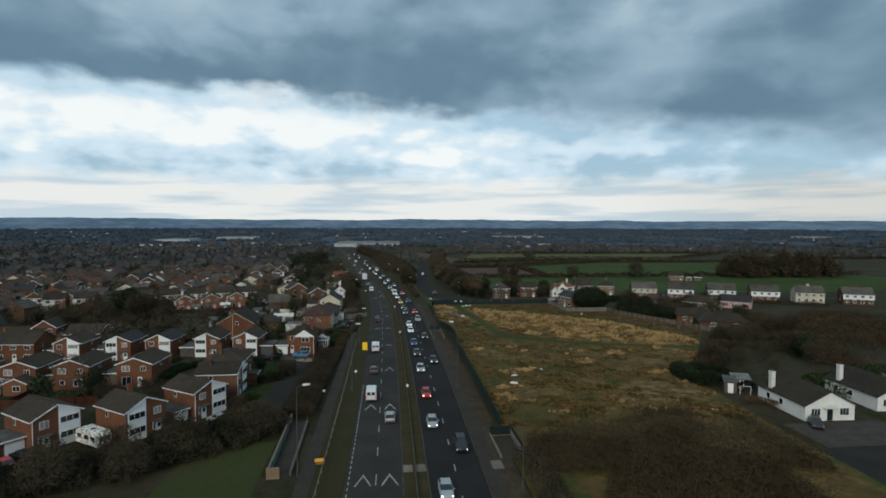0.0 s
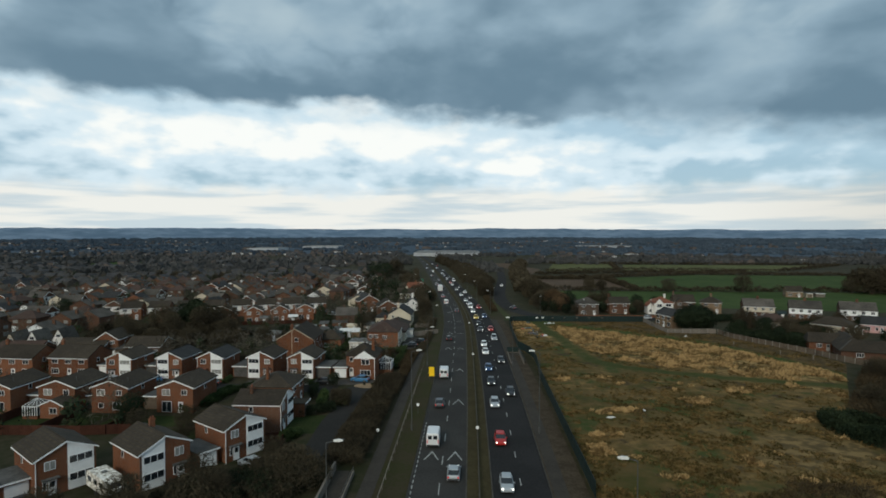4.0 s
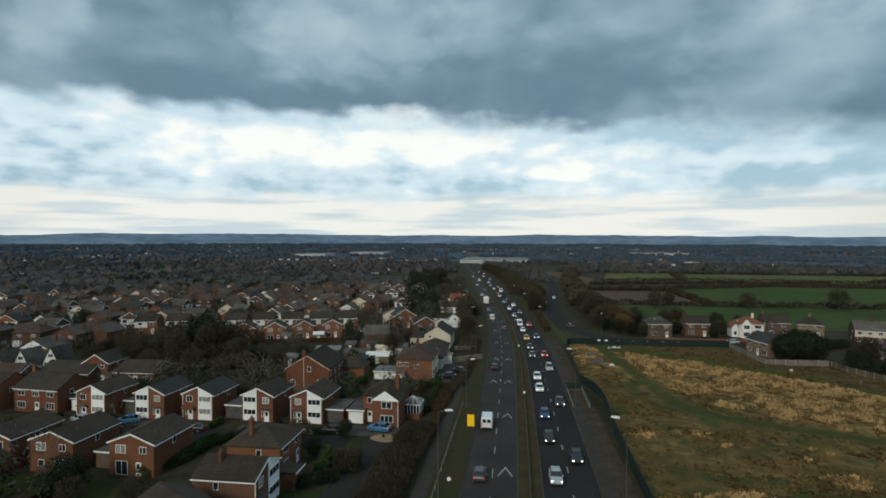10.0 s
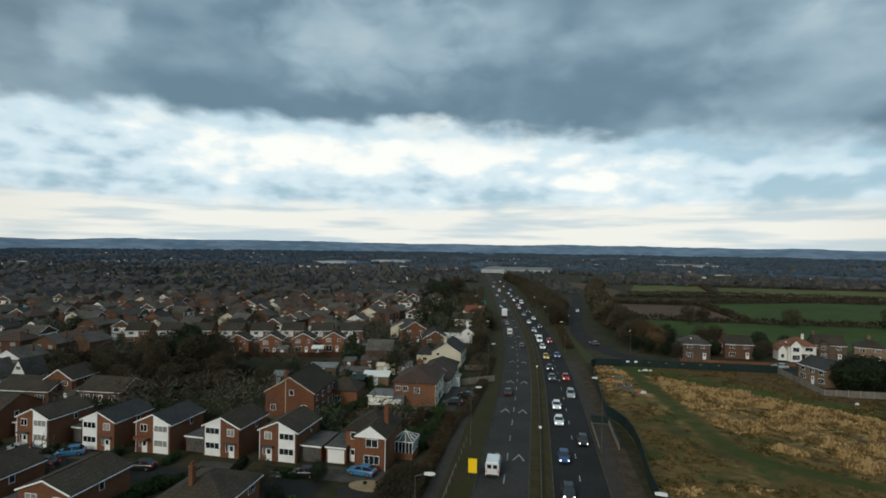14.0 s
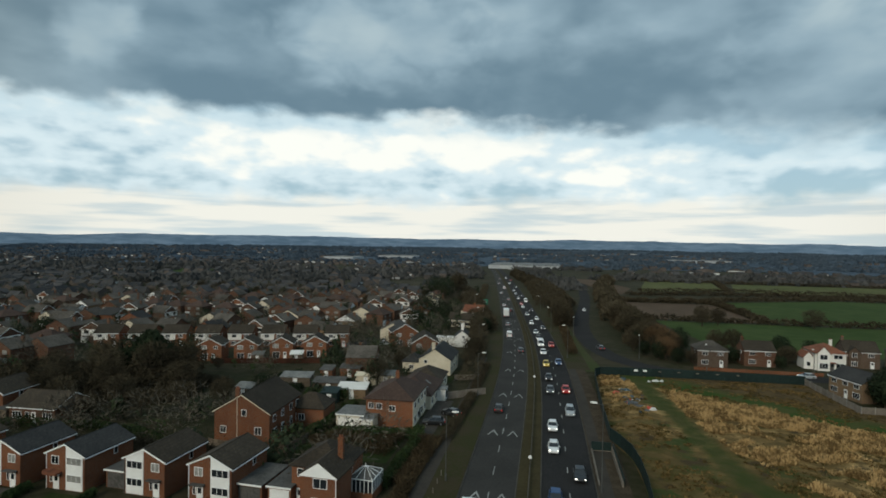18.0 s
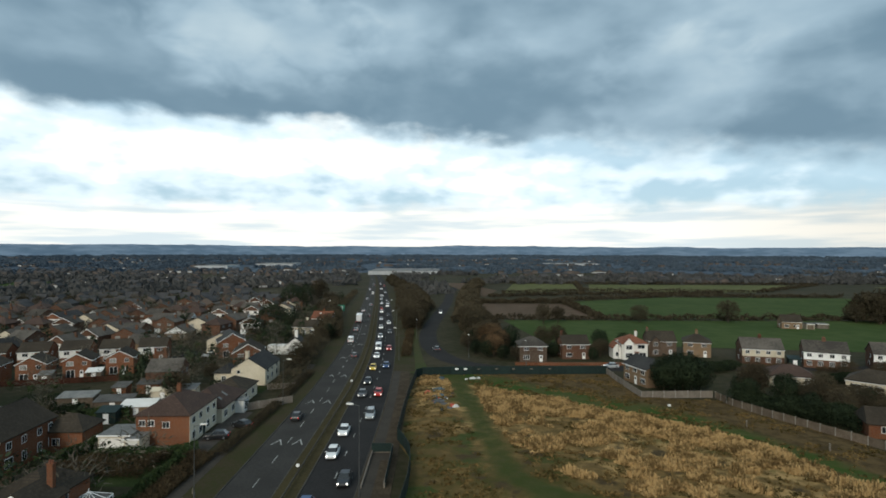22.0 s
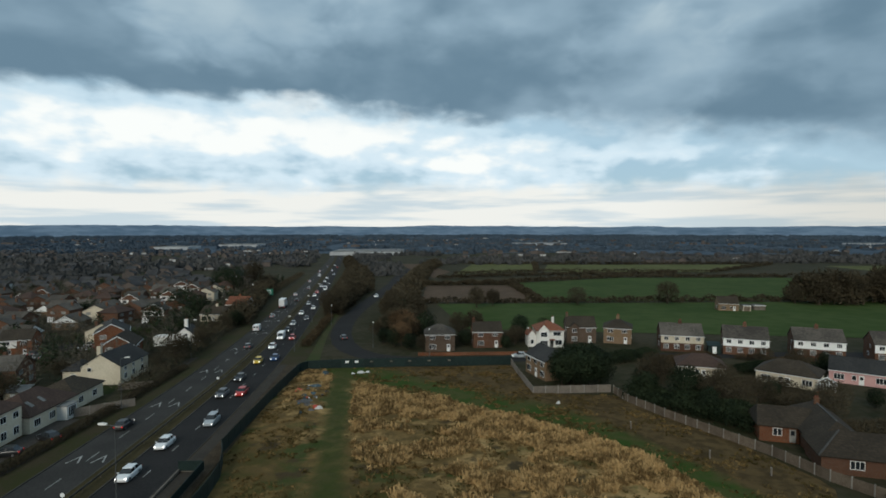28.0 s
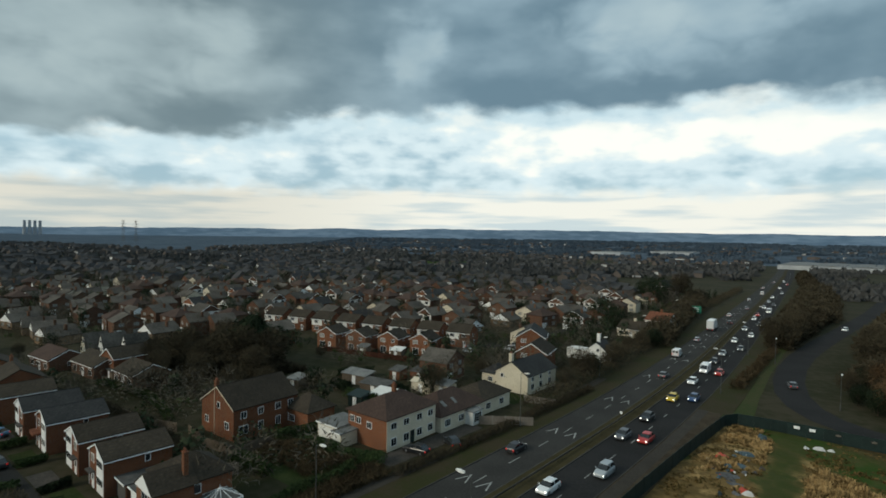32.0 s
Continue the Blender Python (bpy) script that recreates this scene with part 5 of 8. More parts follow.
# A-frame gables and other mid houses to the west
for px_, py_, mt in ((-127.4, 176.0, RENDER_W), (-122.6, 180.0, RENDER_W), (-131.4, 173.0, RENDER_C)):
    h = thing("house", "steep-roofed house with a white boarded gable" if mt is RENDER_W else "steep-roofed house with a cream boarded gable", "house", pose(px_, py_, gz(py_)), "steep-roofed houses")
    part("wall", gable_walls(4.4, 6, 1.6, 5.4), mt, h)
    part("roof", gable_roof(4.4, 6, 1.6, 5.4), ROOF_TOWN, h)
    window(h, 0, 3.0, 1.4, 0.9, ("y", 0, -1))
    window(h, -1.2, 0.6, 1.4, 1.1, ("y", 0, -1))
    door(h, 1.0, 0.9, ("y", 0, -1))

for px_, py_, rr, ww, rfm in ((-105.5, 165.0, 4, 12.0, ROOF), (-90.0, 168.0, 2, 9.5, ROOF), (-119, 160, 6, 11, ROOF_RUST)):
    h = side_house(px_, py_, rr, ww, 8.0, 2.9, 4.8, BRICK_DARK, rfm, rows=1, label="brown-roofed brick house behind the estate row", chim=None)
    part("bargeboard", Geo().prism([(-0.05, 0.0), (4.3, 1.9), (8.05, 0.0), (8.05, 0.16), (4.3, 2.08), (-0.05, 0.16)], 0, 0.05), WHITE, h).matrix_basis = Matrix(((0, -1, 0, ww / 2 + 0.3), (1, 0, 0, 0), (0, 0, 1, 2.75), (0, 0, 0, 1)))
# the row with white upper fronts, and brick houses before it
for k in range(8):
    side_house(-134.5 + 9.85 * k, 234.2 + 2.85 * k, 16, 7.6, 7.5, 4.6, 6.6, BRICK, ROOF, RENDER_W, label="brick house of a row with white upper front", group="row of white-fronted houses", chim=None, cols=2, share=0.55)
for xx, yy in ((-82.5, 227.5), (-74.0, 232.3), (-65.5, 236.8), (-92, 224.5)):
    rear_house(xx, yy, 16, 6.6, 7, 4.5, 6.3, label="small red brick house behind a timber fence")



# ---- the wider estate: copies of a few house kinds ----
random.seed(11)
taken = []


def clear(x, y, r):
    return all((x - a) ** 2 + (y - b) ** 2 > (r + c) ** 2 for a, b, c in taken)


for ob in list(scene.objects):
    if ob.type == "EMPTY" and ob.parent is None:
        taken.append((ob.location.x, ob.location.y, 6))
taken += [(-78, 195, 20), (-95, 190, 22), (-112, 200, 18), (-284, 478, 46), (-460, 700, 60), (-45, 198, 12), (-56, 203, 10), (-58, 256, 10), (-62, 215, 10)]
taken += [(-130 + 10 * k, 238 + 2.85 * k, 4) for k in range(8)]


def kinds():
    out = []
    specs = ((8.5, 7.5, 4.6, 6.8, BRICK_DARK, ROOF_TOWN, None, False), (8.0, 8.0, 4.6, 6.9, BRICK_DARK, ROOF_TOWN, RENDER_W, False), (8.6, 9, 2.6, 5.0, BRICK_BUFF, ROOF_TOWN, None, False),
             (8.2, 7.8, 4.7, 7.0, BRICK, ROOF_GREY, RENDER_W, False), (9, 8, 4.6, 6.9, BRICK_DARK, ROOF_RUST, None, True), (8.6, 7.6, 4.5, 6.7, RENDER_C, ROOF_TOWN, None, False))
    names = ("red brick house with brown roof in the estate", "brick house with white upper front in the estate", "buff brick bungalow with a white boarded gable", "brick house with white cladding and grey roof", "brick house with russet hipped roof", "cream rendered house with brown roof")
    for (w, d, e, rg, wl, rf, upc, hp), lab in zip(specs, names):
        h = thing("house", lab, "house", pose(0, 0, -80), "estate houses beyond")
        if hp:
            part("wall", Geo().box(-w / 2, w / 2, 0, d, -0.3, e), wl, h)
            part("roof", hip_roof(-w / 2, w / 2, 0, d, e, rg), rf, h)
        else:
            part("wall", gable_walls(w, d, e, rg), wl, h)
            part("roof", gable_roof(w, d, e, rg), rf, h)
            part("bargeboard", bargeboards(w, e, rg, 0, -0.17, h=0.12), WHITE if upc else BARK, h)
        if upc:
            part("front_panel", Geo().box(-w / 2 + 0.3, w / 2 - 0.3, -0.06, 0, e * 0.52, e - 0.1), upc, h)
        dd = -0.06 if upc else 0.0
        for s in (-1, 1):
            if e > 3:
                part("window", Geo().box(s * w * 0.25 - 0.8, s * w * 0.25 + 0.8, dd - 0.05, dd, e - 1.5, e - 0.4), GLASS if upc else CURTAIN, h)
            part("window", Geo().box(s * w * 0.25 - 0.9, s * w * 0.25 + 0.9, -0.05, 0, 0.8, 2.1), CURTAIN, h)
        if e < 3:
            part("gable_boarding", Geo().prism([(-w / 2, e - 0.1), (w / 2, e - 0.1), (0, rg - 0.05)], -0.12, 0.0), WHITE, h)
        else:
            part("garage_door", Geo().box(-w * 0.5 + 0.1, -w * 0.5 + 2.3, -0.09, -0.055, 0.05, 2.1), WHITE, h)
        part("chimney", Geo().box(w * 0.2, w * 0.2 + 0.8, d * 0.6, d * 0.6 + 0.6, rg - 1.4, rg + 0.5), BRICK_DARK, h)
        out.append(h)
    return out


KINDS = kinds()
places = []
for row in range(16):
    for col in range(40):
        y = 205 + row * 17.5 + 3 * math.sin(col * 0.7)
        x = -42 - col * 12.6 + random.uniform(-2, 2) - row * 2
        y += random.uniform(-2.0, 2.0)
        if x > cx(y) - 30 - 9 or math.hypot(x, y - 60) > 560 or (row % 3 == 2 and random.random() < 0.35):
            continue
        if clear(x, y, 4.5) and not (x > -64 and y < 300 and random.random() < 0.3):
            places.append((x, y, row))
for row in range(4):
    for col in range(22):
        x, y = -112 - col * 13 + random.uniform(-2, 2), 128 + row * 21 + random.uniform(-2, 2)
        if clear(x, y, 4.5) and not (x > -135 and y > 168):
            places.append((x, y, 20))
near_places = sorted(places, key=lambda q: math.hypot(q[0] + 20, q[1] - 90))[:250]
for x, y, row in near_places:
    k = random.choice((0, 0, 0, 1, 2, 2, 3, 4, 4, 5)) if y > 236 or x < -130 else random.choice((0, 1, 1, 3))
    copy_thing(KINDS[k], pose(x, y, gz(y), 0, 0, random.choice((0, 0, 0, 180, 90)) + random.uniform(-12, 12)))
for h in KINDS:
    for o in list(h.children_recursive):
        bpy.data.objects.remove(o)
    bpy.data.objects.remove(h)

# too far to tell apart: the rest of the town in one mesh a material
walls, roofs, whites = Geo(), Geo(), Geo()


def far_house(x, y, a, w, d, e, rg, white):
    ca, sa = math.cos(a), math.sin(a)

    def turn(g):
        return [(x + vx * ca - vy * sa, y + vx * sa + vy * ca, vz + gz(y)) for vx, vy, vz in g.v], g.f

    walls.add(*turn(gable_walls(w, d, e, rg)))
    roofs.add(*turn(gable_roof(w, d, e, rg)))
    if white:
        whites.add(*turn(Geo().box(-w / 2 + 0.2, w / 2 - 0.2, -0.1, 0, e * 0.4, e)))


near_set = set((round(a), round(b)) for a, b, _ in near_places)
for x, y, row in places:
    if (round(x), round(y)) not in near_set:
        far_house(x, y, random.uniform(-0.3, 0.3) + random.choice((0, 1.57)), 8, 8, random.choice((2.6, 4.6)), 6.6, random.random() < 0.5)
for k in range(650):
    y = 470 + 800 * random.random() ** 1.2
    x = cx(y) - 35 - random.random() * (600 + y * 0.6)
    if clear(x, y, 0) and noise.noise((x * 0.006, y * 0.006, 3)) > -0.22:
        far_house(x, y, random.choice((0, 1.57)) + random.uniform(-0.3, 0.3), 8, 8, random.choice((2.6, 4.6, 4.6)), 6.5, random.random() < 0.25)
for k in range(560):
    y = 120 + 420 * random.random()
    x = -330 - random.random() * 900
    if math.hypot(x, y - 60) > 560 and noise.noise((x * 0.006, y * 0.006, 3)) > -0.3:
        far_house(x, y, random.choice((0, 1.57)) + random.uniform(-0.3, 0.3), 8, 8, random.choice((2.6, 4.6, 4.6)), 6.5, random.random() < 0.25)
for k in range(900):
    y = 1000 + 1700 * random.random()
    x = random.uniform(-1, 0.3) * (500 + y * 0.8)
    if noise.noise((x * 0.004, y * 0.004, 13)) > -0.1:
        far_house(x, y, random.choice((0, 1.57)), random.choice((9, 9, 16, 26)), 9, random.choice((3, 5)), 6.5, random.random() < 0.25)
for k in range(700):
    y = 640 + 1500 * random.random()
    x = 120 + random.random() * (500 + y * 0.5)
    if noise.noise((x * 0.004, y * 0.004, 8)) > 0.15:
        far_house(x, y, random.choice((0, 1.57)) + random.uniform(-0.3, 0.3), 9, 9, random.choice((2.6, 4.6, 4.6)), 6.5, random.random() < 0.25)
single("far_house_walls", walls, FAR_BRICK_HAZY, "brick houses of the distant town, greyed for haze", "houses", kind="stuff")
single("far_house_roofs", roofs, FAR_ROOF_HAZY, "dark roofs of the distant town, tinted for haze", "houses", kind="stuff")
single("far_house_fronts", whites, PALE_FRONT_HAZY, "white house fronts of the distant town, dimmed for haze", "houses", kind="stuff")

# pale warehouses on the plain
SHED = surface("pale_cladding", (0.32, 0.34, 0.36), (0.42, 0.44, 0.45), 30, 0.6, 0, 6, 0.3, vary=0.1)
for x0, x1, y0, y1, hh in ((-95, 25, 1010, 1130, 6), (-60, -20, 985, 1005, 7), (-545, -470, 1380, 1460, 7), (-440, -345, 1490, 1570, 9), (335, 480, 1640, 1720, 6), (1230, 1320, 1500, 1560, 7)):
    w = thing("warehouse", "long pale clad warehouse on the plain", "warehouse", pose((x0 + x1) / 2, y0, gz(y0)), "warehouses")
    part("wall", Geo().box(-(x1 - x0) / 2, (x1 - x0) / 2, 0, y1 - y0, -2, hh), SHED, w)
    n = max(2, round((x1 - x0) / 35))
    for k in range(n):
        a = -(x1 - x0) / 2 + (x1 - x0) * k / n
        b = a + (x1 - x0) / n
        part("roof_bay", Geo().prism([(a, hh), (b, hh), ((a + b) / 2, hh + 0.9)], -0.3, y1 - y0), FELT_PALE, w)


# ---- vegetation ----
def twigs(g, c, r, n, size, rng, flat=0.85):
    """Thin crossing slivers in an uneven round crown."""
    for _ in range(n):
        while True:
            u = Vector((rng.uniform(-1, 1), rng.uniform(-1, 1), rng.uniform(-1, 1)))
            if 0.15 < u.length < 1 and noise.noise(u * 1.9 + Vector(c) * 0.37) > -0.25:
                break
        p = Vector((c[0] + u.x * r[0], c[1] + u.y * r[1], c[2] + u.z * r[2]))
        d = (u + Vector((rng.uniform(-1, 1), rng.uniform(-1, 1), rng.uniform(-0.4, 1)))).normalized() * size * rng.uniform(0.6, 1.4)
        s = d.orthogonal().normalized()
        s.rotate(Matrix.Rotation(rng.uniform(0, 6.28), 3, d))
        s *= size * 0.085
        g.add([tuple(p - s), tuple(p + s), tuple(p + d + s * 0.3)], [(0, 1, 2)])
    return g


def leaves(g, c, r, n, size, rng):
    for _ in range(n):
        while True:
            u = Vector((rng.uniform(-1, 1), rng.uniform(-1, 1), rng.uniform(-1, 1)))
            if 0.45 < u.length < 1 + 0.25 * noise.noise(u * 2.3 + Vector(c) * 0.31):
                break
        p = Vector((c[0] + u.x * r[0], c[1] + u.y * r[1], c[2] + u.z * r[2]))
        a = Vector((rng.uniform(-1, 1), rng.uniform(-1, 1), rng.uniform(-1, 1))).normalized() * size * rng.uniform(0.5, 1.2)
        b = a.cross(u.normalized() + Vector((0.01, 0.02, 0.03)))
        g.add([tuple(p - a), tuple(p - b * 0.7), tuple(p + a), tuple(p + b * 0.7)], [(0, 1, 2, 3)])
    return g


def tree_kind(kind, hgt, rad, seed):
    rng = random.Random(seed)
    label = {"bare": "bare winter tree with a dense brown twig crown", "rust": "tree with russet winter leaves", "green": "dark evergreen tree with a dense crown"}[kind]
    t = thing("tree", label, "tree", pose(0, 0, -90))
    g = Geo()
    fork = hgt * 0.28
    g.tube((0, 0, -0.3), (0.1, 0, fork), 0.028 * hgt, 0.02 * hgt, 7)
    tips = []
    for k in range(8):
        a = 6.283 * k / 8 + rng.uniform(-0.3, 0.3)
        q = (math.cos(a) * rad * rng.uniform(0.4, 0.7), math.sin(a) * rad * rng.uniform(0.4, 0.7), hgt * rng.uniform(0.5, 0.85))
        g.tube((0.1, 0, fork * rng.uniform(0.8, 1.0)), q, 0.013 * hgt, 0.004 * hgt, 5)
        tips.append(q)
    g.tube((0.1, 0, fork), (0, 0.1, hgt * 0.92), 0.016 * hgt, 0.003 * hgt, 5)
    part("trunk", g, BARK, t)
    crown = Geo()
    if kind == "green":
        leaves(crown, (0, 0, hgt * 0.55), (rad, rad, hgt * 0.47), 2600, 0.26, rng)
        part("crown", crown, LEAF, t)
    else:
        twigs(crown, (0, 0, hgt * 0.6), (rad, rad, hgt * 0.42), 1500, 0.10 * hgt, rng)
        for q in tips:
            twigs(crown, q, (rad * 0.4, rad * 0.4, hgt * 0.16), 110, 0.08 * hgt, rng)
        part("crown", crown, TWIG if kind == "bare" else TWIG_RUST, t)
    return t


TREES = [tree_kind("bare", 10, 3.8, 1), tree_kind("bare", 8, 3.6, 2), tree_kind("bare", 12, 4.5, 3), tree_kind("rust", 8, 3.6, 4), tree_kind("green", 8, 3.4, 5), tree_kind("green", 10, 4.4, 6), tree_kind("bare", 6, 3.0, 7)]
rng = random.Random(5)


def plant(k, x, y, s=1.0):
    m = pose(x, y, gz(y) - 0.05, 0, 0, rng.uniform(0, 360)) @ Matrix.Diagonal((s * rng.uniform(0.9, 1.15), s * rng.uniform(0.9, 1.15), s, 1))
    t = copy_thing(TREES[k], m)
    t.scale = m.to_scale()
    return t


# the copse behind the estate houses
for x, y, k, s in ((-77, 192, 1, 0.9), (-80, 198, 2, 0.85), (-85, 193, 2, 0.9), (-90, 186, 1, 0.9), (-84, 182, 6, 1.0), (-95, 192, 0, 0.9), (-101, 198, 2, 0.85), (-104, 186, 1, 0.9), (-110, 192, 0, 0.8), (-92, 202, 5, 1.0),
                   (-70, 182, 6, 0.9), (-63, 186, 1, 0.7), (-74, 176, 6, 0.9), (-82, 172, 6, 0.8), (-92, 176, 1, 0.8), (-98, 178, 0, 0.8), (-60, 196, 4, 0.6)):
    plant(k, x, y, s)
# woods between the main road and the side road, and beyond
for k in range(13):
    y = 302 + k * 6.0
    plant(rng.choice((0, 2, 2, 1)), 8.6 + rng.uniform(-2.5, 2.0), y + 24, rng.uniform(0.6, 0.8))
for k in range(16):
    y = 262 + k * 5.2
    x = float(np.interp(y, (262, 290, 400, 600), (36, 32, 34, 50))) + rng.uniform(-1, 6)
    plant(rng.choice((0, 2, 1, 3 if y < 300 else 2, 5 if y < 330 else 0)), x, y, rng.uniform(0.65, 0.95))
for x, y, k, s in ((40, 268, 3, 1.0), (38, 276, 3, 1.1), (44, 272, 4, 0.9), (46, 280, 5, 0.8), (57, 262, 4, 0.6), (56, 274, 0, 0.8), (72, 262, 1, 0.7), (74, 268, 4, 0.7), (68, 256, 4, 0.5), (61, 275, 2, 0.7), (77, 280, 4, 0.8), (84, 276, 5, 0.6)):
    plant(k, x, y, s)
# the tall dark evergreens at the field's corner
for x, y, s in ((73.9, 217.5, 0.95), (75.9, 216.4, 1.05), (77.9, 216.2, 1.1), (79.9, 216.2, 1.12), (81.8, 216.6, 1.02), (75.5, 219.5, 1.05), (79.6, 219.8, 1.12), (77.5, 219.6, 1.1)):
    plant(4, x, y, s)
for x, y, k, s in ((88, 207, 4, 0.7), (91, 210, 2, 0.7), (94, 204, 5, 0.7), (97, 208, 4, 0.8), (90, 214, 4, 0.6), (96, 198, 4, 0.6), (99, 202, 1, 0.8), (103, 205, 0, 0.7), (94, 195, 4, 0.55), (97, 191, 4, 0.5), (101, 197, 6, 0.9), (107, 200, 6, 0.9), (112, 204, 4, 0.5), (131, 223, 6, 1), (140, 226, 4, 0.6), (128, 231, 6, 0.8),
                   (112, 190, 6, 1.0), (118, 196, 6, 1.0), (122, 186, 1, 0.7), (128, 198, 4, 0.5)):
    plant(k, x, y, s)
# pasture trees and hedgerow trees
for x, y, k, s in ((161, 352, 1, 1.3), (118, 352, 6, 1.4), (78, 350, 0, 0.8), (70, 345, 2, 0.8), (230, 345, 1, 1.5), (238, 352, 1, 1.6), (246, 345, 2, 1.3), (254, 350, 1, 1.6), (263, 348, 2, 1.4), (272, 350, 1, 1.7), (281, 346, 2, 1.4), (290, 352, 1, 1.7), (222, 350, 6, 1.5)):
    plant(k, x, y, s)
# scrub east of the waste field near the start
for k in range(34):
    y = rng.uniform(96, 165)
    x = field_east(y) + rng.uniform(3, 30)
    if not (62 < x < 112 and y < 112):
        plant(rng.choice((6, 6, 1, 0, 4)), x, y, rng.uniform(0.45, 0.85))
# garden trees through the estate
n = 0
while n < 90:
    y = rng.uniform(160, 470)
    x = rng.uniform(-360, -32 + cx(y))
    if clear(x, y, 1) and all((x - a) ** 2 + (y - b) ** 2 > 42 for a, b, _ in near_places):
        plant(rng.choice((0, 1, 1, 6, 6, 6, 4, 3 if rng.random() < 0.3 else 6)), x, y, rng.uniform(0.5, 0.9))
        n += 1
for k in range(16):
    y = 236 + k * 8
    plant(rng.choice((0, 1, 6, 6, 4)), cx(y) - 16 + rng.uniform(-4, 0), y, rng.uniform(0.5, 0.8))
for x, y, k, s in ((-50, 300, 5, 0.9), (-42, 320, 5, 1.0), (-52, 330, 5, 1.2), (-60, 420, 5, 1.6), (-70, 430, 5, 1.5), (-55, 440, 2, 1.4)):
    plant(k, x, y, s)
for x, y, k, s in ((-60.4, 115.2, 4, 0.72), (-37.5, 137, 6, 0.7), (-33, 132, 4, 0.4), (-31, 141, 4, 0.4), (-58, 113, 6, 0.6), (-49, 113, 6, 0.7), (-47, 108, 6, 0.6), (-30, 100, 6, 0.7), (-37, 92, 6, 0.8), (-33, 88, 1, 0.6), (-42, 84, 6, 0.9), (-50, 82, 1, 0.6), (-47, 76, 6, 1.0), (-38, 78, 6, 0.9), (-56, 74, 1, 0.8), (-63, 76, 6, 0.9)):
    plant(k, x, y, s)
for x, y, k, s in ((40.5, 257, 4, 0.6), (36, 261.5, 4, 0.7), (32.6, 267, 4, 0.6), (44.5, 255.6, 6, 0.7), (49, 255.4, 4, 0.45), (33.5, 283, 5, 0.6), (30.5, 275, 6, 0.9), (-90, 199, 5, 1.25), (-95, 201, 5, 1.15), (-87, 204, 4, 1.2)):
    plant(k, x, y, s)
for t in TREES:
    for o in list(t.children_recursive):
        bpy.data.objects.remove(o)
    bpy.data.objects.remove(t)


def hedge(name, pts, half, hgt, mat, n, label, size=0.5, leafy=False, seed=3, fat=0.10):
    """Twigs or leaves filling a long uneven bank."""
    r = random.Random(seed)
    g = Geo()
    seg = [(Vector(pts[i]), Vector(pts[i + 1])) for i in range(len(pts) - 1)]
    wts = [(b - a).length for a, b in seg]
    for _ in range(n):
        a, b = r.choices(seg, wts)[0]
        p = a.lerp(b, r.random())
        d = (b - a).normalized()
        s = r.uniform(-1, 1)
        if half > 6 and noise.noise(((p.x + d.y * s * half) * 0.11, (p.y - d.x * s * half) * 0.11, seed + 0.5)) < -0.28 + 0.5 * abs(s) ** 3:
            continue
        top = hgt * (0.75 + 0.5 * noise.noise((p.x * 0.16, p.y * 0.16, seed))) * (1 - 0.35 * abs(s) ** 2)
        q = Vector((p.x + d.y * s * half, p.y - d.x * s * half, 0))
        if half > 6:
            ends = min((p - seg[0][0]).length, (p - seg[-1][1]).length) / (half * 0.7)
            if ends * half * 0.7 < 5 + 14 * noise.noise((q.x * 0.07, q.y * 0.07, seed + 3.0)):
                continue
            top *= (0.25 + 0.75 * min(1.0, ends)) * (1 - 0.6 * s ** 4)
        z = gz(q.y) + top * (r.random() ** 0.6)
        e = Vector((r.uniform(-1, 1), r.uniform(-1, 1), r.uniform(-0.3, 1.2))).normalized() * size * r.uniform(0.6, 1.5)
        o = e.orthogonal().normalized()
        o.rotate(Matrix.Rotation(r.uniform(0, 6.28), 3, e))
        o *= size * (0.42 if leafy else fat)
        c = Vector((q.x, q.y, z))
        g.add([tuple(c - o), tuple(c + o), tuple(c + e)], [(0, 1, 2)])
    return single(name, g, mat, label, "hedge", kind="stuff")


hedge("roadside_thicket", [(-20.0, 100), (-19.4, 130), (-18.6, 146)], 2.9, 3.0, TWIG, 36000, "dense brown leafless thicket between lane and verge", 0.5)
hedge("roadside_thicket", [(-17.0, 143), (-16.8, 158)], 1.0, 1.5, TWIG_BROWN, 4500, "low brown leafless thicket beside the footpath", 0.55, seed=13)
hedge("roadside_thicket", [(-18.4, 157), (-17.6, 176)], 2.4, 1.7, TWIG_BROWN, 9500, "brown leafless thicket between garden and verge", 0.5, seed=14)
hedge("roadside_thicket", [(-16.5, 214), (-18, 245), (-22, 290), (-30, 340), (-38, 420), (-50, 560)], 2.6, 4.2, TWIG, 12000, "brown leafless thicket beside the far carriageway", 0.9)
hedge("verge_hedge", [(-14.9, 176), (-14.2, 200), (-14.4, 238)], 1.0, 1.5, TWIG, 9000, "low leafless hedge along the verge", 0.55, seed=5)
for pts, high, n in (([(-24, 98), (-31, 90), (-38, 86)], 3.8, 23000), ([(-38, 86), (-44, 81.6), (-58, 76.5), (-75, 67)], 2.5, 34000)):
    hedge("bramble_bank", pts, 5.5, high, TWIG, n, "dark bramble and bush bank below the houses", 0.5)
    hedge("bramble_leaves", pts, 5.0, high - 0.2, LEAF, n // 3, "dark evergreen leaves in the bramble bank", 0.3, True, seed=16)
hedge("thicket", [(37, 46), (37, 90)], 20.0, 2.6, TWIG_BROWN, 78000, "brown leafless thicket at the end of the field", 0.6, seed=8)
hedge("bare_saplings", [(37, 52), (37, 94)], 20.0, 8.0, TWIG_BROWN, 30000, "tall thin leafless saplings above the thicket", 1.1, seed=8, fat=0.03)
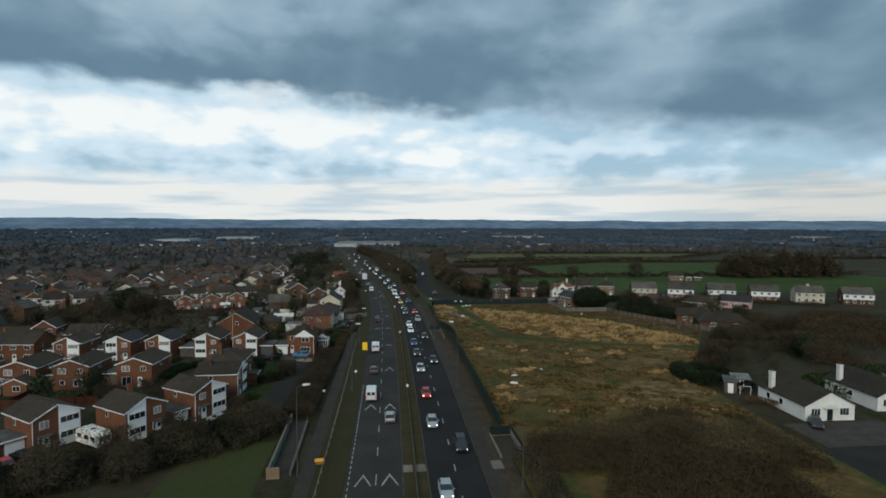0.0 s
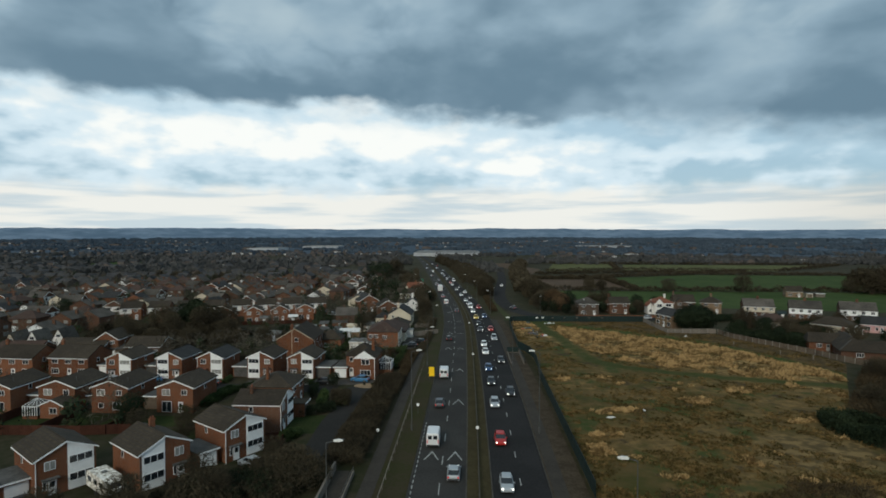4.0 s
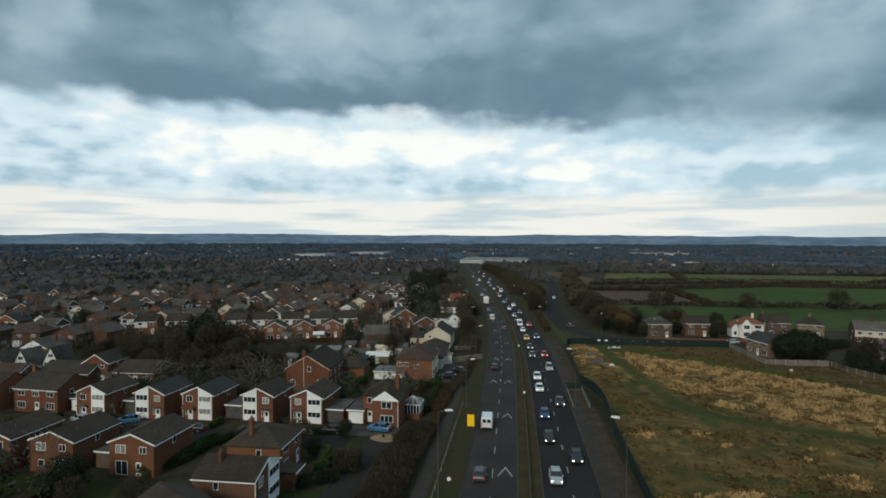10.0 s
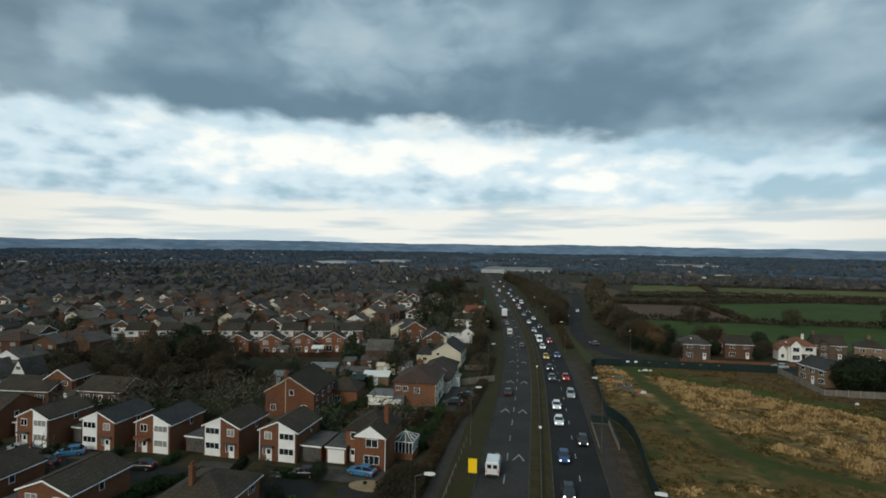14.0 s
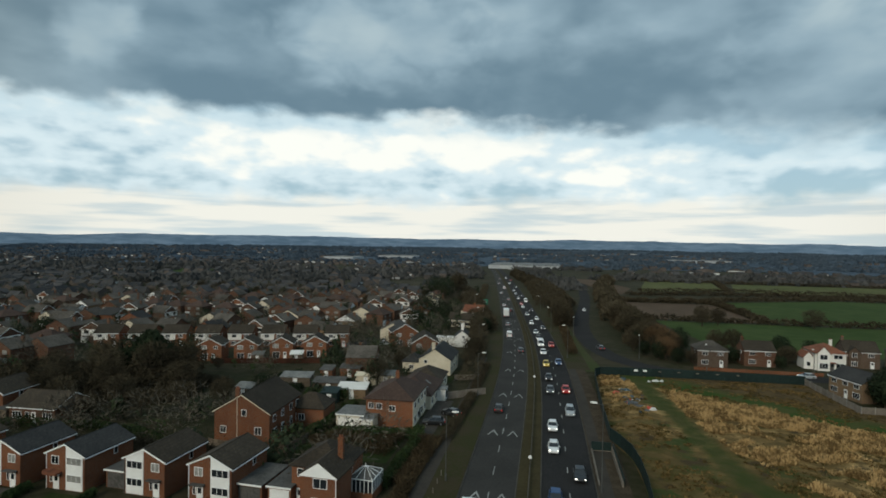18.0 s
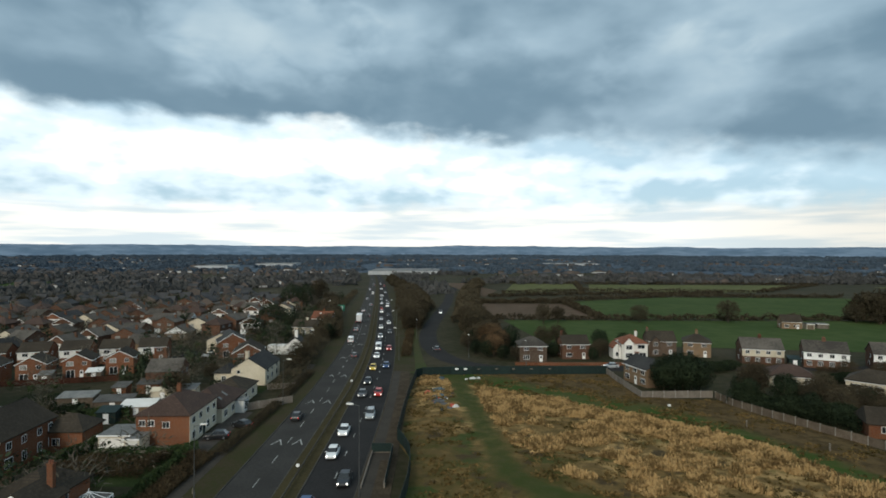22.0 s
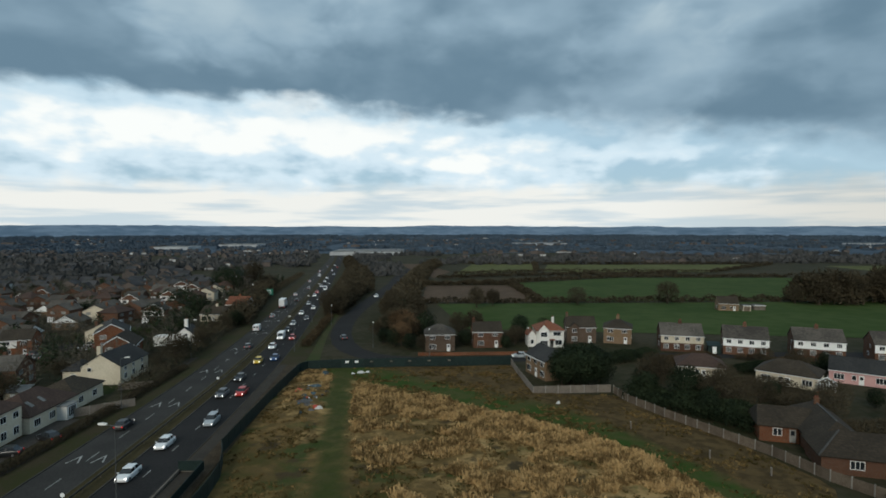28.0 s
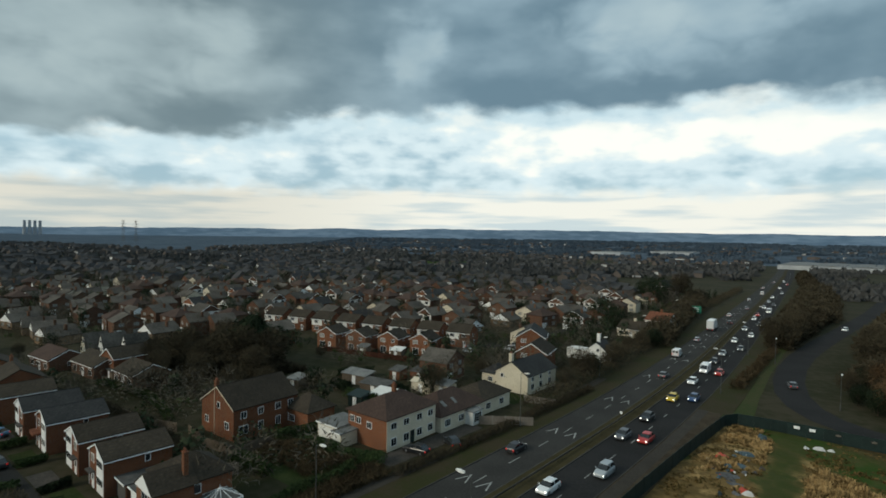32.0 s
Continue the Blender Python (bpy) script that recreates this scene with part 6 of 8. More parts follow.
hedge("thicket", [(16, 60), (15.5, 80)], 2.0, 3.0, TWIG, 3500, "brown leafless thicket beside the subway", 0.7, seed=18)
hedge("roadside_wood", [(-4, 560), (-18, 650), (-40, 800)], 7.0, 9.0, TWIG, 26000, "leafless wood between the main road and the side road", 1.8, seed=28, fat=0.22)
hedge("roadside_wood", [(34, 330), (38, 400), (44, 500), (52, 600), (70, 720)], 8.0, 9.0, TWIG, 24000, "leafless wood beyond the side road", 1.8, seed=38, fat=0.22)
hedge("scrubland", [(100, 122), (120, 146), (144, 172), (172, 188)], 17.0, 4.0, TWIG_BROWN, 36000, "leafless scrub and garden trees east of the field", 0.9, seed=48)
hedge("scrubland", [(78, 104), (120, 112), (170, 130)], 8.0, 3.5, LEAF_HEDGE, 16000, "evergreen scrub behind the bungalows", 0.5, True, seed=58)
hedge("scrub_bank", [(70, 124), (78, 134), (92, 152), (104, 164)], 3.2, 2.4, TWIG_BROWN, 9000, "leafless scrub along the field edge", 0.6, seed=9)
hedge("scrub_bank", [(65.5, 123), (68.5, 116), (68, 106)], 1.8, 2.8, LEAF, 5000, "dark evergreen scrub beside the bungalow garden", 0.35, True, seed=12)
hedge("scrub_bank", [(86, 209), (94, 199), (100, 188)], 4.2, 4.6, LEAF, 15000, "dark ivy and scrub over the garden fence", 0.35, True, seed=10)
for pts, hh, nn in (([(-53, 131), (-48, 140.5)], 1.6, 2600), ([(-31.5, 108.5), (-29.8, 112)], 1.8, 2200), ([(-30, 126), (-31, 133)], 2.2, 2400), ([(-39.5, 142.2), (-34.6, 142.6)], 1.3, 1800), ([(-20, 155), (-19, 172)], 2.6, 4200), ([(-38, 172), (-36, 190)], 2.8, 4200), ([(-60, 165), (-75, 168), (-95, 165)], 2.2, 4500)):
    hedge("garden_hedge", pts, 0.9, hh, LEAF_HEDGE, nn, "clipped dark green garden hedge", 0.28, True, seed=int(nn))
for pts in ([(46, 363), (185, 358), (330, 357)], [(103.5, 366), (106, 455), (109, 472)], [(48, 459), (104, 460)], [(109, 474), (200, 514), (330, 504)], [(75, 555), (152, 582), (300, 562), (435, 682)], [(153, 590), (180, 720)], [(104, 722), (190, 705), (435, 690)], [(445, 552), (565, 550)], [(60, 512), (110, 530), (260, 545)]):
    hedge("field_hedge", pts, 2.0, 3.6, TWIG, 4500, "dark leafless field hedge", 1.3, seed=int(pts[0][0]), fat=0.3)

hedge("far_copse", [(214, 348), (258, 352), (310, 350)], 11.0, 18.0, TWIG, 22000, "tall leafless copse beyond the pasture", 1.8, seed=102, fat=0.2)
hedge("copse", [(-122, 188), (-100, 193), (-72, 193)], 11.0, 6.5, TWIG, 42000, "dense leafless copse behind the houses", 1.1, seed=61, fat=0.12)
hedge("copse_evergreens", [(-98, 198), (-84, 201)], 5.0, 12.5, LEAF, 24000, "dark evergreen mass within the copse", 0.6, True, seed=62)
# shrubs and small trees of the gardens
def shrubs(name, mat, count, tris, label, seed, leafy, girth=(0.8, 2.6), tall=(1.2, 4.8)):
    q = random.Random(seed)
    g = Geo()
    n = 0
    while n < count:
        y = q.uniform(108, 480)
        x = q.uniform(-420, cx(y) - 24)
        if not clear(x, y, -1.5) or noise.noise((x * 0.03, y * 0.03, seed)) < -0.15 or any((x - a) ** 2 + (y - b - 3.5) ** 2 < 26 for a, b, _ in near_places):
            continue
        if y < 165 and (135 < y < 146 or x < -110 or (x > -60 and y < 141)):
            continue
        n += 1
        rad, hh = q.uniform(*girth), q.uniform(*tall)
        if leafy:
            leaves(g, (x, y, gz(y) + hh * 0.5), (rad, rad, hh * 0.5), tris, 0.34 if tall[1] < 6 else 0.5, q)
        else:
            twigs(g, (x, y, gz(y) + hh * 0.5), (rad * 1.2, rad * 1.2, hh * 0.55), tris, 0.75 if tall[1] < 6 else 1.1, q)
    single(name, g, mat, label, "shrubs", kind="stuff")


shrubs("garden_shrubs", TWIG, 4200, 46, "leafless shrubs and small trees of the gardens", 41, False)
shrubs("garden_evergreens", LEAF_TOWN, 1000, 44, "evergreen shrubs of the gardens", 42, True)
shrubs("garden_bushes", LEAF_HEDGE, 800, 44, "green hedges and bushes of the gardens", 43, True)
shrubs("garden_treetops", TWIG_TOWN_HAZY, 820, 190, "taller leafless trees of the gardens, paled for haze", 44, False, (2.0, 3.8), (4.5, 8.0))
shrubs("garden_conifers", LEAF_TOWN, 460, 150, "dark conifers of the gardens", 45, True, (1.3, 2.6), (4.0, 8.0))
# hedges and bushes between the front drives and behind the brick houses
for k, (xa, ya, xb, yb, hw, hh) in enumerate(((-44.3, 141.8, -44.6, 145.4, 0.6, 1.3), (-55.6, 141.8, -56.0, 145.6, 0.6, 1.5), (-65.2, 141.6, -65.6, 145.4, 0.6, 1.4), (-76.2, 141.4, -76.6, 144.4, 0.6, 1.3), (-87.0, 141.2, -87.2, 144.2, 0.6, 1.4), (-34.5, 141.9, -36.8, 142.3, 0.6, 1.2),
                                              (-49.5, 136.6, -39.5, 136.2, 0.9, 1.9), (-66.0, 136.2, -58.0, 136.4, 0.8, 1.7), (-80.0, 135.4, -70.5, 135.8, 0.9, 1.8), (-32.8, 121.0, -26.8, 124.4, 1.0, 2.0), (-36.0, 163.6, -28.0, 164.4, 1.1, 2.4))):
    hedge("front_hedge", [(xa, ya), (xb, yb)], hw, hh, LEAF_HEDGE if k % 3 else LEAF, 700 + int(200 * math.hypot(xb - xa, yb - ya)), "clipped dark green hedge between two gardens", 0.25, True, seed=80 + k)
hedge("tall_hedge", [(-54.6, 121.5), (-52.2, 128), (-51.6, 136.2)], 1.2, 2.3, LEAF_HEDGE, 6500, "tall clipped green hedge between two gardens", 0.3, True, seed=90)
hedge("lane_bush", [(-28.4, 128.2), (-24.8, 128.6)], 1.9, 3.2, TWIG, 5200, "rounded leafless bush in the turning of the lane", 0.5, seed=93)
hedge("lane_bush_leaves", [(-28.0, 128.2), (-25.2, 128.4)], 1.5, 2.4, LEAF_HEDGE, 1600, "dark leaves within the rounded bush", 0.3, True, seed=94)
hedge("garden_thicket", [(-74, 157.5), (-55, 158.5), (-38, 158.0)], 2.4, 3.0, TWIG, 12000, "leafless bushes behind the estate houses", 0.6, seed=95)
hedge("garden_thicket", [(-36, 168), (-30, 172), (-22, 171)], 4.2, 1.9, TWIG_BROWN, 9000, "overgrown leafless bushes in the garden", 0.5, seed=96)
hedge("garden_evergreen_bank", [(-35, 176), (-26, 175), (-19, 178)], 1.6, 2.2, LEAF_HEDGE, 3600, "dark evergreen bushes before the pale house", 0.3, True, seed=97)
hedge("roadside_scrub", [(10.2, 262), (9.6, 290), (8.8, 320)], 1.5, 2.4, TWIG_BROWN, 3500, "leafless scrub between the main road and the side road", 0.9, seed=97)
hedge("roadside_wood", [(9.0, 326), (10.5, 366), (12, 424)], 4.0, 7.5, TWIG, 20000, "leafless wood between the main road and the side road", 1.3, seed=98, fat=0.16)
hedge("roadside_wood", [(8, 400), (3, 488), (-8, 600)], 12.0, 9.0, TWIG, 22000, "leafless wood beside the side road", 1.4, seed=101, fat=0.18)
hedge("roadside_wood", [(37, 276), (38, 300), (39, 330), (39, 366)], 8.5, 8.5, TWIG, 26000, "leafless wood beyond the side road", 1.3, seed=99, fat=0.16)
hedge("roadside_wood", [(-22, 300), (-30, 345), (-40, 400), (-54, 470)], 5.5, 7.5, TWIG, 15000, "leafless trees beside the far carriageway", 1.3, seed=100, fat=0.16)

# tussocks of dry grass, in drifts
r = random.Random(21)
g = Geo()
n = 0
while n < 2700:
    y = r.uniform(96, 235)
    x = r.uniform(field_west(y) + 1.5, field_east(y) - 1)
    drift = 0.8 * noise.noise((x * 0.08, y * 0.13, 4.0)) + 0.9 * noise.noise((x * 0.19, y * 0.26, 1.0))
    u = y + 0.9 * (x - 20) - 230.5 + 4 * noise.noise((x * 0.12, y * 0.12, 6.0)) + 0.06 * max(0, x - 66) ** 2
    bend = max(0, 170 - y)
    way = 24.6 + 0.09 * (236 - y) + 0.075 * bend ** 2
    near_way = abs(x - way) / math.sqrt(1 + 0.0225 * bend ** 2)
    crest = 0.45 if -12 < u < 1 else 0.0
    in_drift = -44 < u < 2 and x > 29
    if drift + crest + r.uniform(-0.35, 0.35) < (0.27 if in_drift else 0.80) or u > 5 or near_way < 3.0:
        continue
    n += 1
    big_one = r.random() < 0.35 and in_drift
    s, wide = (r.uniform(0.7, 1.15), r.uniform(0.7, 1.25)) if big_one else (r.uniform(0.3, 0.7), r.uniform(0.4, 0.9))
    z = gz(y) + 0.1
    for _ in range(44 if big_one else 24):
        a = r.uniform(0, 6.283)
        q = wide * math.sqrt(r.random())
        dx_, dy_ = math.cos(a), math.sin(a)
        bx_, by_ = x + dx_ * q, y + dy_ * q
        tall = s * (1.1 - 0.75 * (q / wide) ** 2) * r.uniform(0.75, 1.15)
        lean = r.uniform(0.0, 0.35)
        b = r.uniform(0, 6.283)
        wx_, wy_ = 0.15 * math.cos(b), 0.15 * math.sin(b)
        g.add([(bx_ - wx_, by_ - wy_, z), (bx_ + wx_, by_ + wy_, z), (bx_ + dx_ * lean + wx_ * 0.5, by_ + dy_ * lean + wy_ * 0.5, z + tall), (bx_ + dx_ * lean - wx_ * 0.5, by_ + dy_ * lean - wy_ * 0.5, z + tall)], [(0, 1, 2, 3)])
single("dry_tussocks", g, STRAW, "drifts of dry straw-coloured grass tussocks", "grass", kind="stuff")

# low rough grass over the whole field
ROUGH = surface("rough_field_grass", (0.056, 0.044, 0.016), (0.172, 0.114, 0.046), 5, 0.95, 0, 0.9, 0.05, vary=0, lo=0.42, hi=0.60)
r = random.Random(22)
g = Geo()
n = 0
while n < 6500:
    y = 92 + 143 * r.random() ** 1.25
    x = r.uniform(field_west(y) + 0.8, field_east(y) - 0.6)
    bend = max(0, 170 - y)
    way = 24.6 + 0.09 * (236 - y) + 0.075 * bend ** 2
    if abs(x - way) / math.sqrt(1 + 0.0225 * bend ** 2) < 2.6 or noise.noise((x * 0.11, y * 0.15, 8.0)) + 0.7 * noise.noise((x * 0.35, y * 0.35, 2.0)) + r.uniform(-0.3, 0.3) < 0.02:
        continue
    n += 1
    z, wide = gz(y) + 0.08, r.uniform(0.3, 0.8)
    for _ in range(9):
        a, q, b = r.uniform(0, 6.283), wide * math.sqrt(r.random()), r.uniform(0, 6.283)
        bx_, by_, e = x + math.cos(a) * q, y + math.sin(a) * q, r.uniform(0.10, 0.22)
        g.add([(bx_ - e * math.cos(b), by_ - e * math.sin(b), z), (bx_ + e * math.cos(b), by_ + e * math.sin(b), z), (bx_ + r.uniform(-0.4, 0.4), by_ + r.uniform(-0.4, 0.4), z + r.uniform(0.15, 0.4))], [(0, 1, 2)])
single("rough_grass", g, ROUGH, "low rough brown grass over the waste field", "grass", kind="stuff")

# woodland and hedges of the plain
r = random.Random(31)
g_near, g_far = Geo(), Geo()


def clump(x, y, w, hgt):
    # nearer clumps get the grey haze tint, farther ones the blue
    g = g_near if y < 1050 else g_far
    z0 = gz(y) + hills(x, y)
    for _ in range(20):
        a, q = r.uniform(0, 6.283), math.sqrt(r.random())
        px, py, pz = x + math.cos(a) * w * q, y + math.sin(a) * w * q, z0 + hgt * r.uniform(0.0, 1.0) * (1 - 0.55 * q * q)
        b, e = r.uniform(0, 6.283), w * r.uniform(0.3, 0.6)
        g.add([(px - e * math.cos(b), py - e * math.sin(b), pz - e * 0.4), (px + e * math.cos(b), py + e * math.sin(b), pz - e * 0.4), (px + r.uniform(-0.5, 0.5) * e, py + r.uniform(-0.5, 0.5) * e, pz + e * 0.9)], [(0, 1, 2)])


for k in range(2600):
    y, x = r.uniform(110, 520), -r.uniform(430, 1500)
    clump(x, y, r.uniform(2.0, 4.5), r.uniform(3.5, 7))
n = 0
while n < 14000:
    y = 480 + 3500 * r.random() ** 1.5
    x = r.uniform(-1, 1) * (350 + y * 0.95)
    if abs(x - cx(min(y, 1200))) < 26 and y < 1250:
        continue
    if x > 30 and y < 700 and x < 540:
        continue
    if noise.noise((x * 0.005, y * 0.0035, 7.0)) + 0.4 * noise.noise((x * 0.02, y * 0.012, 1.0)) < -0.02:
        continue
    if math.hypot(x, y) > 4100:
        continue
    s = 1 + y / 1500
    clump(x, y, r.uniform(2.0, 4.5) * s, r.uniform(3.5, 7.5))
    n += 1
single("far_woods", g_far, FAR_WOOD_HAZY, "leafless woods and hedges of the plain, coloured haze blue", "woodland", kind="stuff")
single("town_trees", g_near, NEAR_WOOD_HAZY, "leafless trees among the far houses, greyed for haze", "woodland", kind="stuff")

for k, (pts, hw, hh, mt, nn, lab) in enumerate((
    ([(100, 207), (110, 214), (117, 206), (112, 196)], 4.0, 3.4, TWIG, 12000, "overgrown leafless garden bushes behind the fence"), ([(98, 222), (104, 232), (118, 236)], 3.0, 3.6, TWIG_BROWN, 9000, "brown leafless garden bushes"),
    ([(118, 226), (132, 229), (150, 220)], 2.4, 2.6, LEAF, 8000, "dark evergreen hedge between the gardens"), ([(126, 240), (140, 234), (160, 226), (182, 216)], 1.6, 2.2, TWIG_BROWN, 7000, "leafless front garden hedge"),
    ([(110, 186), (122, 182), (134, 190)], 4.0, 3.0, TWIG, 9000, "leafless garden bushes round the bungalow"), ([(86, 236), (98, 240), (106, 246)], 2.6, 3.0, LEAF, 7000, "dark garden evergreens behind the tall trees"),
    ([(44, 262), (60, 266), (78, 270)], 3.5, 4.5, TWIG, 9000, "leafless garden trees behind the side road houses"))):
    hedge("garden_scrub", pts, hw, hh, mt, nn, lab, 0.6 if mt is not LEAF else 0.32, mt is LEAF, seed=140 + k)
# greenery among the sheds and along the lane
for k, (xa, ya, xb, yb, hw, hh, mt) in enumerate(((-50, 197, -40, 196, 1.2, 2.4, LEAF_HEDGE), (-58, 200, -52, 199, 1.2, 2.6, LEAF), (-38, 190, -34, 186, 1.4, 2.2, LEAF_HEDGE), (-48, 208, -38, 206, 1.0, 2.0, LEAF), (-34, 203, -31, 213, 1.0, 2.0, LEAF_HEDGE), (-64, 206, -58, 212, 1.4, 3.0, LEAF))):
    hedge("garden_hedge", [(xa, ya), (xb, yb)], hw, hh, mt, 2200, "dark green hedge beside the sheds", 0.3, True, seed=120 + k)



# ---- vehicles ----
TYRE = plain("tyre_rubber", (0.012, 0.012, 0.013), 0.85)
RIM = plain("alloy_rim", (0.35, 0.36, 0.37), 0.35, 0.8)
LAMP_ON = plain("lit_headlamp", (1.0, 0.97, 0.88), 0.2, emit=2.2)
TAIL = plain("tail_lamp", (0.55, 0.02, 0.015), 0.3, emit=0.35)
PLASTIC = plain("black_plastic", (0.02, 0.02, 0.021), 0.6)
PAINTS = {n: plain(f"car_paint_{n}", c, 0.28, 0.1, 0.6) for n, c in {
    "silver": (0.36, 0.39, 0.41), "white": (0.74, 0.75, 0.75), "black": (0.016, 0.017, 0.019), "grey": (0.085, 0.09, 0.098), "red": (0.42, 0.022, 0.016),
    "blue": (0.022, 0.065, 0.17), "light_blue": (0.05, 0.18, 0.34), "yellow": (0.58, 0.40, 0.03), "green": (0.02, 0.07, 0.06), "cream": (0.52, 0.50, 0.42), "orange": (0.62, 0.30, 0.04)}.items()}


def wheels(parent, xs, ys, r=0.32, w=0.2):
    for sx in (-1, 1):
        for yy in ys:
            t = part("wheel", Geo().tube((sx * (xs - w), yy, r), (sx * xs, yy, r), r, r, 12), TYRE, parent)
            part("rim", Geo().tube((sx * (xs - 0.02), yy, r), (sx * (xs + 0.015), yy, r), r * 0.62, r * 0.55, 8), RIM, t)


def ring(hw, y, zl, zt, tuck=0.9, sh=0.14):
    return [(-hw, y, zl), (hw, y, zl), (hw * 1.02, y, (zl + zt) / 2), (hw, y, zt - sh), (hw * tuck, y, zt), (-hw * tuck, y, zt), (-hw, y, zt - sh), (-hw * 1.02, y, (zl + zt) / 2)]


def car(paint, label, lights=True, tall=0.0, estate=False):
    """A car at the origin, its front towards +y."""
    c = thing("car", label, "car", pose(0, 0, -95), "traffic")
    rows = [(0.68, -2.08, 0.32, 0.74), (0.82, -2.0, 0.24, 0.90), (0.86, -1.4, 0.22, 0.95), (0.87, 0.0, 0.20, 0.94), (0.87, 1.0, 0.20, 0.92), (0.84, 1.75, 0.22, 0.80), (0.74, 2.05, 0.28, 0.66), (0.62, 2.12, 0.34, 0.55)]
    part("body", Geo().loft([ring(a, b, d, e + tall * (0.5 if k < 5 else 0.25)) for k, (a, b, d, e) in enumerate(rows)]), PAINTS[paint], c, smooth=False)
    top = 1.42 + tall
    back = -1.95 if estate else -1.8
    g = Geo().loft([[(-0.78, back, 0.86 + tall / 2), (0.78, back, 0.86 + tall / 2), (0.78, 1.05, 0.86 + tall / 2), (-0.78, 1.05, 0.86 + tall / 2)],
                    [(-0.62, back + (0.25 if estate else 0.55), top), (0.62, back + (0.25 if estate else 0.55), top), (0.62, 0.25, top), (-0.62, 0.25, top)]])
    part("glasshouse", g, GLASS, c)
    y0, y1 = back + (0.22 if estate else 0.5), 0.32
    part("roof_panel", Geo().loft([[(-0.645, y0, top - 0.04), (0.645, y0, top - 0.04), (0.645, y1, top - 0.04), (-0.645, y1, top - 0.04)], [(-0.58, y0 + 0.08, top + 0.04), (0.58, y0 + 0.08, top + 0.04), (0.58, y1 - 0.1, top + 0.04), (-0.58, y1 - 0.1, top + 0.04)]]), PAINTS[paint], c)
    for s in (-1, 1):
        part("pillar", Geo().loft([[(s * 0.79 - 0.03, -0.42, 0.9 + tall / 2), (s * 0.79 + 0.03, -0.42, 0.9 + tall / 2), (s * 0.79 + 0.03, -0.30, 0.9 + tall / 2), (s * 0.79 - 0.03, -0.30, 0.9 + tall / 2)], [(s * 0.63 - 0.03, -0.42, top), (s * 0.63 + 0.03, -0.42, top), (s * 0.63 + 0.03, -0.30, top), (s * 0.63 - 0.03, -0.30, top)]]), PAINTS[paint], c)
        part("headlight", Geo().loft([[(s * 0.62 - 0.14, 1.98, 0.56), (s * 0.62 + 0.14, 1.94, 0.56), (s * 0.62 + 0.14, 1.88, 0.72), (s * 0.62 - 0.14, 1.92, 0.72)], [(s * 0.62 - 0.12, 2.14, 0.57), (s * 0.62 + 0.12, 2.06, 0.57), (s * 0.62 + 0.12, 2.0, 0.70), (s * 0.62 - 0.12, 2.08, 0.70)]]), LAMP_ON if lights else RIM, c)
        part("tail_light", Geo().box(s * 0.66 - 0.12, s * 0.66 + 0.12, -2.10, -2.0, 0.62, 0.82), TAIL, c)
        part("mirror", Geo().box(s * 0.94 - 0.1, s * 0.94 + 0.1, 0.72, 0.84, 0.92 + tall / 2, 1.04 + tall / 2), PAINTS[paint], c)
    part("bumper", Geo().box(-0.72, 0.72, -2.13, -2.02, 0.34, 0.52), PLASTIC, c)
    wheels(c, 0.88, (-1.3, 1.3))
    return c


def van(paint, label):
    c = thing("van", label, "van", pose(0, 0, -95), "traffic")
    rows = [(0.92, -2.5, 0.35, 2.2), (0.97, -2.45, 0.32, 2.3), (0.98, 0.9, 0.30, 2.32), (0.94, 1.35, 0.30, 2.1), (0.94, 1.95, 0.32, 1.2), (0.9, 2.5, 0.36, 0.98), (0.8, 2.58, 0.42, 0.7)]
    part("body", Geo().loft([ring(a, b, d, e, 0.86, 0.2) for a, b, d, e in rows]), PAINTS[paint], c)
    part("windscreen", Geo().add([(-0.8, 2.0, 1.24), (0.8, 2.0, 1.24), (0.74, 1.42, 2.05), (-0.74, 1.42, 2.05), (-0.8, 1.9, 1.2), (0.8, 1.9, 1.2), (0.74, 1.3, 2.0), (-0.74, 1.3, 2.0)], [(0, 1, 2, 3), (7, 6, 5, 4), (0, 4, 5, 1), (1, 5, 6, 2), (2, 6, 7, 3), (3, 7, 4, 0)]), GLASS, c)
    for s in (-1, 1):
        part("rear_window", Geo().box(s * 0.42 - 0.3, s * 0.42 + 0.3, -2.52, -2.49, 1.4, 1.95), GLASS, c)
        part("side_window", Geo().box(*sorted((s * 0.95, s * 0.995)), 0.7, 1.5, 1.25, 1.8), GLASS, c)
        part("headlight", Geo().box(s * 0.68 - 0.14, s * 0.68 + 0.14, 2.48, 2.6, 0.72, 0.92), LAMP_ON, c)
        part("tail_light", Geo().box(s * 0.84 - 0.06, s * 0.84 + 0.06, -2.53, -2.48, 0.8, 1.3), TAIL, c)
    part("bumper", Geo().box(-0.9, 0.9, -2.6, -2.48, 0.35, 0.55), PLASTIC, c)
    wheels(c, 0.98, (-1.6, 1.6), 0.35)
    return c


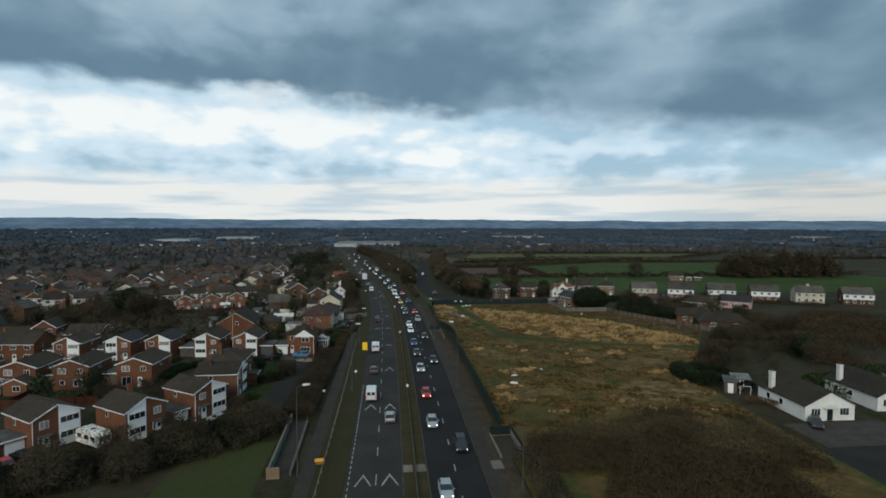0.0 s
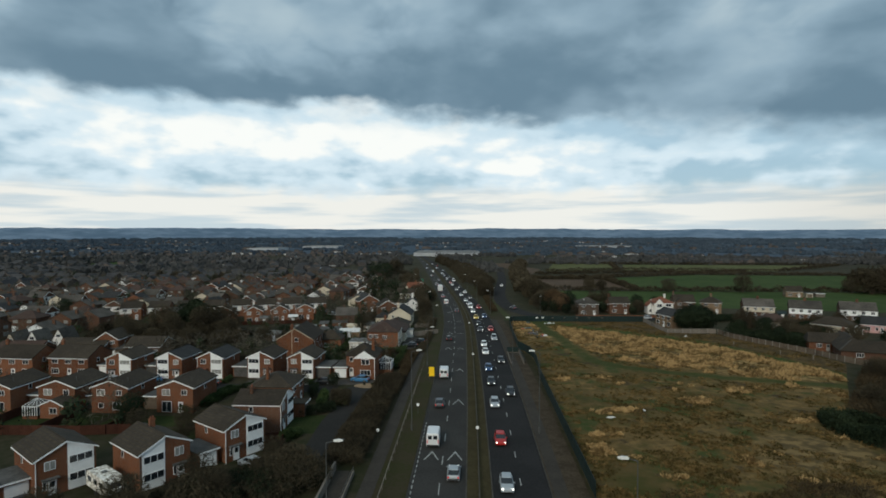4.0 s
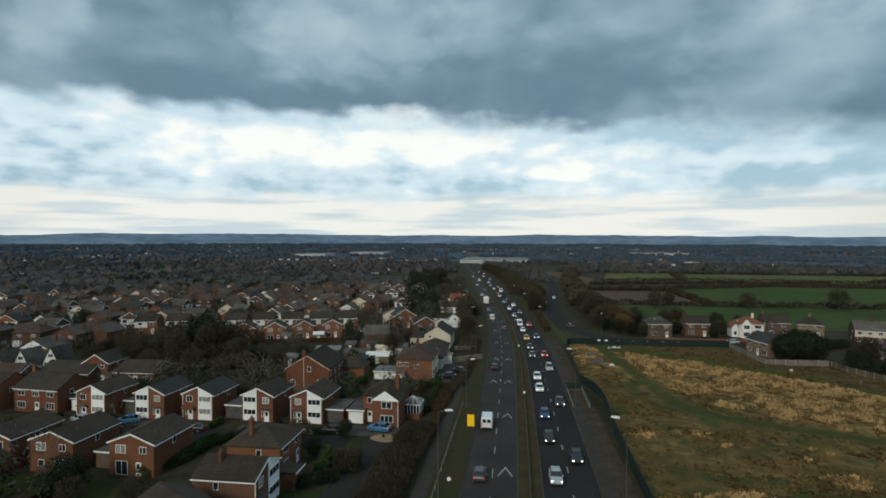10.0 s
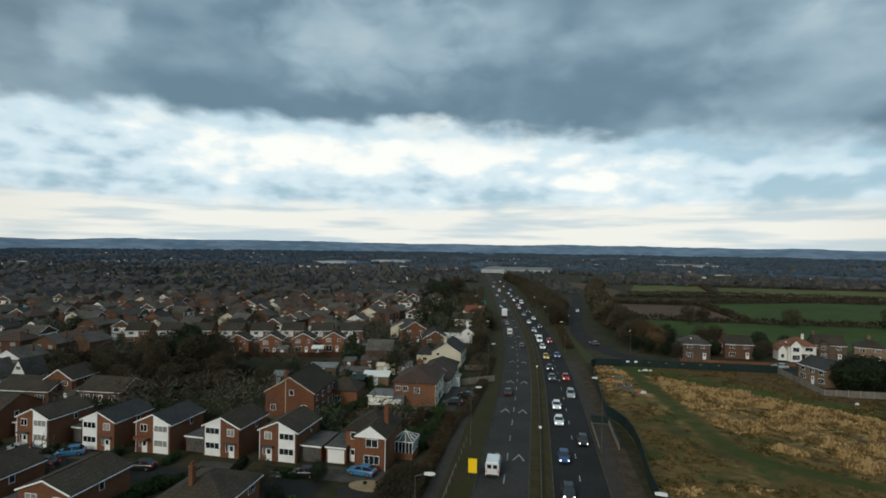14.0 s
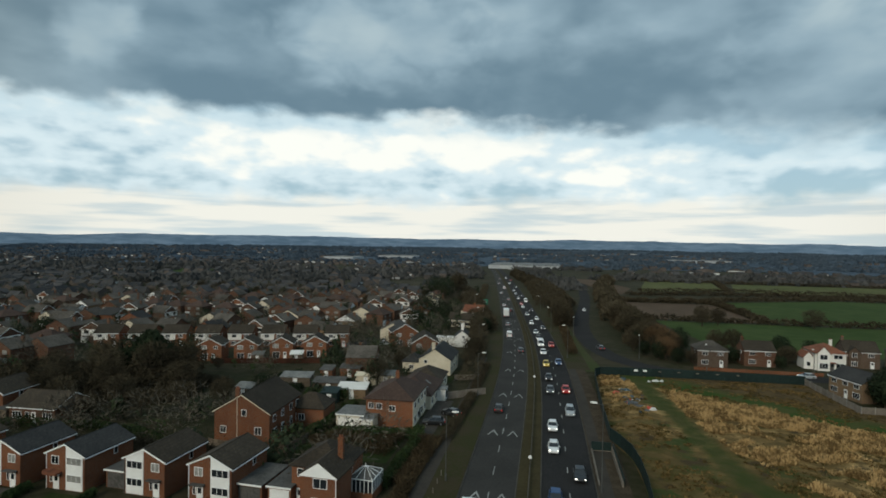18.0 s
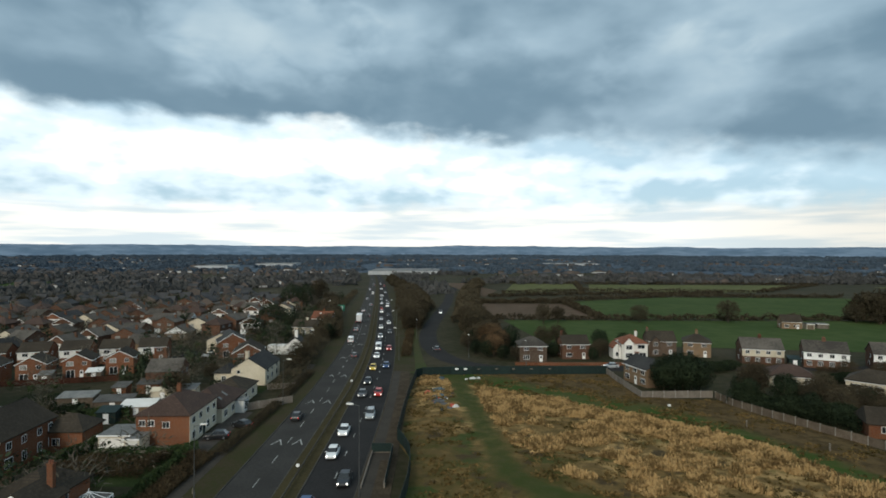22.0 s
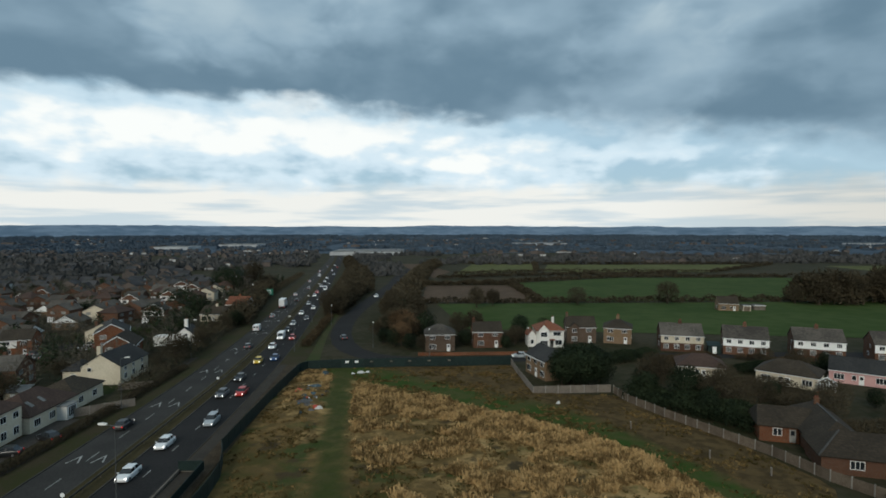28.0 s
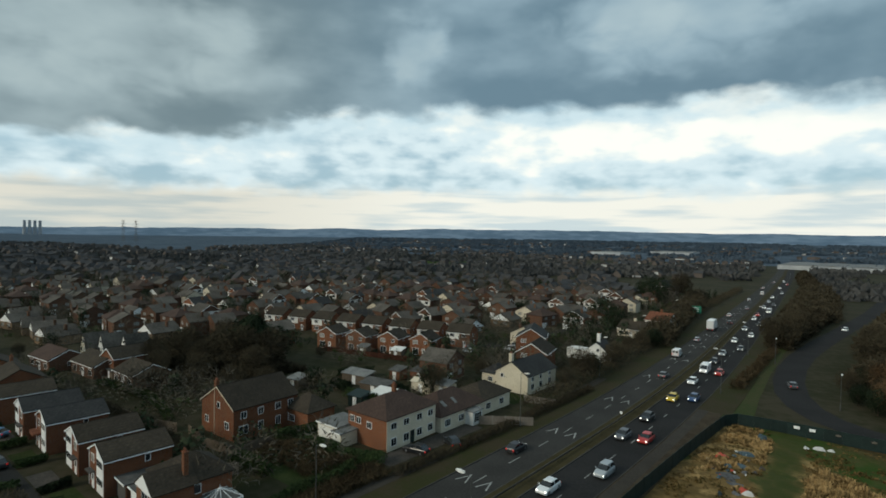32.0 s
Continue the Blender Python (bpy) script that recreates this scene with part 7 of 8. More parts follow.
def lorry(body, cab, label, long=7.0, hgt=3.7):
    c = thing("lorry", label, "lorry", pose(0, 0, -95), "traffic")
    part("box_body", Geo().box(-1.22, 1.22, -long / 2, long / 2, 1.05, hgt), PAINTS[body], c)
    for k in range(6):
        yy = -long / 2 + long * (k + 0.5) / 6
        part("body_rib", Geo().box(-1.25, 1.25, yy - 0.04, yy + 0.04, 1.1, hgt - 0.05), PAINTS[body], c)
    part("roof_edge", Geo().box(-1.26, 1.26, -long / 2 - 0.03, long / 2 + 0.03, hgt, hgt + 0.07), PAINTS["white"], c)
    part("rear_door", Geo().box(-1.1, 1.1, -long / 2 - 0.05, -long / 2, 1.15, hgt - 0.15), PAINTS[body], c)
    part("tail_bar", Geo().box(-1.15, 1.15, -long / 2 - 0.08, -long / 2 + 0.1, 0.65, 0.9), PLASTIC, c)
    part("chassis", Geo().box(-0.5, 0.5, -long / 2, long / 2 + 1.9, 0.65, 1.0), PLASTIC, c)
    part("cab", Geo().loft([ring(1.15, long / 2 + 0.2, 0.6, 2.9, 0.9, 0.2), ring(1.18, long / 2 + 1.5, 0.55, 2.9, 0.9, 0.2), ring(1.12, long / 2 + 1.95, 0.5, 2.3, 0.9, 0.2)]), PAINTS[cab], c)
    part("windscreen", Geo().box(-1.0, 1.0, long / 2 + 1.75, long / 2 + 1.97, 1.5, 2.25), GLASS, c)
    for s in (-1, 1):
        part("tail_light", Geo().box(s * 0.95 - 0.2, s * 0.95 + 0.2, -long / 2 - 0.1, -long / 2 - 0.05, 0.68, 0.86), TAIL, c)
    wheels(c, 1.2, (-long / 2 + 1.0, -long / 2 + 2.1, long / 2 + 0.9), 0.48, 0.3)
    return c


CARS = {}
for paint in ("silver", "white", "black", "grey", "red", "blue", "yellow"):
    CARS[paint] = car(paint, f"{paint} hatchback driving with its headlights on")
CARS["suv"] = car("black", "tall black off-road car with its headlights on", tall=0.3, estate=True)
CARS["mpv"] = car("silver", "tall silver people carrier with its headlights on", tall=0.25, estate=True)
CARS["parked_blue"] = car("light_blue", "bright blue hatchback parked on a drive", False)
CARS["parked_dark"] = car("black", "dark grey car parked at the kerb", False)
CARS["parked_silver"] = car("silver", "silver car parked on a drive", False)
CARS["parked_red"] = car("red", "bright red hatchback parked among bushes", False)
CARS["van"] = van("white", "white panel van with rear windows")
CARS["lorry"] = lorry("cream", "cream", "cream box lorry on the main road", 6.5, 3.6)
CARS["truck"] = lorry("white", "white", "tall white box lorry with brown rear doors", 8.0, 4.0)


def drive(kind, y, off, towards):
    slope = math.degrees(math.atan2(cx(y - 3) - cx(y + 3), 6))
    tilt = math.degrees(math.atan2(gz(y + 3) - gz(y - 3), 6))
    rz = slope + (180 if towards else 0)
    copy_thing(CARS[kind], pose(cx(y) + off, y, gz(y) + 0.052, -tilt if towards else tilt, 0, rz))


IN, OUT = 3.3, 6.9
for kind, y, off in (("silver", 71, IN), ("suv", 84.5, OUT), ("silver", 94.5, IN), ("red", 110, IN), ("silver", 128.5, IN), ("black", 136, OUT), ("black", 144, IN), ("blue", 157, IN), ("black", 165.5, OUT), ("white", 176, IN), ("white", 187, IN), ("mpv", 197, OUT),
                     ("grey", 213.5, IN), ("red", 214.5, OUT), ("black", 226, IN), ("yellow", 243, IN), ("blue", 246, OUT), ("white", 261, IN), ("van", 275.5, IN), ("red", 275, OUT), ("black", 289, IN), ("silver", 303, IN), ("grey", 315, OUT), ("white", 330, IN),
                     ("white", 346, OUT), ("silver", 362, IN), ("black", 380, OUT), ("white", 398, IN), ("red", 415, IN), ("van", 432, OUT), ("white", 452, IN), ("grey", 470, OUT), ("silver", 488, IN), ("white", 520, IN), ("silver", 560, OUT), ("white", 610, IN), ("red", 660, OUT), ("white", 700, IN)):
    drive(kind, y, off, True)
LEFT, MID = -7.3, -3.75
for kind, y, off in (("silver", 97.5, MID), ("van", 109.5, LEFT), ("grey", 128, LEFT), ("van", 150, LEFT), ("black", 196, LEFT), ("grey", 262, MID), ("van", 291, LEFT), ("silver", 322, LEFT), ("truck", 352, LEFT), ("black", 376, MID), ("white", 402, LEFT), ("silver", 440, MID), ("white", 490, LEFT), ("van", 540, MID), ("white", 600, LEFT), ("silver", 680, MID)):
    drive(kind, y, off, False)
for kind, x, y, rz in (("parked_blue", -26.0, 145.0, 80), ("parked_silver", -81.5, 142.3, 70), ("parked_blue", -72.6, 142.8, 120), ("parked_dark", -72.8, 138.4, 85), ("parked_dark", -58.2, 140.2, 95), ("parked_silver", -33.0, 99.6, 60), ("parked_dark", -56.5, 87.0, 55), ("parked_dark", -18.6, 184.5, 100), ("parked_dark", -16.4, 190.8, 60), ("parked_dark", 67.0, 87.4, 150), ("parked_blue", -66, 262, 20), ("parked_red", -57.3, 84.4, 54), ("parked_dark", -55.7, 86.7, 54),
                       ("parked_silver", -58, 250, 80), ("parked_silver", -52, 262, 100), ("parked_dark", -62, 256, 10), ("parked_dark", -34.0, 142.6, 95), ("parked_silver", -54, 268, 30)):
    copy_thing(CARS[kind], pose(x, y, gz(y) + 0.05, 0, 0, rz))
for kind, x, y, rz in (("white", 22.2, 392, 176), ("silver", 70, 244.8, 90), ("grey", 19.8, 274, 16)):
    copy_thing(CARS[kind], pose(x, y, gz(y) + 0.062, 0, 0, rz))
for c in CARS.values():
    for o in list(c.children_recursive):
        bpy.data.objects.remove(o)
    bpy.data.objects.remove(c)

# caravan on the drive
c = thing("caravan", "touring caravan under a stained pale cover among bushes", "caravan", pose(-48.9, 91.3, 0, 0, 0, -35))
prof = [(-2.9, 0.55), (2.7, 0.55), (3.0, 1.1), (2.75, 2.2), (2.3, 2.55), (-2.4, 2.6), (-2.9, 2.2)]
part("body", Geo().add([(x, -1.1, z) for x, z in prof] + [(x, 1.1, z) for x, z in prof], [tuple(range(7)), tuple(range(13, 6, -1))] + [((i + 1) % 7, i, i + 7, (i + 1) % 7 + 7) for i in range(7)]), COVER, c)
for xx in (-1.8, 0.0, 1.7):
    part("window", Geo().box(xx - 0.5, xx + 0.5, -1.13, -1.1, 1.35, 2.0), GLASS, c)
part("end_window", Geo().add([(2.965, -0.8, 1.35), (2.965, 0.8, 1.35), (2.84, 0.8, 2.0), (2.84, -0.8, 2.0)], [(0, 1, 2, 3)]), GLASS, c)
part("roof_vent", Geo().box(-0.4, 0.2, -0.3, 0.3, 2.58, 2.7), FELT_PALE, c)
part("wheel", Geo().tube((0, -1.12, 0.3), (0, -0.9, 0.3), 0.3, 0.3, 12), TYRE, c)
part("wheel", Geo().tube((0, 0.9, 0.3), (0, 1.12, 0.3), 0.3, 0.3, 12), TYRE, c)
part("tow_bar", Geo().tube((2.8, 0, 0.5), (4.1, 0, 0.45), 0.05, 0.04, 6), STEEL, c)
part("jockey_wheel", Geo().tube((4.0, 0, 0.0), (4.0, 0, 0.6), 0.04, 0.04, 6), STEEL, c)


# ---- street furniture ----
def street_lamp(x, y, hgt, arm, rz, label="grey steel street lamp with a pale flat head"):
    s = thing("street_lamp", label, "street lamp", pose(x, y, gz(y), 0, 0, rz), "street lamps")
    part("pole", Geo().tube((0, 0, -0.2), (0, 0, hgt), 0.075, 0.038, 8), LAMP_GREY, s)
    part("base", Geo().tube((0, 0, -0.1), (0, 0, 1.1), 0.13, 0.13, 8), LAMP_GREY, s)
    part("arm", Geo().tube((0, 0, hgt), (arm, 0, hgt + 0.25), 0.05, 0.04, 6), LAMP_GREY, s)
    part("lamp_head", Geo().loft([[(arm - 0.1, -0.12, hgt + 0.18), (arm - 0.1, 0.12, hgt + 0.18), (arm - 0.1, 0.12, hgt + 0.36), (arm - 0.1, -0.12, hgt + 0.36)], [(arm + 0.45, -0.19, hgt + 0.2), (arm + 0.45, 0.19, hgt + 0.2), (arm + 0.45, 0.15, hgt + 0.42), (arm + 0.45, -0.15, hgt + 0.42)], [(arm + 0.85, -0.1, hgt + 0.25), (arm + 0.85, 0.1, hgt + 0.25), (arm + 0.85, 0.08, hgt + 0.38), (arm + 0.85, -0.08, hgt + 0.38)]]), RENDER_W, s)


for x, y, hh in ((-16.5, 77.6, 12.2), (-11.4, 114.5, 13.4), (-11.9, 160.3, 9.7), (-13.0, 206, 9.6), (-18.4, 252, 9.6), (-26, 300, 9.6), (-34, 360, 9.6)):
    street_lamp(x, y, hh, 0.9, 0)
for x, y, hh in ((12.6, 71.0, 13.6), (9.9, 113.9, 13.6), (9.6, 161.2, 12.1), (8.4, 256, 9.8), (3.8, 308, 9.8), (-1, 360, 9.8)):
    street_lamp(x, y, hh, 0.9, 180)
for x, y in ((46, 247.6), (30, 260), (73, 247.6), (12.2, 300)):
    street_lamp(x, y, 7.0, 0.6, 90)

s = thing("yellow_sign", "large plain yellow board on two posts in the verge", "sign", pose(-9.95, 146.3, gz(146)))
part("board", Geo().box(-0.62, 0.62, -0.04, 0.04, 1.1, 3.15), plain("sign_yellow", (1.0, 0.62, 0.01), 0.45), s)
for k in (-0.5, 0.5):
    part("post", Geo().tube((k, 0.08, -0.2), (k, 0.08, 3.0), 0.045, 0.045, 6), STEEL, s)
s = thing("grit_bin", "orange-yellow grit bin with a sloping lid", "bin", pose(-14.0, 81.2, 0.1, 0, 0, 5))
part("tub", Geo().prism([(-0.5, 0), (0.5, 0), (0.56, 0.45), (-0.56, 0.45)], -0.32, 0.32), plain("grit_yellow", (0.26, 0.13, 0.02), 0.6), s)
part("lid", Geo().add([(-0.68, -0.38, 0.45), (0.68, -0.38, 0.45), (0.68, 0.38, 0.45), (-0.68, 0.38, 0.45), (-0.64, -0.34, 0.53), (0.64, -0.34, 0.53), (0.64, 0.34, 0.62), (-0.64, 0.34, 0.62)], [(4, 5, 6, 7), (0, 1, 5, 4), (1, 2, 6, 5), (2, 3, 7, 6), (3, 0, 4, 7), (3, 2, 1, 0)]), plain("grit_lid_orange", (0.80, 0.33, 0.02), 0.5), s)
# round plates on short posts
for x, y, hh in ((-11.1, 123.2, 1.6), (-0.3, 112, 1.5), (-0.3, 168, 1.5), (-16.6, 111.1, 1.2), (-0.3, 222, 1.5)):
    x = x + (cx(y) if abs(x) < 1 else 0)
    s = thing("marker_post", "small round white plate on a steel post", "sign", pose(x, y, gz(y) + 0.1), "marker posts")
    part("post", Geo().tube((0, 0, -0.2), (0, 0, hh), 0.035, 0.035, 6), STEEL, s)
    part("plate", Geo().tube((0, -0.05, hh), (0, -0.03, hh), 0.28, 0.28, 12), WHITE, s)
# direction sign over the far verge
s = thing("direction_sign", "green direction sign on two posts beside the far carriageway", "sign", pose(-32, 385, gz(385)))
part("board", Geo().box(-2.2, 2.2, -0.05, 0.05, 2.2, 5.4), plain("sign_green", (0.01, 0.16, 0.10), 0.5), s)
for k in (-0.7, 0.1, 0.9):
    part("lettering_bar", Geo().box(-1.6, 1.2, -0.07, -0.05, 3.6 + k, 3.85 + k), WHITE, s)
for k in (-1.6, 1.6):
    part("post", Geo().tube((k, 0.1, -0.2), (k, 0.1, 5.2), 0.08, 0.08, 6), STEEL, s)

# safety barrier in the central reserve
b = thing("safety_barrier", "galvanised steel safety barrier along the central reserve", "barrier")
for y0 in range(44, 420, 24):
    rows = [(px, py, gz(py)) for px, py in along(y0, y0 + 24, 4, -0.3)]
    part("rail", Geo().loft([[(px - 0.06, py, pz + 0.5), (px + 0.06, py, pz + 0.5), (px + 0.06, py, pz + 0.78), (px - 0.06, py, pz + 0.78)] for px, py, pz in rows]), RUST_STEEL, b)
for y in range(44, 440, 4):
    part("post", Geo().box(cx(y) - 0.36, cx(y) - 0.24, y - 0.04, y + 0.04, gz(y), gz(y) + 0.52), RUST_STEEL, b)
# handrail along the west footpath
b = thing("handrail", "low steel rail between footpath and verge", "rail")
for y0 in range(66, 150, 12):
    rows = [(px, py, gz(py)) for px, py in along(y0, y0 + 12, 4, -12.9)]
    part("rail", Geo().loft([[(px - 0.04, py, pz + 0.85), (px + 0.04, py, pz + 0.85), (px + 0.04, py, pz + 0.95), (px - 0.04, py, pz + 0.95)] for px, py, pz in rows]), CONC_POST, b)
for y in range(66, 164, 3):
    part("post", Geo().box(cx(y) - 12.94, cx(y) - 12.86, y - 0.04, y + 0.04, gz(y), gz(y) + 0.86), CONC_POST, b)


# ---- fences ----
def panel_fence(name, label, pts, step, hgt, mat, post_mat=None, slats=0, post_w=0.1, post_h=0.12):
    """Posts with a panel between each pair."""
    f = thing(name, label, "fence")
    for i in range(len(pts) - 1):
        a, b = Vector(pts[i]), Vector(pts[i + 1])
        n = max(1, round((b - a).length / step))
        d = (b - a).normalized()
        s = Vector((d.y, -d.x)) * 0.03
        for k in range(n):
            p, q = a.lerp(b, k / n), a.lerp(b, (k + 1) / n)
            zp, zq = gz(p.y), gz(q.y)
            part("post", Geo().box(p.x - post_w / 2, p.x + post_w / 2, p.y - post_w / 2, p.y + post_w / 2, zp - 0.2, zp + hgt + post_h), post_mat or mat, f)
            p, q = p + d * post_w * 0.55, q - d * post_w * 0.55
            part("panel", Geo().loft([[(p.x - s.x, p.y - s.y, zp), (p.x + s.x, p.y + s.y, zp), (p.x + s.x, p.y + s.y, zp + hgt), (p.x - s.x, p.y - s.y, zp + hgt)], [(q.x - s.x, q.y - s.y, zq), (q.x + s.x, q.y + s.y, zq), (q.x + s.x, q.y + s.y, zq + hgt), (q.x - s.x, q.y - s.y, zq + hgt)]]), mat, f)
    return f


WESTFENCE = [(14.0, 92), (14.4, 120), (14.9, 150), (15.9, 163), (16.0, 170), (15.6, 175.4), (14.4, 180), (13.1, 183.5), (13.2, 195), (13.5, 209), (14.0, 222), (14.6, 232.4), (16.2, 235.0), (24, 236.2), (34.6, 236.6), (50, 236.8), (66.5, 237.0)]
panel_fence("green_fence", "tall dark green steel fence round the waste field", WESTFENCE, 2.75, 2.2, GREEN_STEEL)
for k, x in enumerate((25.4, 27.7, 31.4, 36.2, 40.8, 45.6, 50.6)):
    s = thing("fence_plate", "small white plate fixed to the green fence", "sign", pose(x, float(np.interp(x, (24, 34.6, 50, 66.5), (236.2, 236.6, 236.8, 237.0))) - 0.22, gz(237)), "fence plates")
    part("plate", Geo().box(-0.45, 0.45, -0.03, 0.0, 1.3, 1.8) if k < 2 else Geo().box(-0.36, 0.36, -0.03, 0.0, 1.35, 1.62), WHITE if k < 2 else CONC_POST, s)
    part("bracket", Geo().box(-0.05, 0.05, 0.0, 0.2, 1.5, 1.7), STEEL, s)
panel_fence("concrete_fence", "grey concrete post and panel fence behind the field", [(66.2, 236.6), (66.0, 225), (66.2, 211.4), (74, 211.6), (82.7, 211.8)], 2.7, 1.6, CONC_POST, CONCRETE, post_w=0.14)
panel_fence("timber_fence", "weathered timber fence with concrete posts along the gardens", [(82.9, 211.2), (83.4, 204.8), (86.6, 196), (90.1, 187.5), (94.4, 178), (96.6, 169.5), (98.8, 165), (106, 152)], 2.5, 1.5, TIMBER, CONCRETE, post_w=0.14)
panel_fence("garden_fence", "red-brown timber fence behind the gardens", [(-84, 110), (-66, 110.4), (-58, 111.6)], 1.9, 1.6, TIMBER_RED)
for xx in (-62.0, -73.2, -84):
    panel_fence("garden_fence", "red-brown timber fence between two gardens", [(xx, 110.8), (xx + 0.2, 120)], 1.9, 1.6, TIMBER_RED)
panel_fence("garden_fence", "red timber fence beside the lane", [(-37.5, 106.8), (-31.5, 109.5), (-30.6, 104)], 1.9, 1.5, TIMBER_RED)
panel_fence("garden_fence", "pale timber fence behind the estate houses", [(-72, 160), (-60, 161), (-54, 163.5)], 1.9, 1.6, TIMBER)
panel_fence("garden_fence", "timber fence of the brick house garden", [(-52, 164.5), (-44, 163.6), (-38.5, 164.5), (-37.6, 171)], 1.9, 1.5, TIMBER)
panel_fence("garden_fence", "timber fence in front of brick houses", [(-90, 222), (-83.3, 223.7), (-72, 226.5), (-60.8, 229.7)], 1.9, 1.4, TIMBER_RED)
panel_fence("garden_wall", "pale concrete garden wall beside the main road", [(-19.2, 202), (-15.5, 205), (-11.4, 208)], 3.0, 1.6, CONC_POST, CONCRETE)
panel_fence("garden_wall", "pale concrete garden wall beside the cottage", [(-20.5, 219.5), (-14.2, 221.5)], 3.0, 1.4, CONC_POST, CONCRETE)
panel_fence("garden_wall", "low white garden wall", [(-38.5, 141.6), (-36.8, 141.8)], 1.7, 0.8, RENDER_W)
panel_fence("garden_wall", "low brick wall in front of the side road houses", [(43, 248.8), (53, 248.4), (68, 248.4), (76, 248.8)], 3, 0.9, BRICK)
panel_fence("garden_wall", "pale flat-topped wall behind the garage", [(-37.6, 158.5), (-33.2, 159.5), (-31.5, 162)], 2.5, 1.7, CONC_POST)
for x, y in ((84.6, 177.4), (89.6, 171.1), (78, 190)):
    s = thing("marker_post", "lone pale timber post in the field", "post", pose(x, y, gz(y)))
    part("post", Geo().box(-0.09, 0.09, -0.09, 0.09, -0.2, 1.3), CONC_POST, s)
    part("cap", Geo().box(-0.11, 0.11, -0.11, 0.11, 1.3, 1.36), CONCRETE, s)

# subway ramps: parapets and dark panels
for x0, x1, y0, y1, lab in ((9.6, 12.6, 163.5, 177.2, "subway ramp with concrete parapets and a green end panel"), (11.9, 15.0, 80.2, 88.6, "subway steps with concrete parapets and a green end panel")):
    s = thing("subway_ramp", lab, "subway entrance", pose(0, 0, gz(y1)))
    part("ramp_floor", Geo().box(x0, x1, y0, y1, -0.1, 0.14), PATHWAY, s)
    part("parapet", Geo().box(x0 - 0.2, x0, y0, y1, -0.3, 0.55), CONC_POST, s)
    part("parapet", Geo().box(x1, x1 + 0.2, y0, y1 + 0.2, -0.3, 0.95), CONC_POST, s)
    part("end_wall", Geo().box(x0 - 0.2, x1, y1, y1 + 0.2, -0.3, 0.7), CONC_POST, s)
    part("end_panel", Geo().box(x0 - 0.2, x1, y1 - 0.06, y1 - 0.004, 0.3, 1.7), GREEN_STEEL, s)
    part("side_panel", Geo().box(x1 + 0.2, x1 + 0.26, y0, y1, 0.5, 1.7), GREEN_STEEL, s)
    if y1 < 100:
        for k in range(9):
            part("step", Geo().box(x0, x1, y0 + 1 + k * 1.1, y0 + 1.55 + k * 1.1, 0.142, 0.24), PATHWAY, s)
s = thing("subway_ramp", "long subway ramp beside the footpath with rendered walls", "subway entrance", pose(-19.0, 77.5, 0, 0, 0, 1))
part("ramp_floor", Geo().box(-1.2, 1.4, 0, 21, -0.1, 0.10), PATHWAY, s)
part("parapet", Geo().box(-1.5, -1.2, 0, 21.5, -0.3, 1.2), CONC_POST, s)
part("mural_panel", Geo().box(-1.196, -1.15, 3.0, 12, 0.3, 1.15), plain("mural_green", (0.05, 0.12, 0.09), 0.8), s)
part("parapet", Geo().box(1.4, 1.6, 0.5, 20, -0.3, 0.6), CONC_POST, s)
part("end_wall", Geo().box(-1.5, 0.2, -0.3, 0.0, -0.3, 1.5), BRICK_BUFF, s)
for yy in (0.3, 7, 14, 20):
    part("rail_post", Geo().tube((1.5, yy, 0.5), (1.5, yy, 1.2), 0.03, 0.03, 6), STEEL, s)
part("rail", Geo().tube((1.5, 0.3, 1.2), (1.5, 20, 1.2), 0.03, 0.03, 6), STEEL, s)

# ---- rubbish tipped in the field ----
r = random.Random(77)
TARP = {"red": plain("red_plastic_sheet", (0.42, 0.055, 0.03), 0.6), "white": plain("white_plastic_sheet", (0.50, 0.50, 0.49), 0.6), "blue": surface("blue_grey_sheet", (0.030, 0.050, 0.060), (0.075, 0.115, 0.135), 2.5, 0.7, 0.4, 0.2, 0.3, vary=0.3), "grey": surface("grey_sheet", (0.045, 0.045, 0.045), (0.13, 0.135, 0.14), 2.5, 0.8, 0.4, 0.2, 0.3, vary=0.3)}


def heap(x, y, w, d, hgt, kind, label):
    n = 9
    g = Geo()
    rim = [(math.cos(6.283 * k / n) * w * r.uniform(0.7, 1.2), math.sin(6.283 * k / n) * d * r.uniform(0.7, 1.2), 0.0) for k in range(n)]
    mid = [(px * 0.6, py * 0.6, hgt * r.uniform(0.5, 1.1)) for px, py, _ in rim]
    g.v = rim + mid + [(0, 0, hgt * r.uniform(0.7, 1.1))]
    g.f = [(k, (k + 1) % n, n + (k + 1) % n, n + k) for k in range(n)] + [(n + k, n + (k + 1) % n, 2 * n) for k in range(n)]
    single("plastic_sheet", g, TARP[kind], label, "rubbish", "tipped rubbish", m=pose(x, y, gz(y) + 0.12))


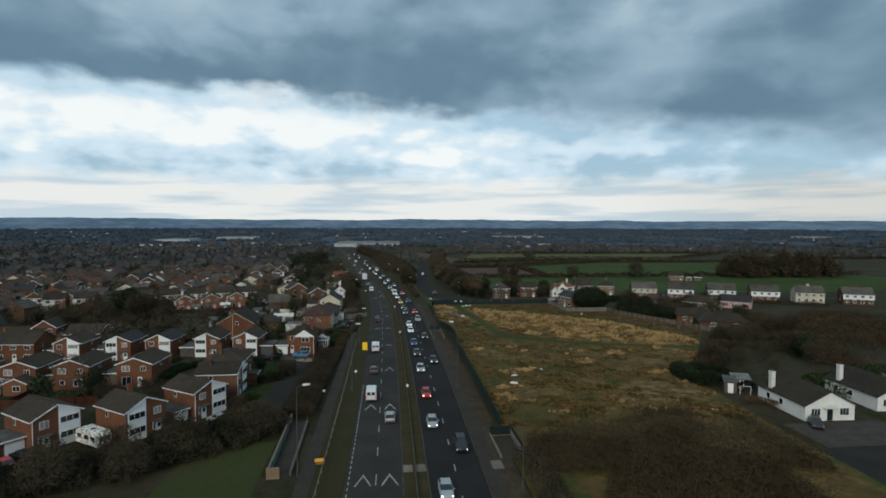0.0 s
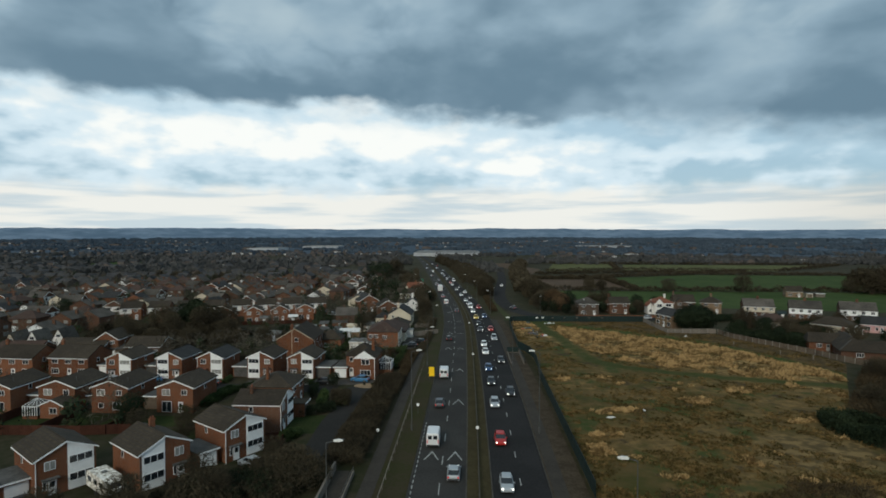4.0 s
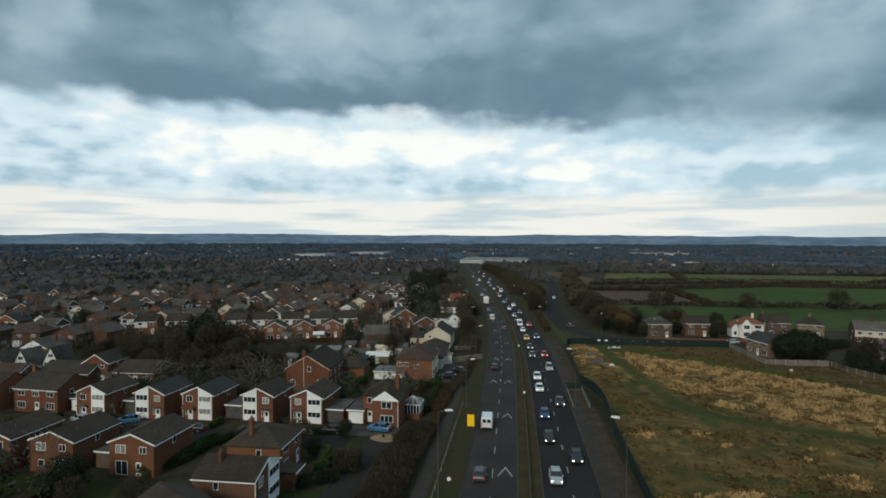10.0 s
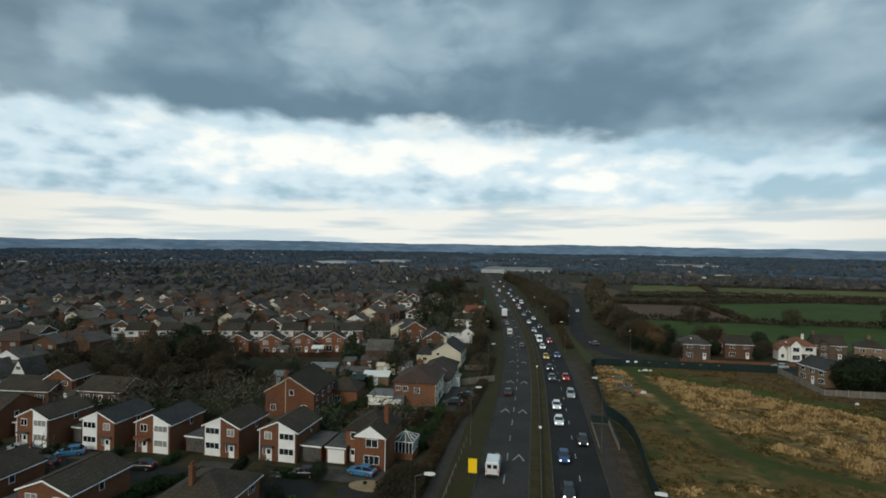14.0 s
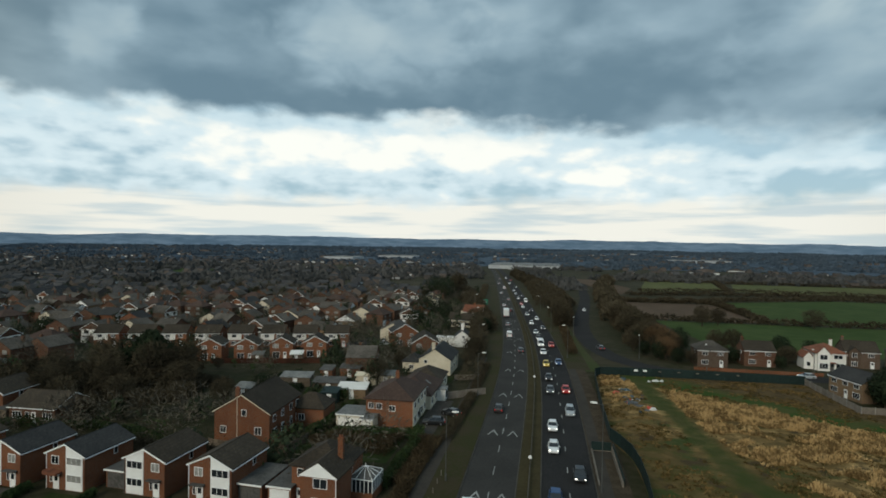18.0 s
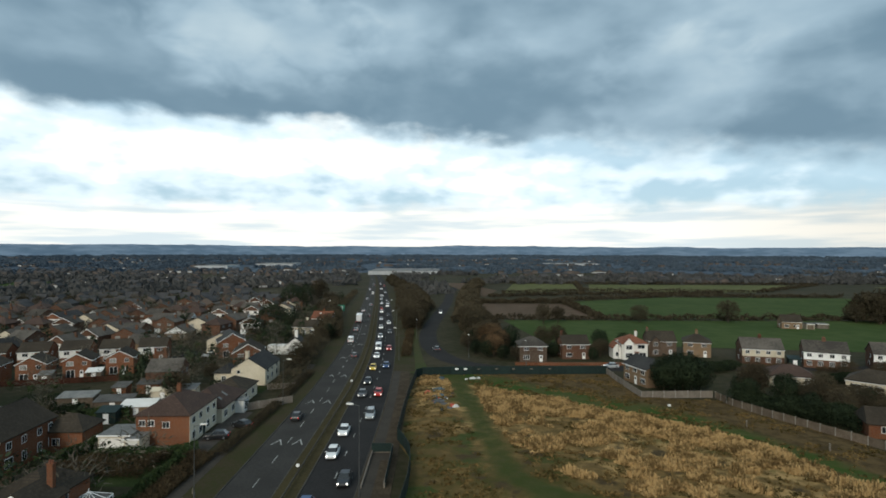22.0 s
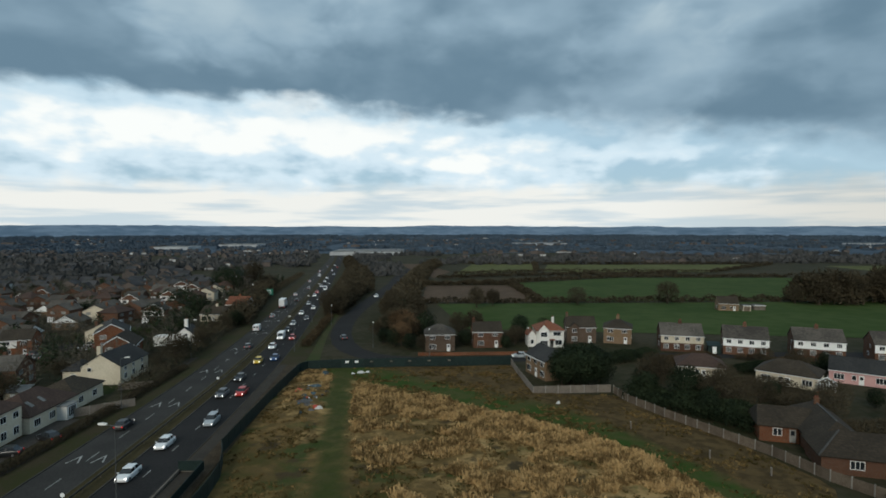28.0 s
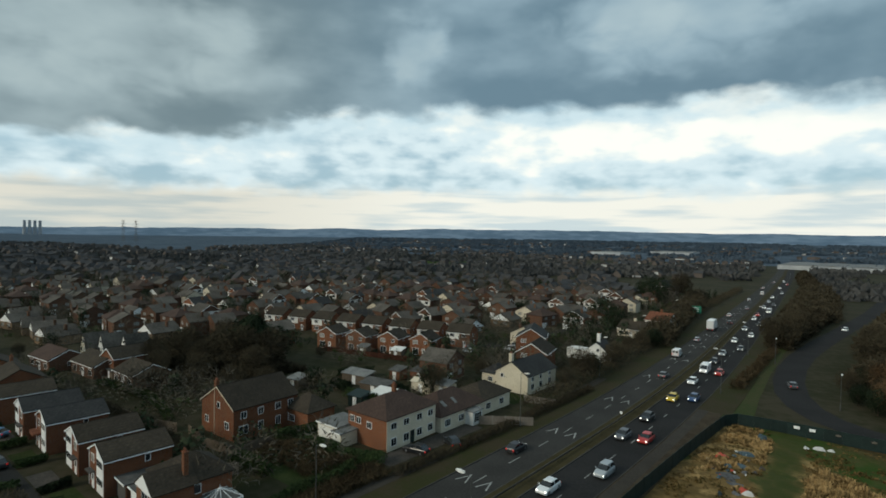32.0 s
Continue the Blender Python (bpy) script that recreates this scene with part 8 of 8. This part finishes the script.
for x, y, w, d, hh, kind, lab in ((18.0, 215.7, 1.2, 0.9, 0.7, "red", "crumpled red plastic sheet on the grass"), (23.2, 204.5, 0.9, 0.6, 0.5, "red", "red plastic sack in the field"), (23.9, 204.0, 0.8, 0.5, 0.5, "white", "white plastic sack in the field"),
                                  (16.3, 213.5, 0.7, 0.4, 0.3, "white", "pale plastic scrap in the field"), (21.3, 229.3, 1.1, 1.2, 0.8, "blue", "blue-grey sheeting heaped in the field"), (20.3, 209, 1.5, 1.1, 0.25, "grey", "grey ash and sheeting spread on the grass"), (20.6, 220, 1.3, 1.4, 0.25, "blue", "blue-grey sheeting spread on the grass"),
                                  (29.3, 230.4, 0.9, 0.4, 0.5, "white", "white plastic sack in the grass"), (30.8, 231, 0.7, 0.4, 0.4, "white", "white plastic sack in the grass"), (27.6, 229.6, 0.5, 0.4, 0.4, "white", "white plastic sack in the grass"), (22.0, 206.5, 1.4, 0.7, 0.2, "grey", "grey sheeting spread on the grass"), (23.8, 122, 0.8, 0.35, 0.3, "white", "white plastic sheet lying in the field"), (31, 126, 0.4, 0.3, 0.3, "white", "pale scrap lying in the field"), (69.6, 204.5, 0.5, 0.4, 0.4, "white", "pale sack lying in the field")):
    heap(x, y, w, d, hh, kind, lab)
for k in range(26):
    kind = r.choice(("grey", "grey", "blue", "blue", "white", "red"))
    a = 0.22 if kind in ("red", "white") else 0.5
    heap(r.gauss(20.9, 1.5), r.gauss(214, 5.5), a * r.uniform(0.6, 1.6), a * r.uniform(0.6, 1.4), r.uniform(0.15, 0.4), kind, {"grey": "torn grey sheeting among the tipped rubbish", "blue": "scrap of blue-grey sheeting among the rubbish", "white": "small white scrap among the tipped rubbish", "red": "small red scrap among the tipped rubbish"}[kind])

# garden of the near bungalow
s = thing("swing", "white tubular swing posts standing in the garden", "swing", pose(66.2, 104.4, 0, 0, 0, -25))
for sx in (-0.95, 0.95):
    part("post", Geo().tube((sx, 0, -0.05), (sx, 0, 1.7), 0.05, 0.05, 6), WHITE, s)
part("crossbar", Geo().tube((-0.95, 0, 1.7), (0.95, 0, 1.7), 0.05, 0.05, 6), WHITE, s)
hedge("garden_hedge", [(63.2, 100.2), (65.8, 99.2), (66.6, 96)], 0.9, 1.7, TWIG_RUST, 2200, "russet winter hedge beside the bungalow", 0.3, seed=171)
hedge("garden_evergreen_bank", [(63, 110), (60.5, 116), (62.5, 122)], 2.4, 3.6, LEAF, 8000, "dark evergreen bushes at the field corner", 0.32, True, seed=172)

# ---- sheds and garden ground ----
for x, y, w, d, rz, roofm, wallm, lab in ((-39.5, 197, 6.2, 3.6, 8, RENDER_W, BRICK_BUFF, "garage with a bright white sheet roof"), (-62.3, 192, 3.6, 3.0, 5, FELT_PALE, TIMBER, "timber shed with a pale roof"),
                                          (-43, 193, 3.4, 2.6, 5, GREEN_STEEL, GREEN_STEEL, "small green painted garden shed"), (-46.5, 201, 7.0, 3.2, 8, FELT, TIMBER, "long low garage with felt roof"), (-56, 204, 7.0, 3.2, 8, FELT_PALE, TIMBER, "long low garage with pale roof"), (-40.5, 209.5, 5.0, 1.2, 5, RENDER_C, RENDER_C, "pale concrete garage wall"), (-36, 211, 4.0, 3.0, 5, FELT_PALE, RENDER_C, "pale-roofed lean-to by the bungalow"),
                                          (-47, 216, 5, 3, 5, FELT, BRICK, "brick garage with dark felt roof"), (-52, 213, 3, 3, 5, FELT, BRICK, "brick garage with dark felt roof"), (-68, 229.5, 3.4, 2.6, 16, RENDER_W, TIMBER, "garden shed with white roof"), (-78, 226, 3.0, 2.4, 16, FELT_PALE, TIMBER, "garden shed with pale roof"), (-98, 168, 5, 3.5, -5, FELT, TIMBER, "low timber outbuilding with dark felt roof"), (124, 246, 3, 3, -20, GREEN_STEEL, GREEN_STEEL, "green garden shed between the semis"), (64.0, 105.8, 2.2, 2.6, -25, FELT, TIMBER, "small dark timber shed beside the bungalow garden"), (67.5, 107.5, 3.2, 2.2, -20, FELT_PALE, TIMBER, "low timber shed with a pale roof")):
    s = thing("shed", lab, "shed", pose(x, y, gz(y), 0, 0, rz), "sheds")
    part("wall", Geo().box(-w / 2, w / 2, 0, d, -0.2, 2.2), wallm, s)
    part("roof", Geo().add([(-w / 2 - 0.2, -0.3, 2.15), (w / 2 + 0.2, -0.3, 2.15), (w / 2 + 0.2, d + 0.2, 2.75), (-w / 2 - 0.2, d + 0.2, 2.75), (-w / 2 - 0.2, -0.3, 2.27), (w / 2 + 0.2, -0.3, 2.27), (w / 2 + 0.2, d + 0.2, 2.87), (-w / 2 - 0.2, d + 0.2, 2.87)], [(4, 5, 6, 7), (3, 2, 1, 0), (0, 1, 5, 4), (1, 2, 6, 5), (2, 3, 7, 6), (3, 0, 4, 7)]), roofm, s)
    part("door", Geo().box(-0.5, 0.5, -0.05, 0.0, 0, 1.95), WHITE, s)
LAWN = surface("garden_lawn", (0.024, 0.037, 0.012), (0.038, 0.047, 0.017), 3, 0.95, 0.3, 0.4, 0.05, vary=0.15)
DRIVE = surface("drive_paving", (0.050, 0.044, 0.038), (0.078, 0.067, 0.058), 2, 0.9, 0.2, 0.3, 0.15, vary=0.12)
for x0, x1, y0, y1, mt, lab in ((-62, -57.5, 142.2, 145.2, LAWN, "front lawn"), (-51.5, -44.5, 142, 145, DRIVE, "paved front drive"), (-43.5, -37, 142.6, 145.4, LAWN, "front lawn with hedge"), (-35.2, -21.5, 142.0, 147.0, DRIVE, "paved front drive"), (-73.5, -68, 141.6, 145, DRIVE, "paved front drive"), (-84, -76, 141.5, 144.2, DRIVE, "paved front drive"), (-66, -50.0, 114.8, 120.2, LAWN, "back lawn"), (-88, -67.5, 113.8, 120.2, LAWN, "back lawn"), (-57, -44, 105, 113.5, LAWN, "back lawn"), (-33.0, -27.7, 112.5, 121.5, LAWN, "front lawn beside the lane"), (-49, -38, 132.5, 136.2, LAWN, "back lawn"),
                                (-37, -22, 164.5, 177.5, LAWN, "overgrown garden lawn"), (-21.5, -17.6, 178, 201, DRIVE, "gravel forecourt beside the pale house"), (-29, -21, 216.5, 223, LAWN, "cottage garden lawn"), (-34, -21.5, 56, 90, GRASS, "rough grass slope above the subway"), (62, 80, 79, 89, DRIVE, "driveway before the bungalows"), (80.2, 83, 84, 93, LAWN, "lawn beside the bungalow"), (56, 120, 66, 78.8, ASPHALT_OLD, "asphalt lane before the bungalows")):
    g = Geo().add([(x0, y0, gz(y0) + 0.035), (x1, y0, gz(y0) + 0.035), (x1, y1, gz(y1) + 0.035), (x0, y1, gz(y1) + 0.035)], [(0, 1, 2, 3)])
    single("garden_ground", g, mt, lab + " in winter", "lawn" if mt in (LAWN, GRASS) else "paving", kind="structure")
g = Geo()
pts = [(-23.5 + 3.2 * math.cos(6.283 * k / 18), 141.4 + 1.9 * math.sin(6.283 * k / 18)) for k in range(18)]
g.add([(x, y, gz(y) + 0.07) for x, y in pts], [tuple(range(18))])
single("gravel_bed", g, GRAVEL, "round bed of pale gravel before the corner house", "gravel", kind="structure")
for x, y in ((-24.5, 141.8), (-22.4, 140.6), (-22.9, 142.3)):
    g = leaves(Geo(), (0, 0, 0.25), (0.3, 0.3, 0.25), 60, 0.12, random.Random(int(-x * 10)))
    single("shrub", g, LEAF, "small dark shrub in the gravel bed", "shrub", m=pose(x, y, gz(y) + 0.05))

for a_, far in ((-70.2, 2000), (-69.2, 2000)):
    a_ = math.radians(a_)
    s = thing("pylon", "distant steel lattice pylon above the plain", "pylon", pose(39 + far * math.sin(a_), 122 + far * math.cos(a_), gz(122 + far * math.cos(a_)), 0, 0, 30), "pylons")
    for sx in (-1, 1):
        for sy in (-1, 1):
            part("leg", Geo().tube((sx * 4, sy * 4, -2), (sx * 0.6, sy * 0.6, 68), 0.4, 0.3, 4), STEEL, s)
    for zz, w_ in ((46, 8), (55, 10), (63, 6)):
        part("cross_arm", Geo().box(-w_, w_, -0.4, 0.4, zz, zz + 0.9), STEEL, s)
TOWER = surface("distant_tower_concrete", (0.27, 0.30, 0.33), (0.36, 0.39, 0.42), 30, 0.9, 0, 8, 0.1, vary=0.05)
# cooling towers and pylons far to the west
for k in range(4):
    a = math.radians(-77.3 + 0.35 * k)
    s = thing("cooling_tower", "distant power station cooling tower", "cooling tower", pose(39 + 3900 * math.sin(a), 122 + 3900 * math.cos(a), gz(122 + 3900 * math.cos(a))), "cooling towers")
    prof = ((10.5, -2), (9, 28), (7.3, 58), (6.9, 70), (7.6, 80))
    g = Geo().loft([[(rr * math.cos(6.283 * i / 16), rr * math.sin(6.283 * i / 16), zz) for i in range(16)] for rr, zz in prof])
    part("shell", g, TOWER, s)
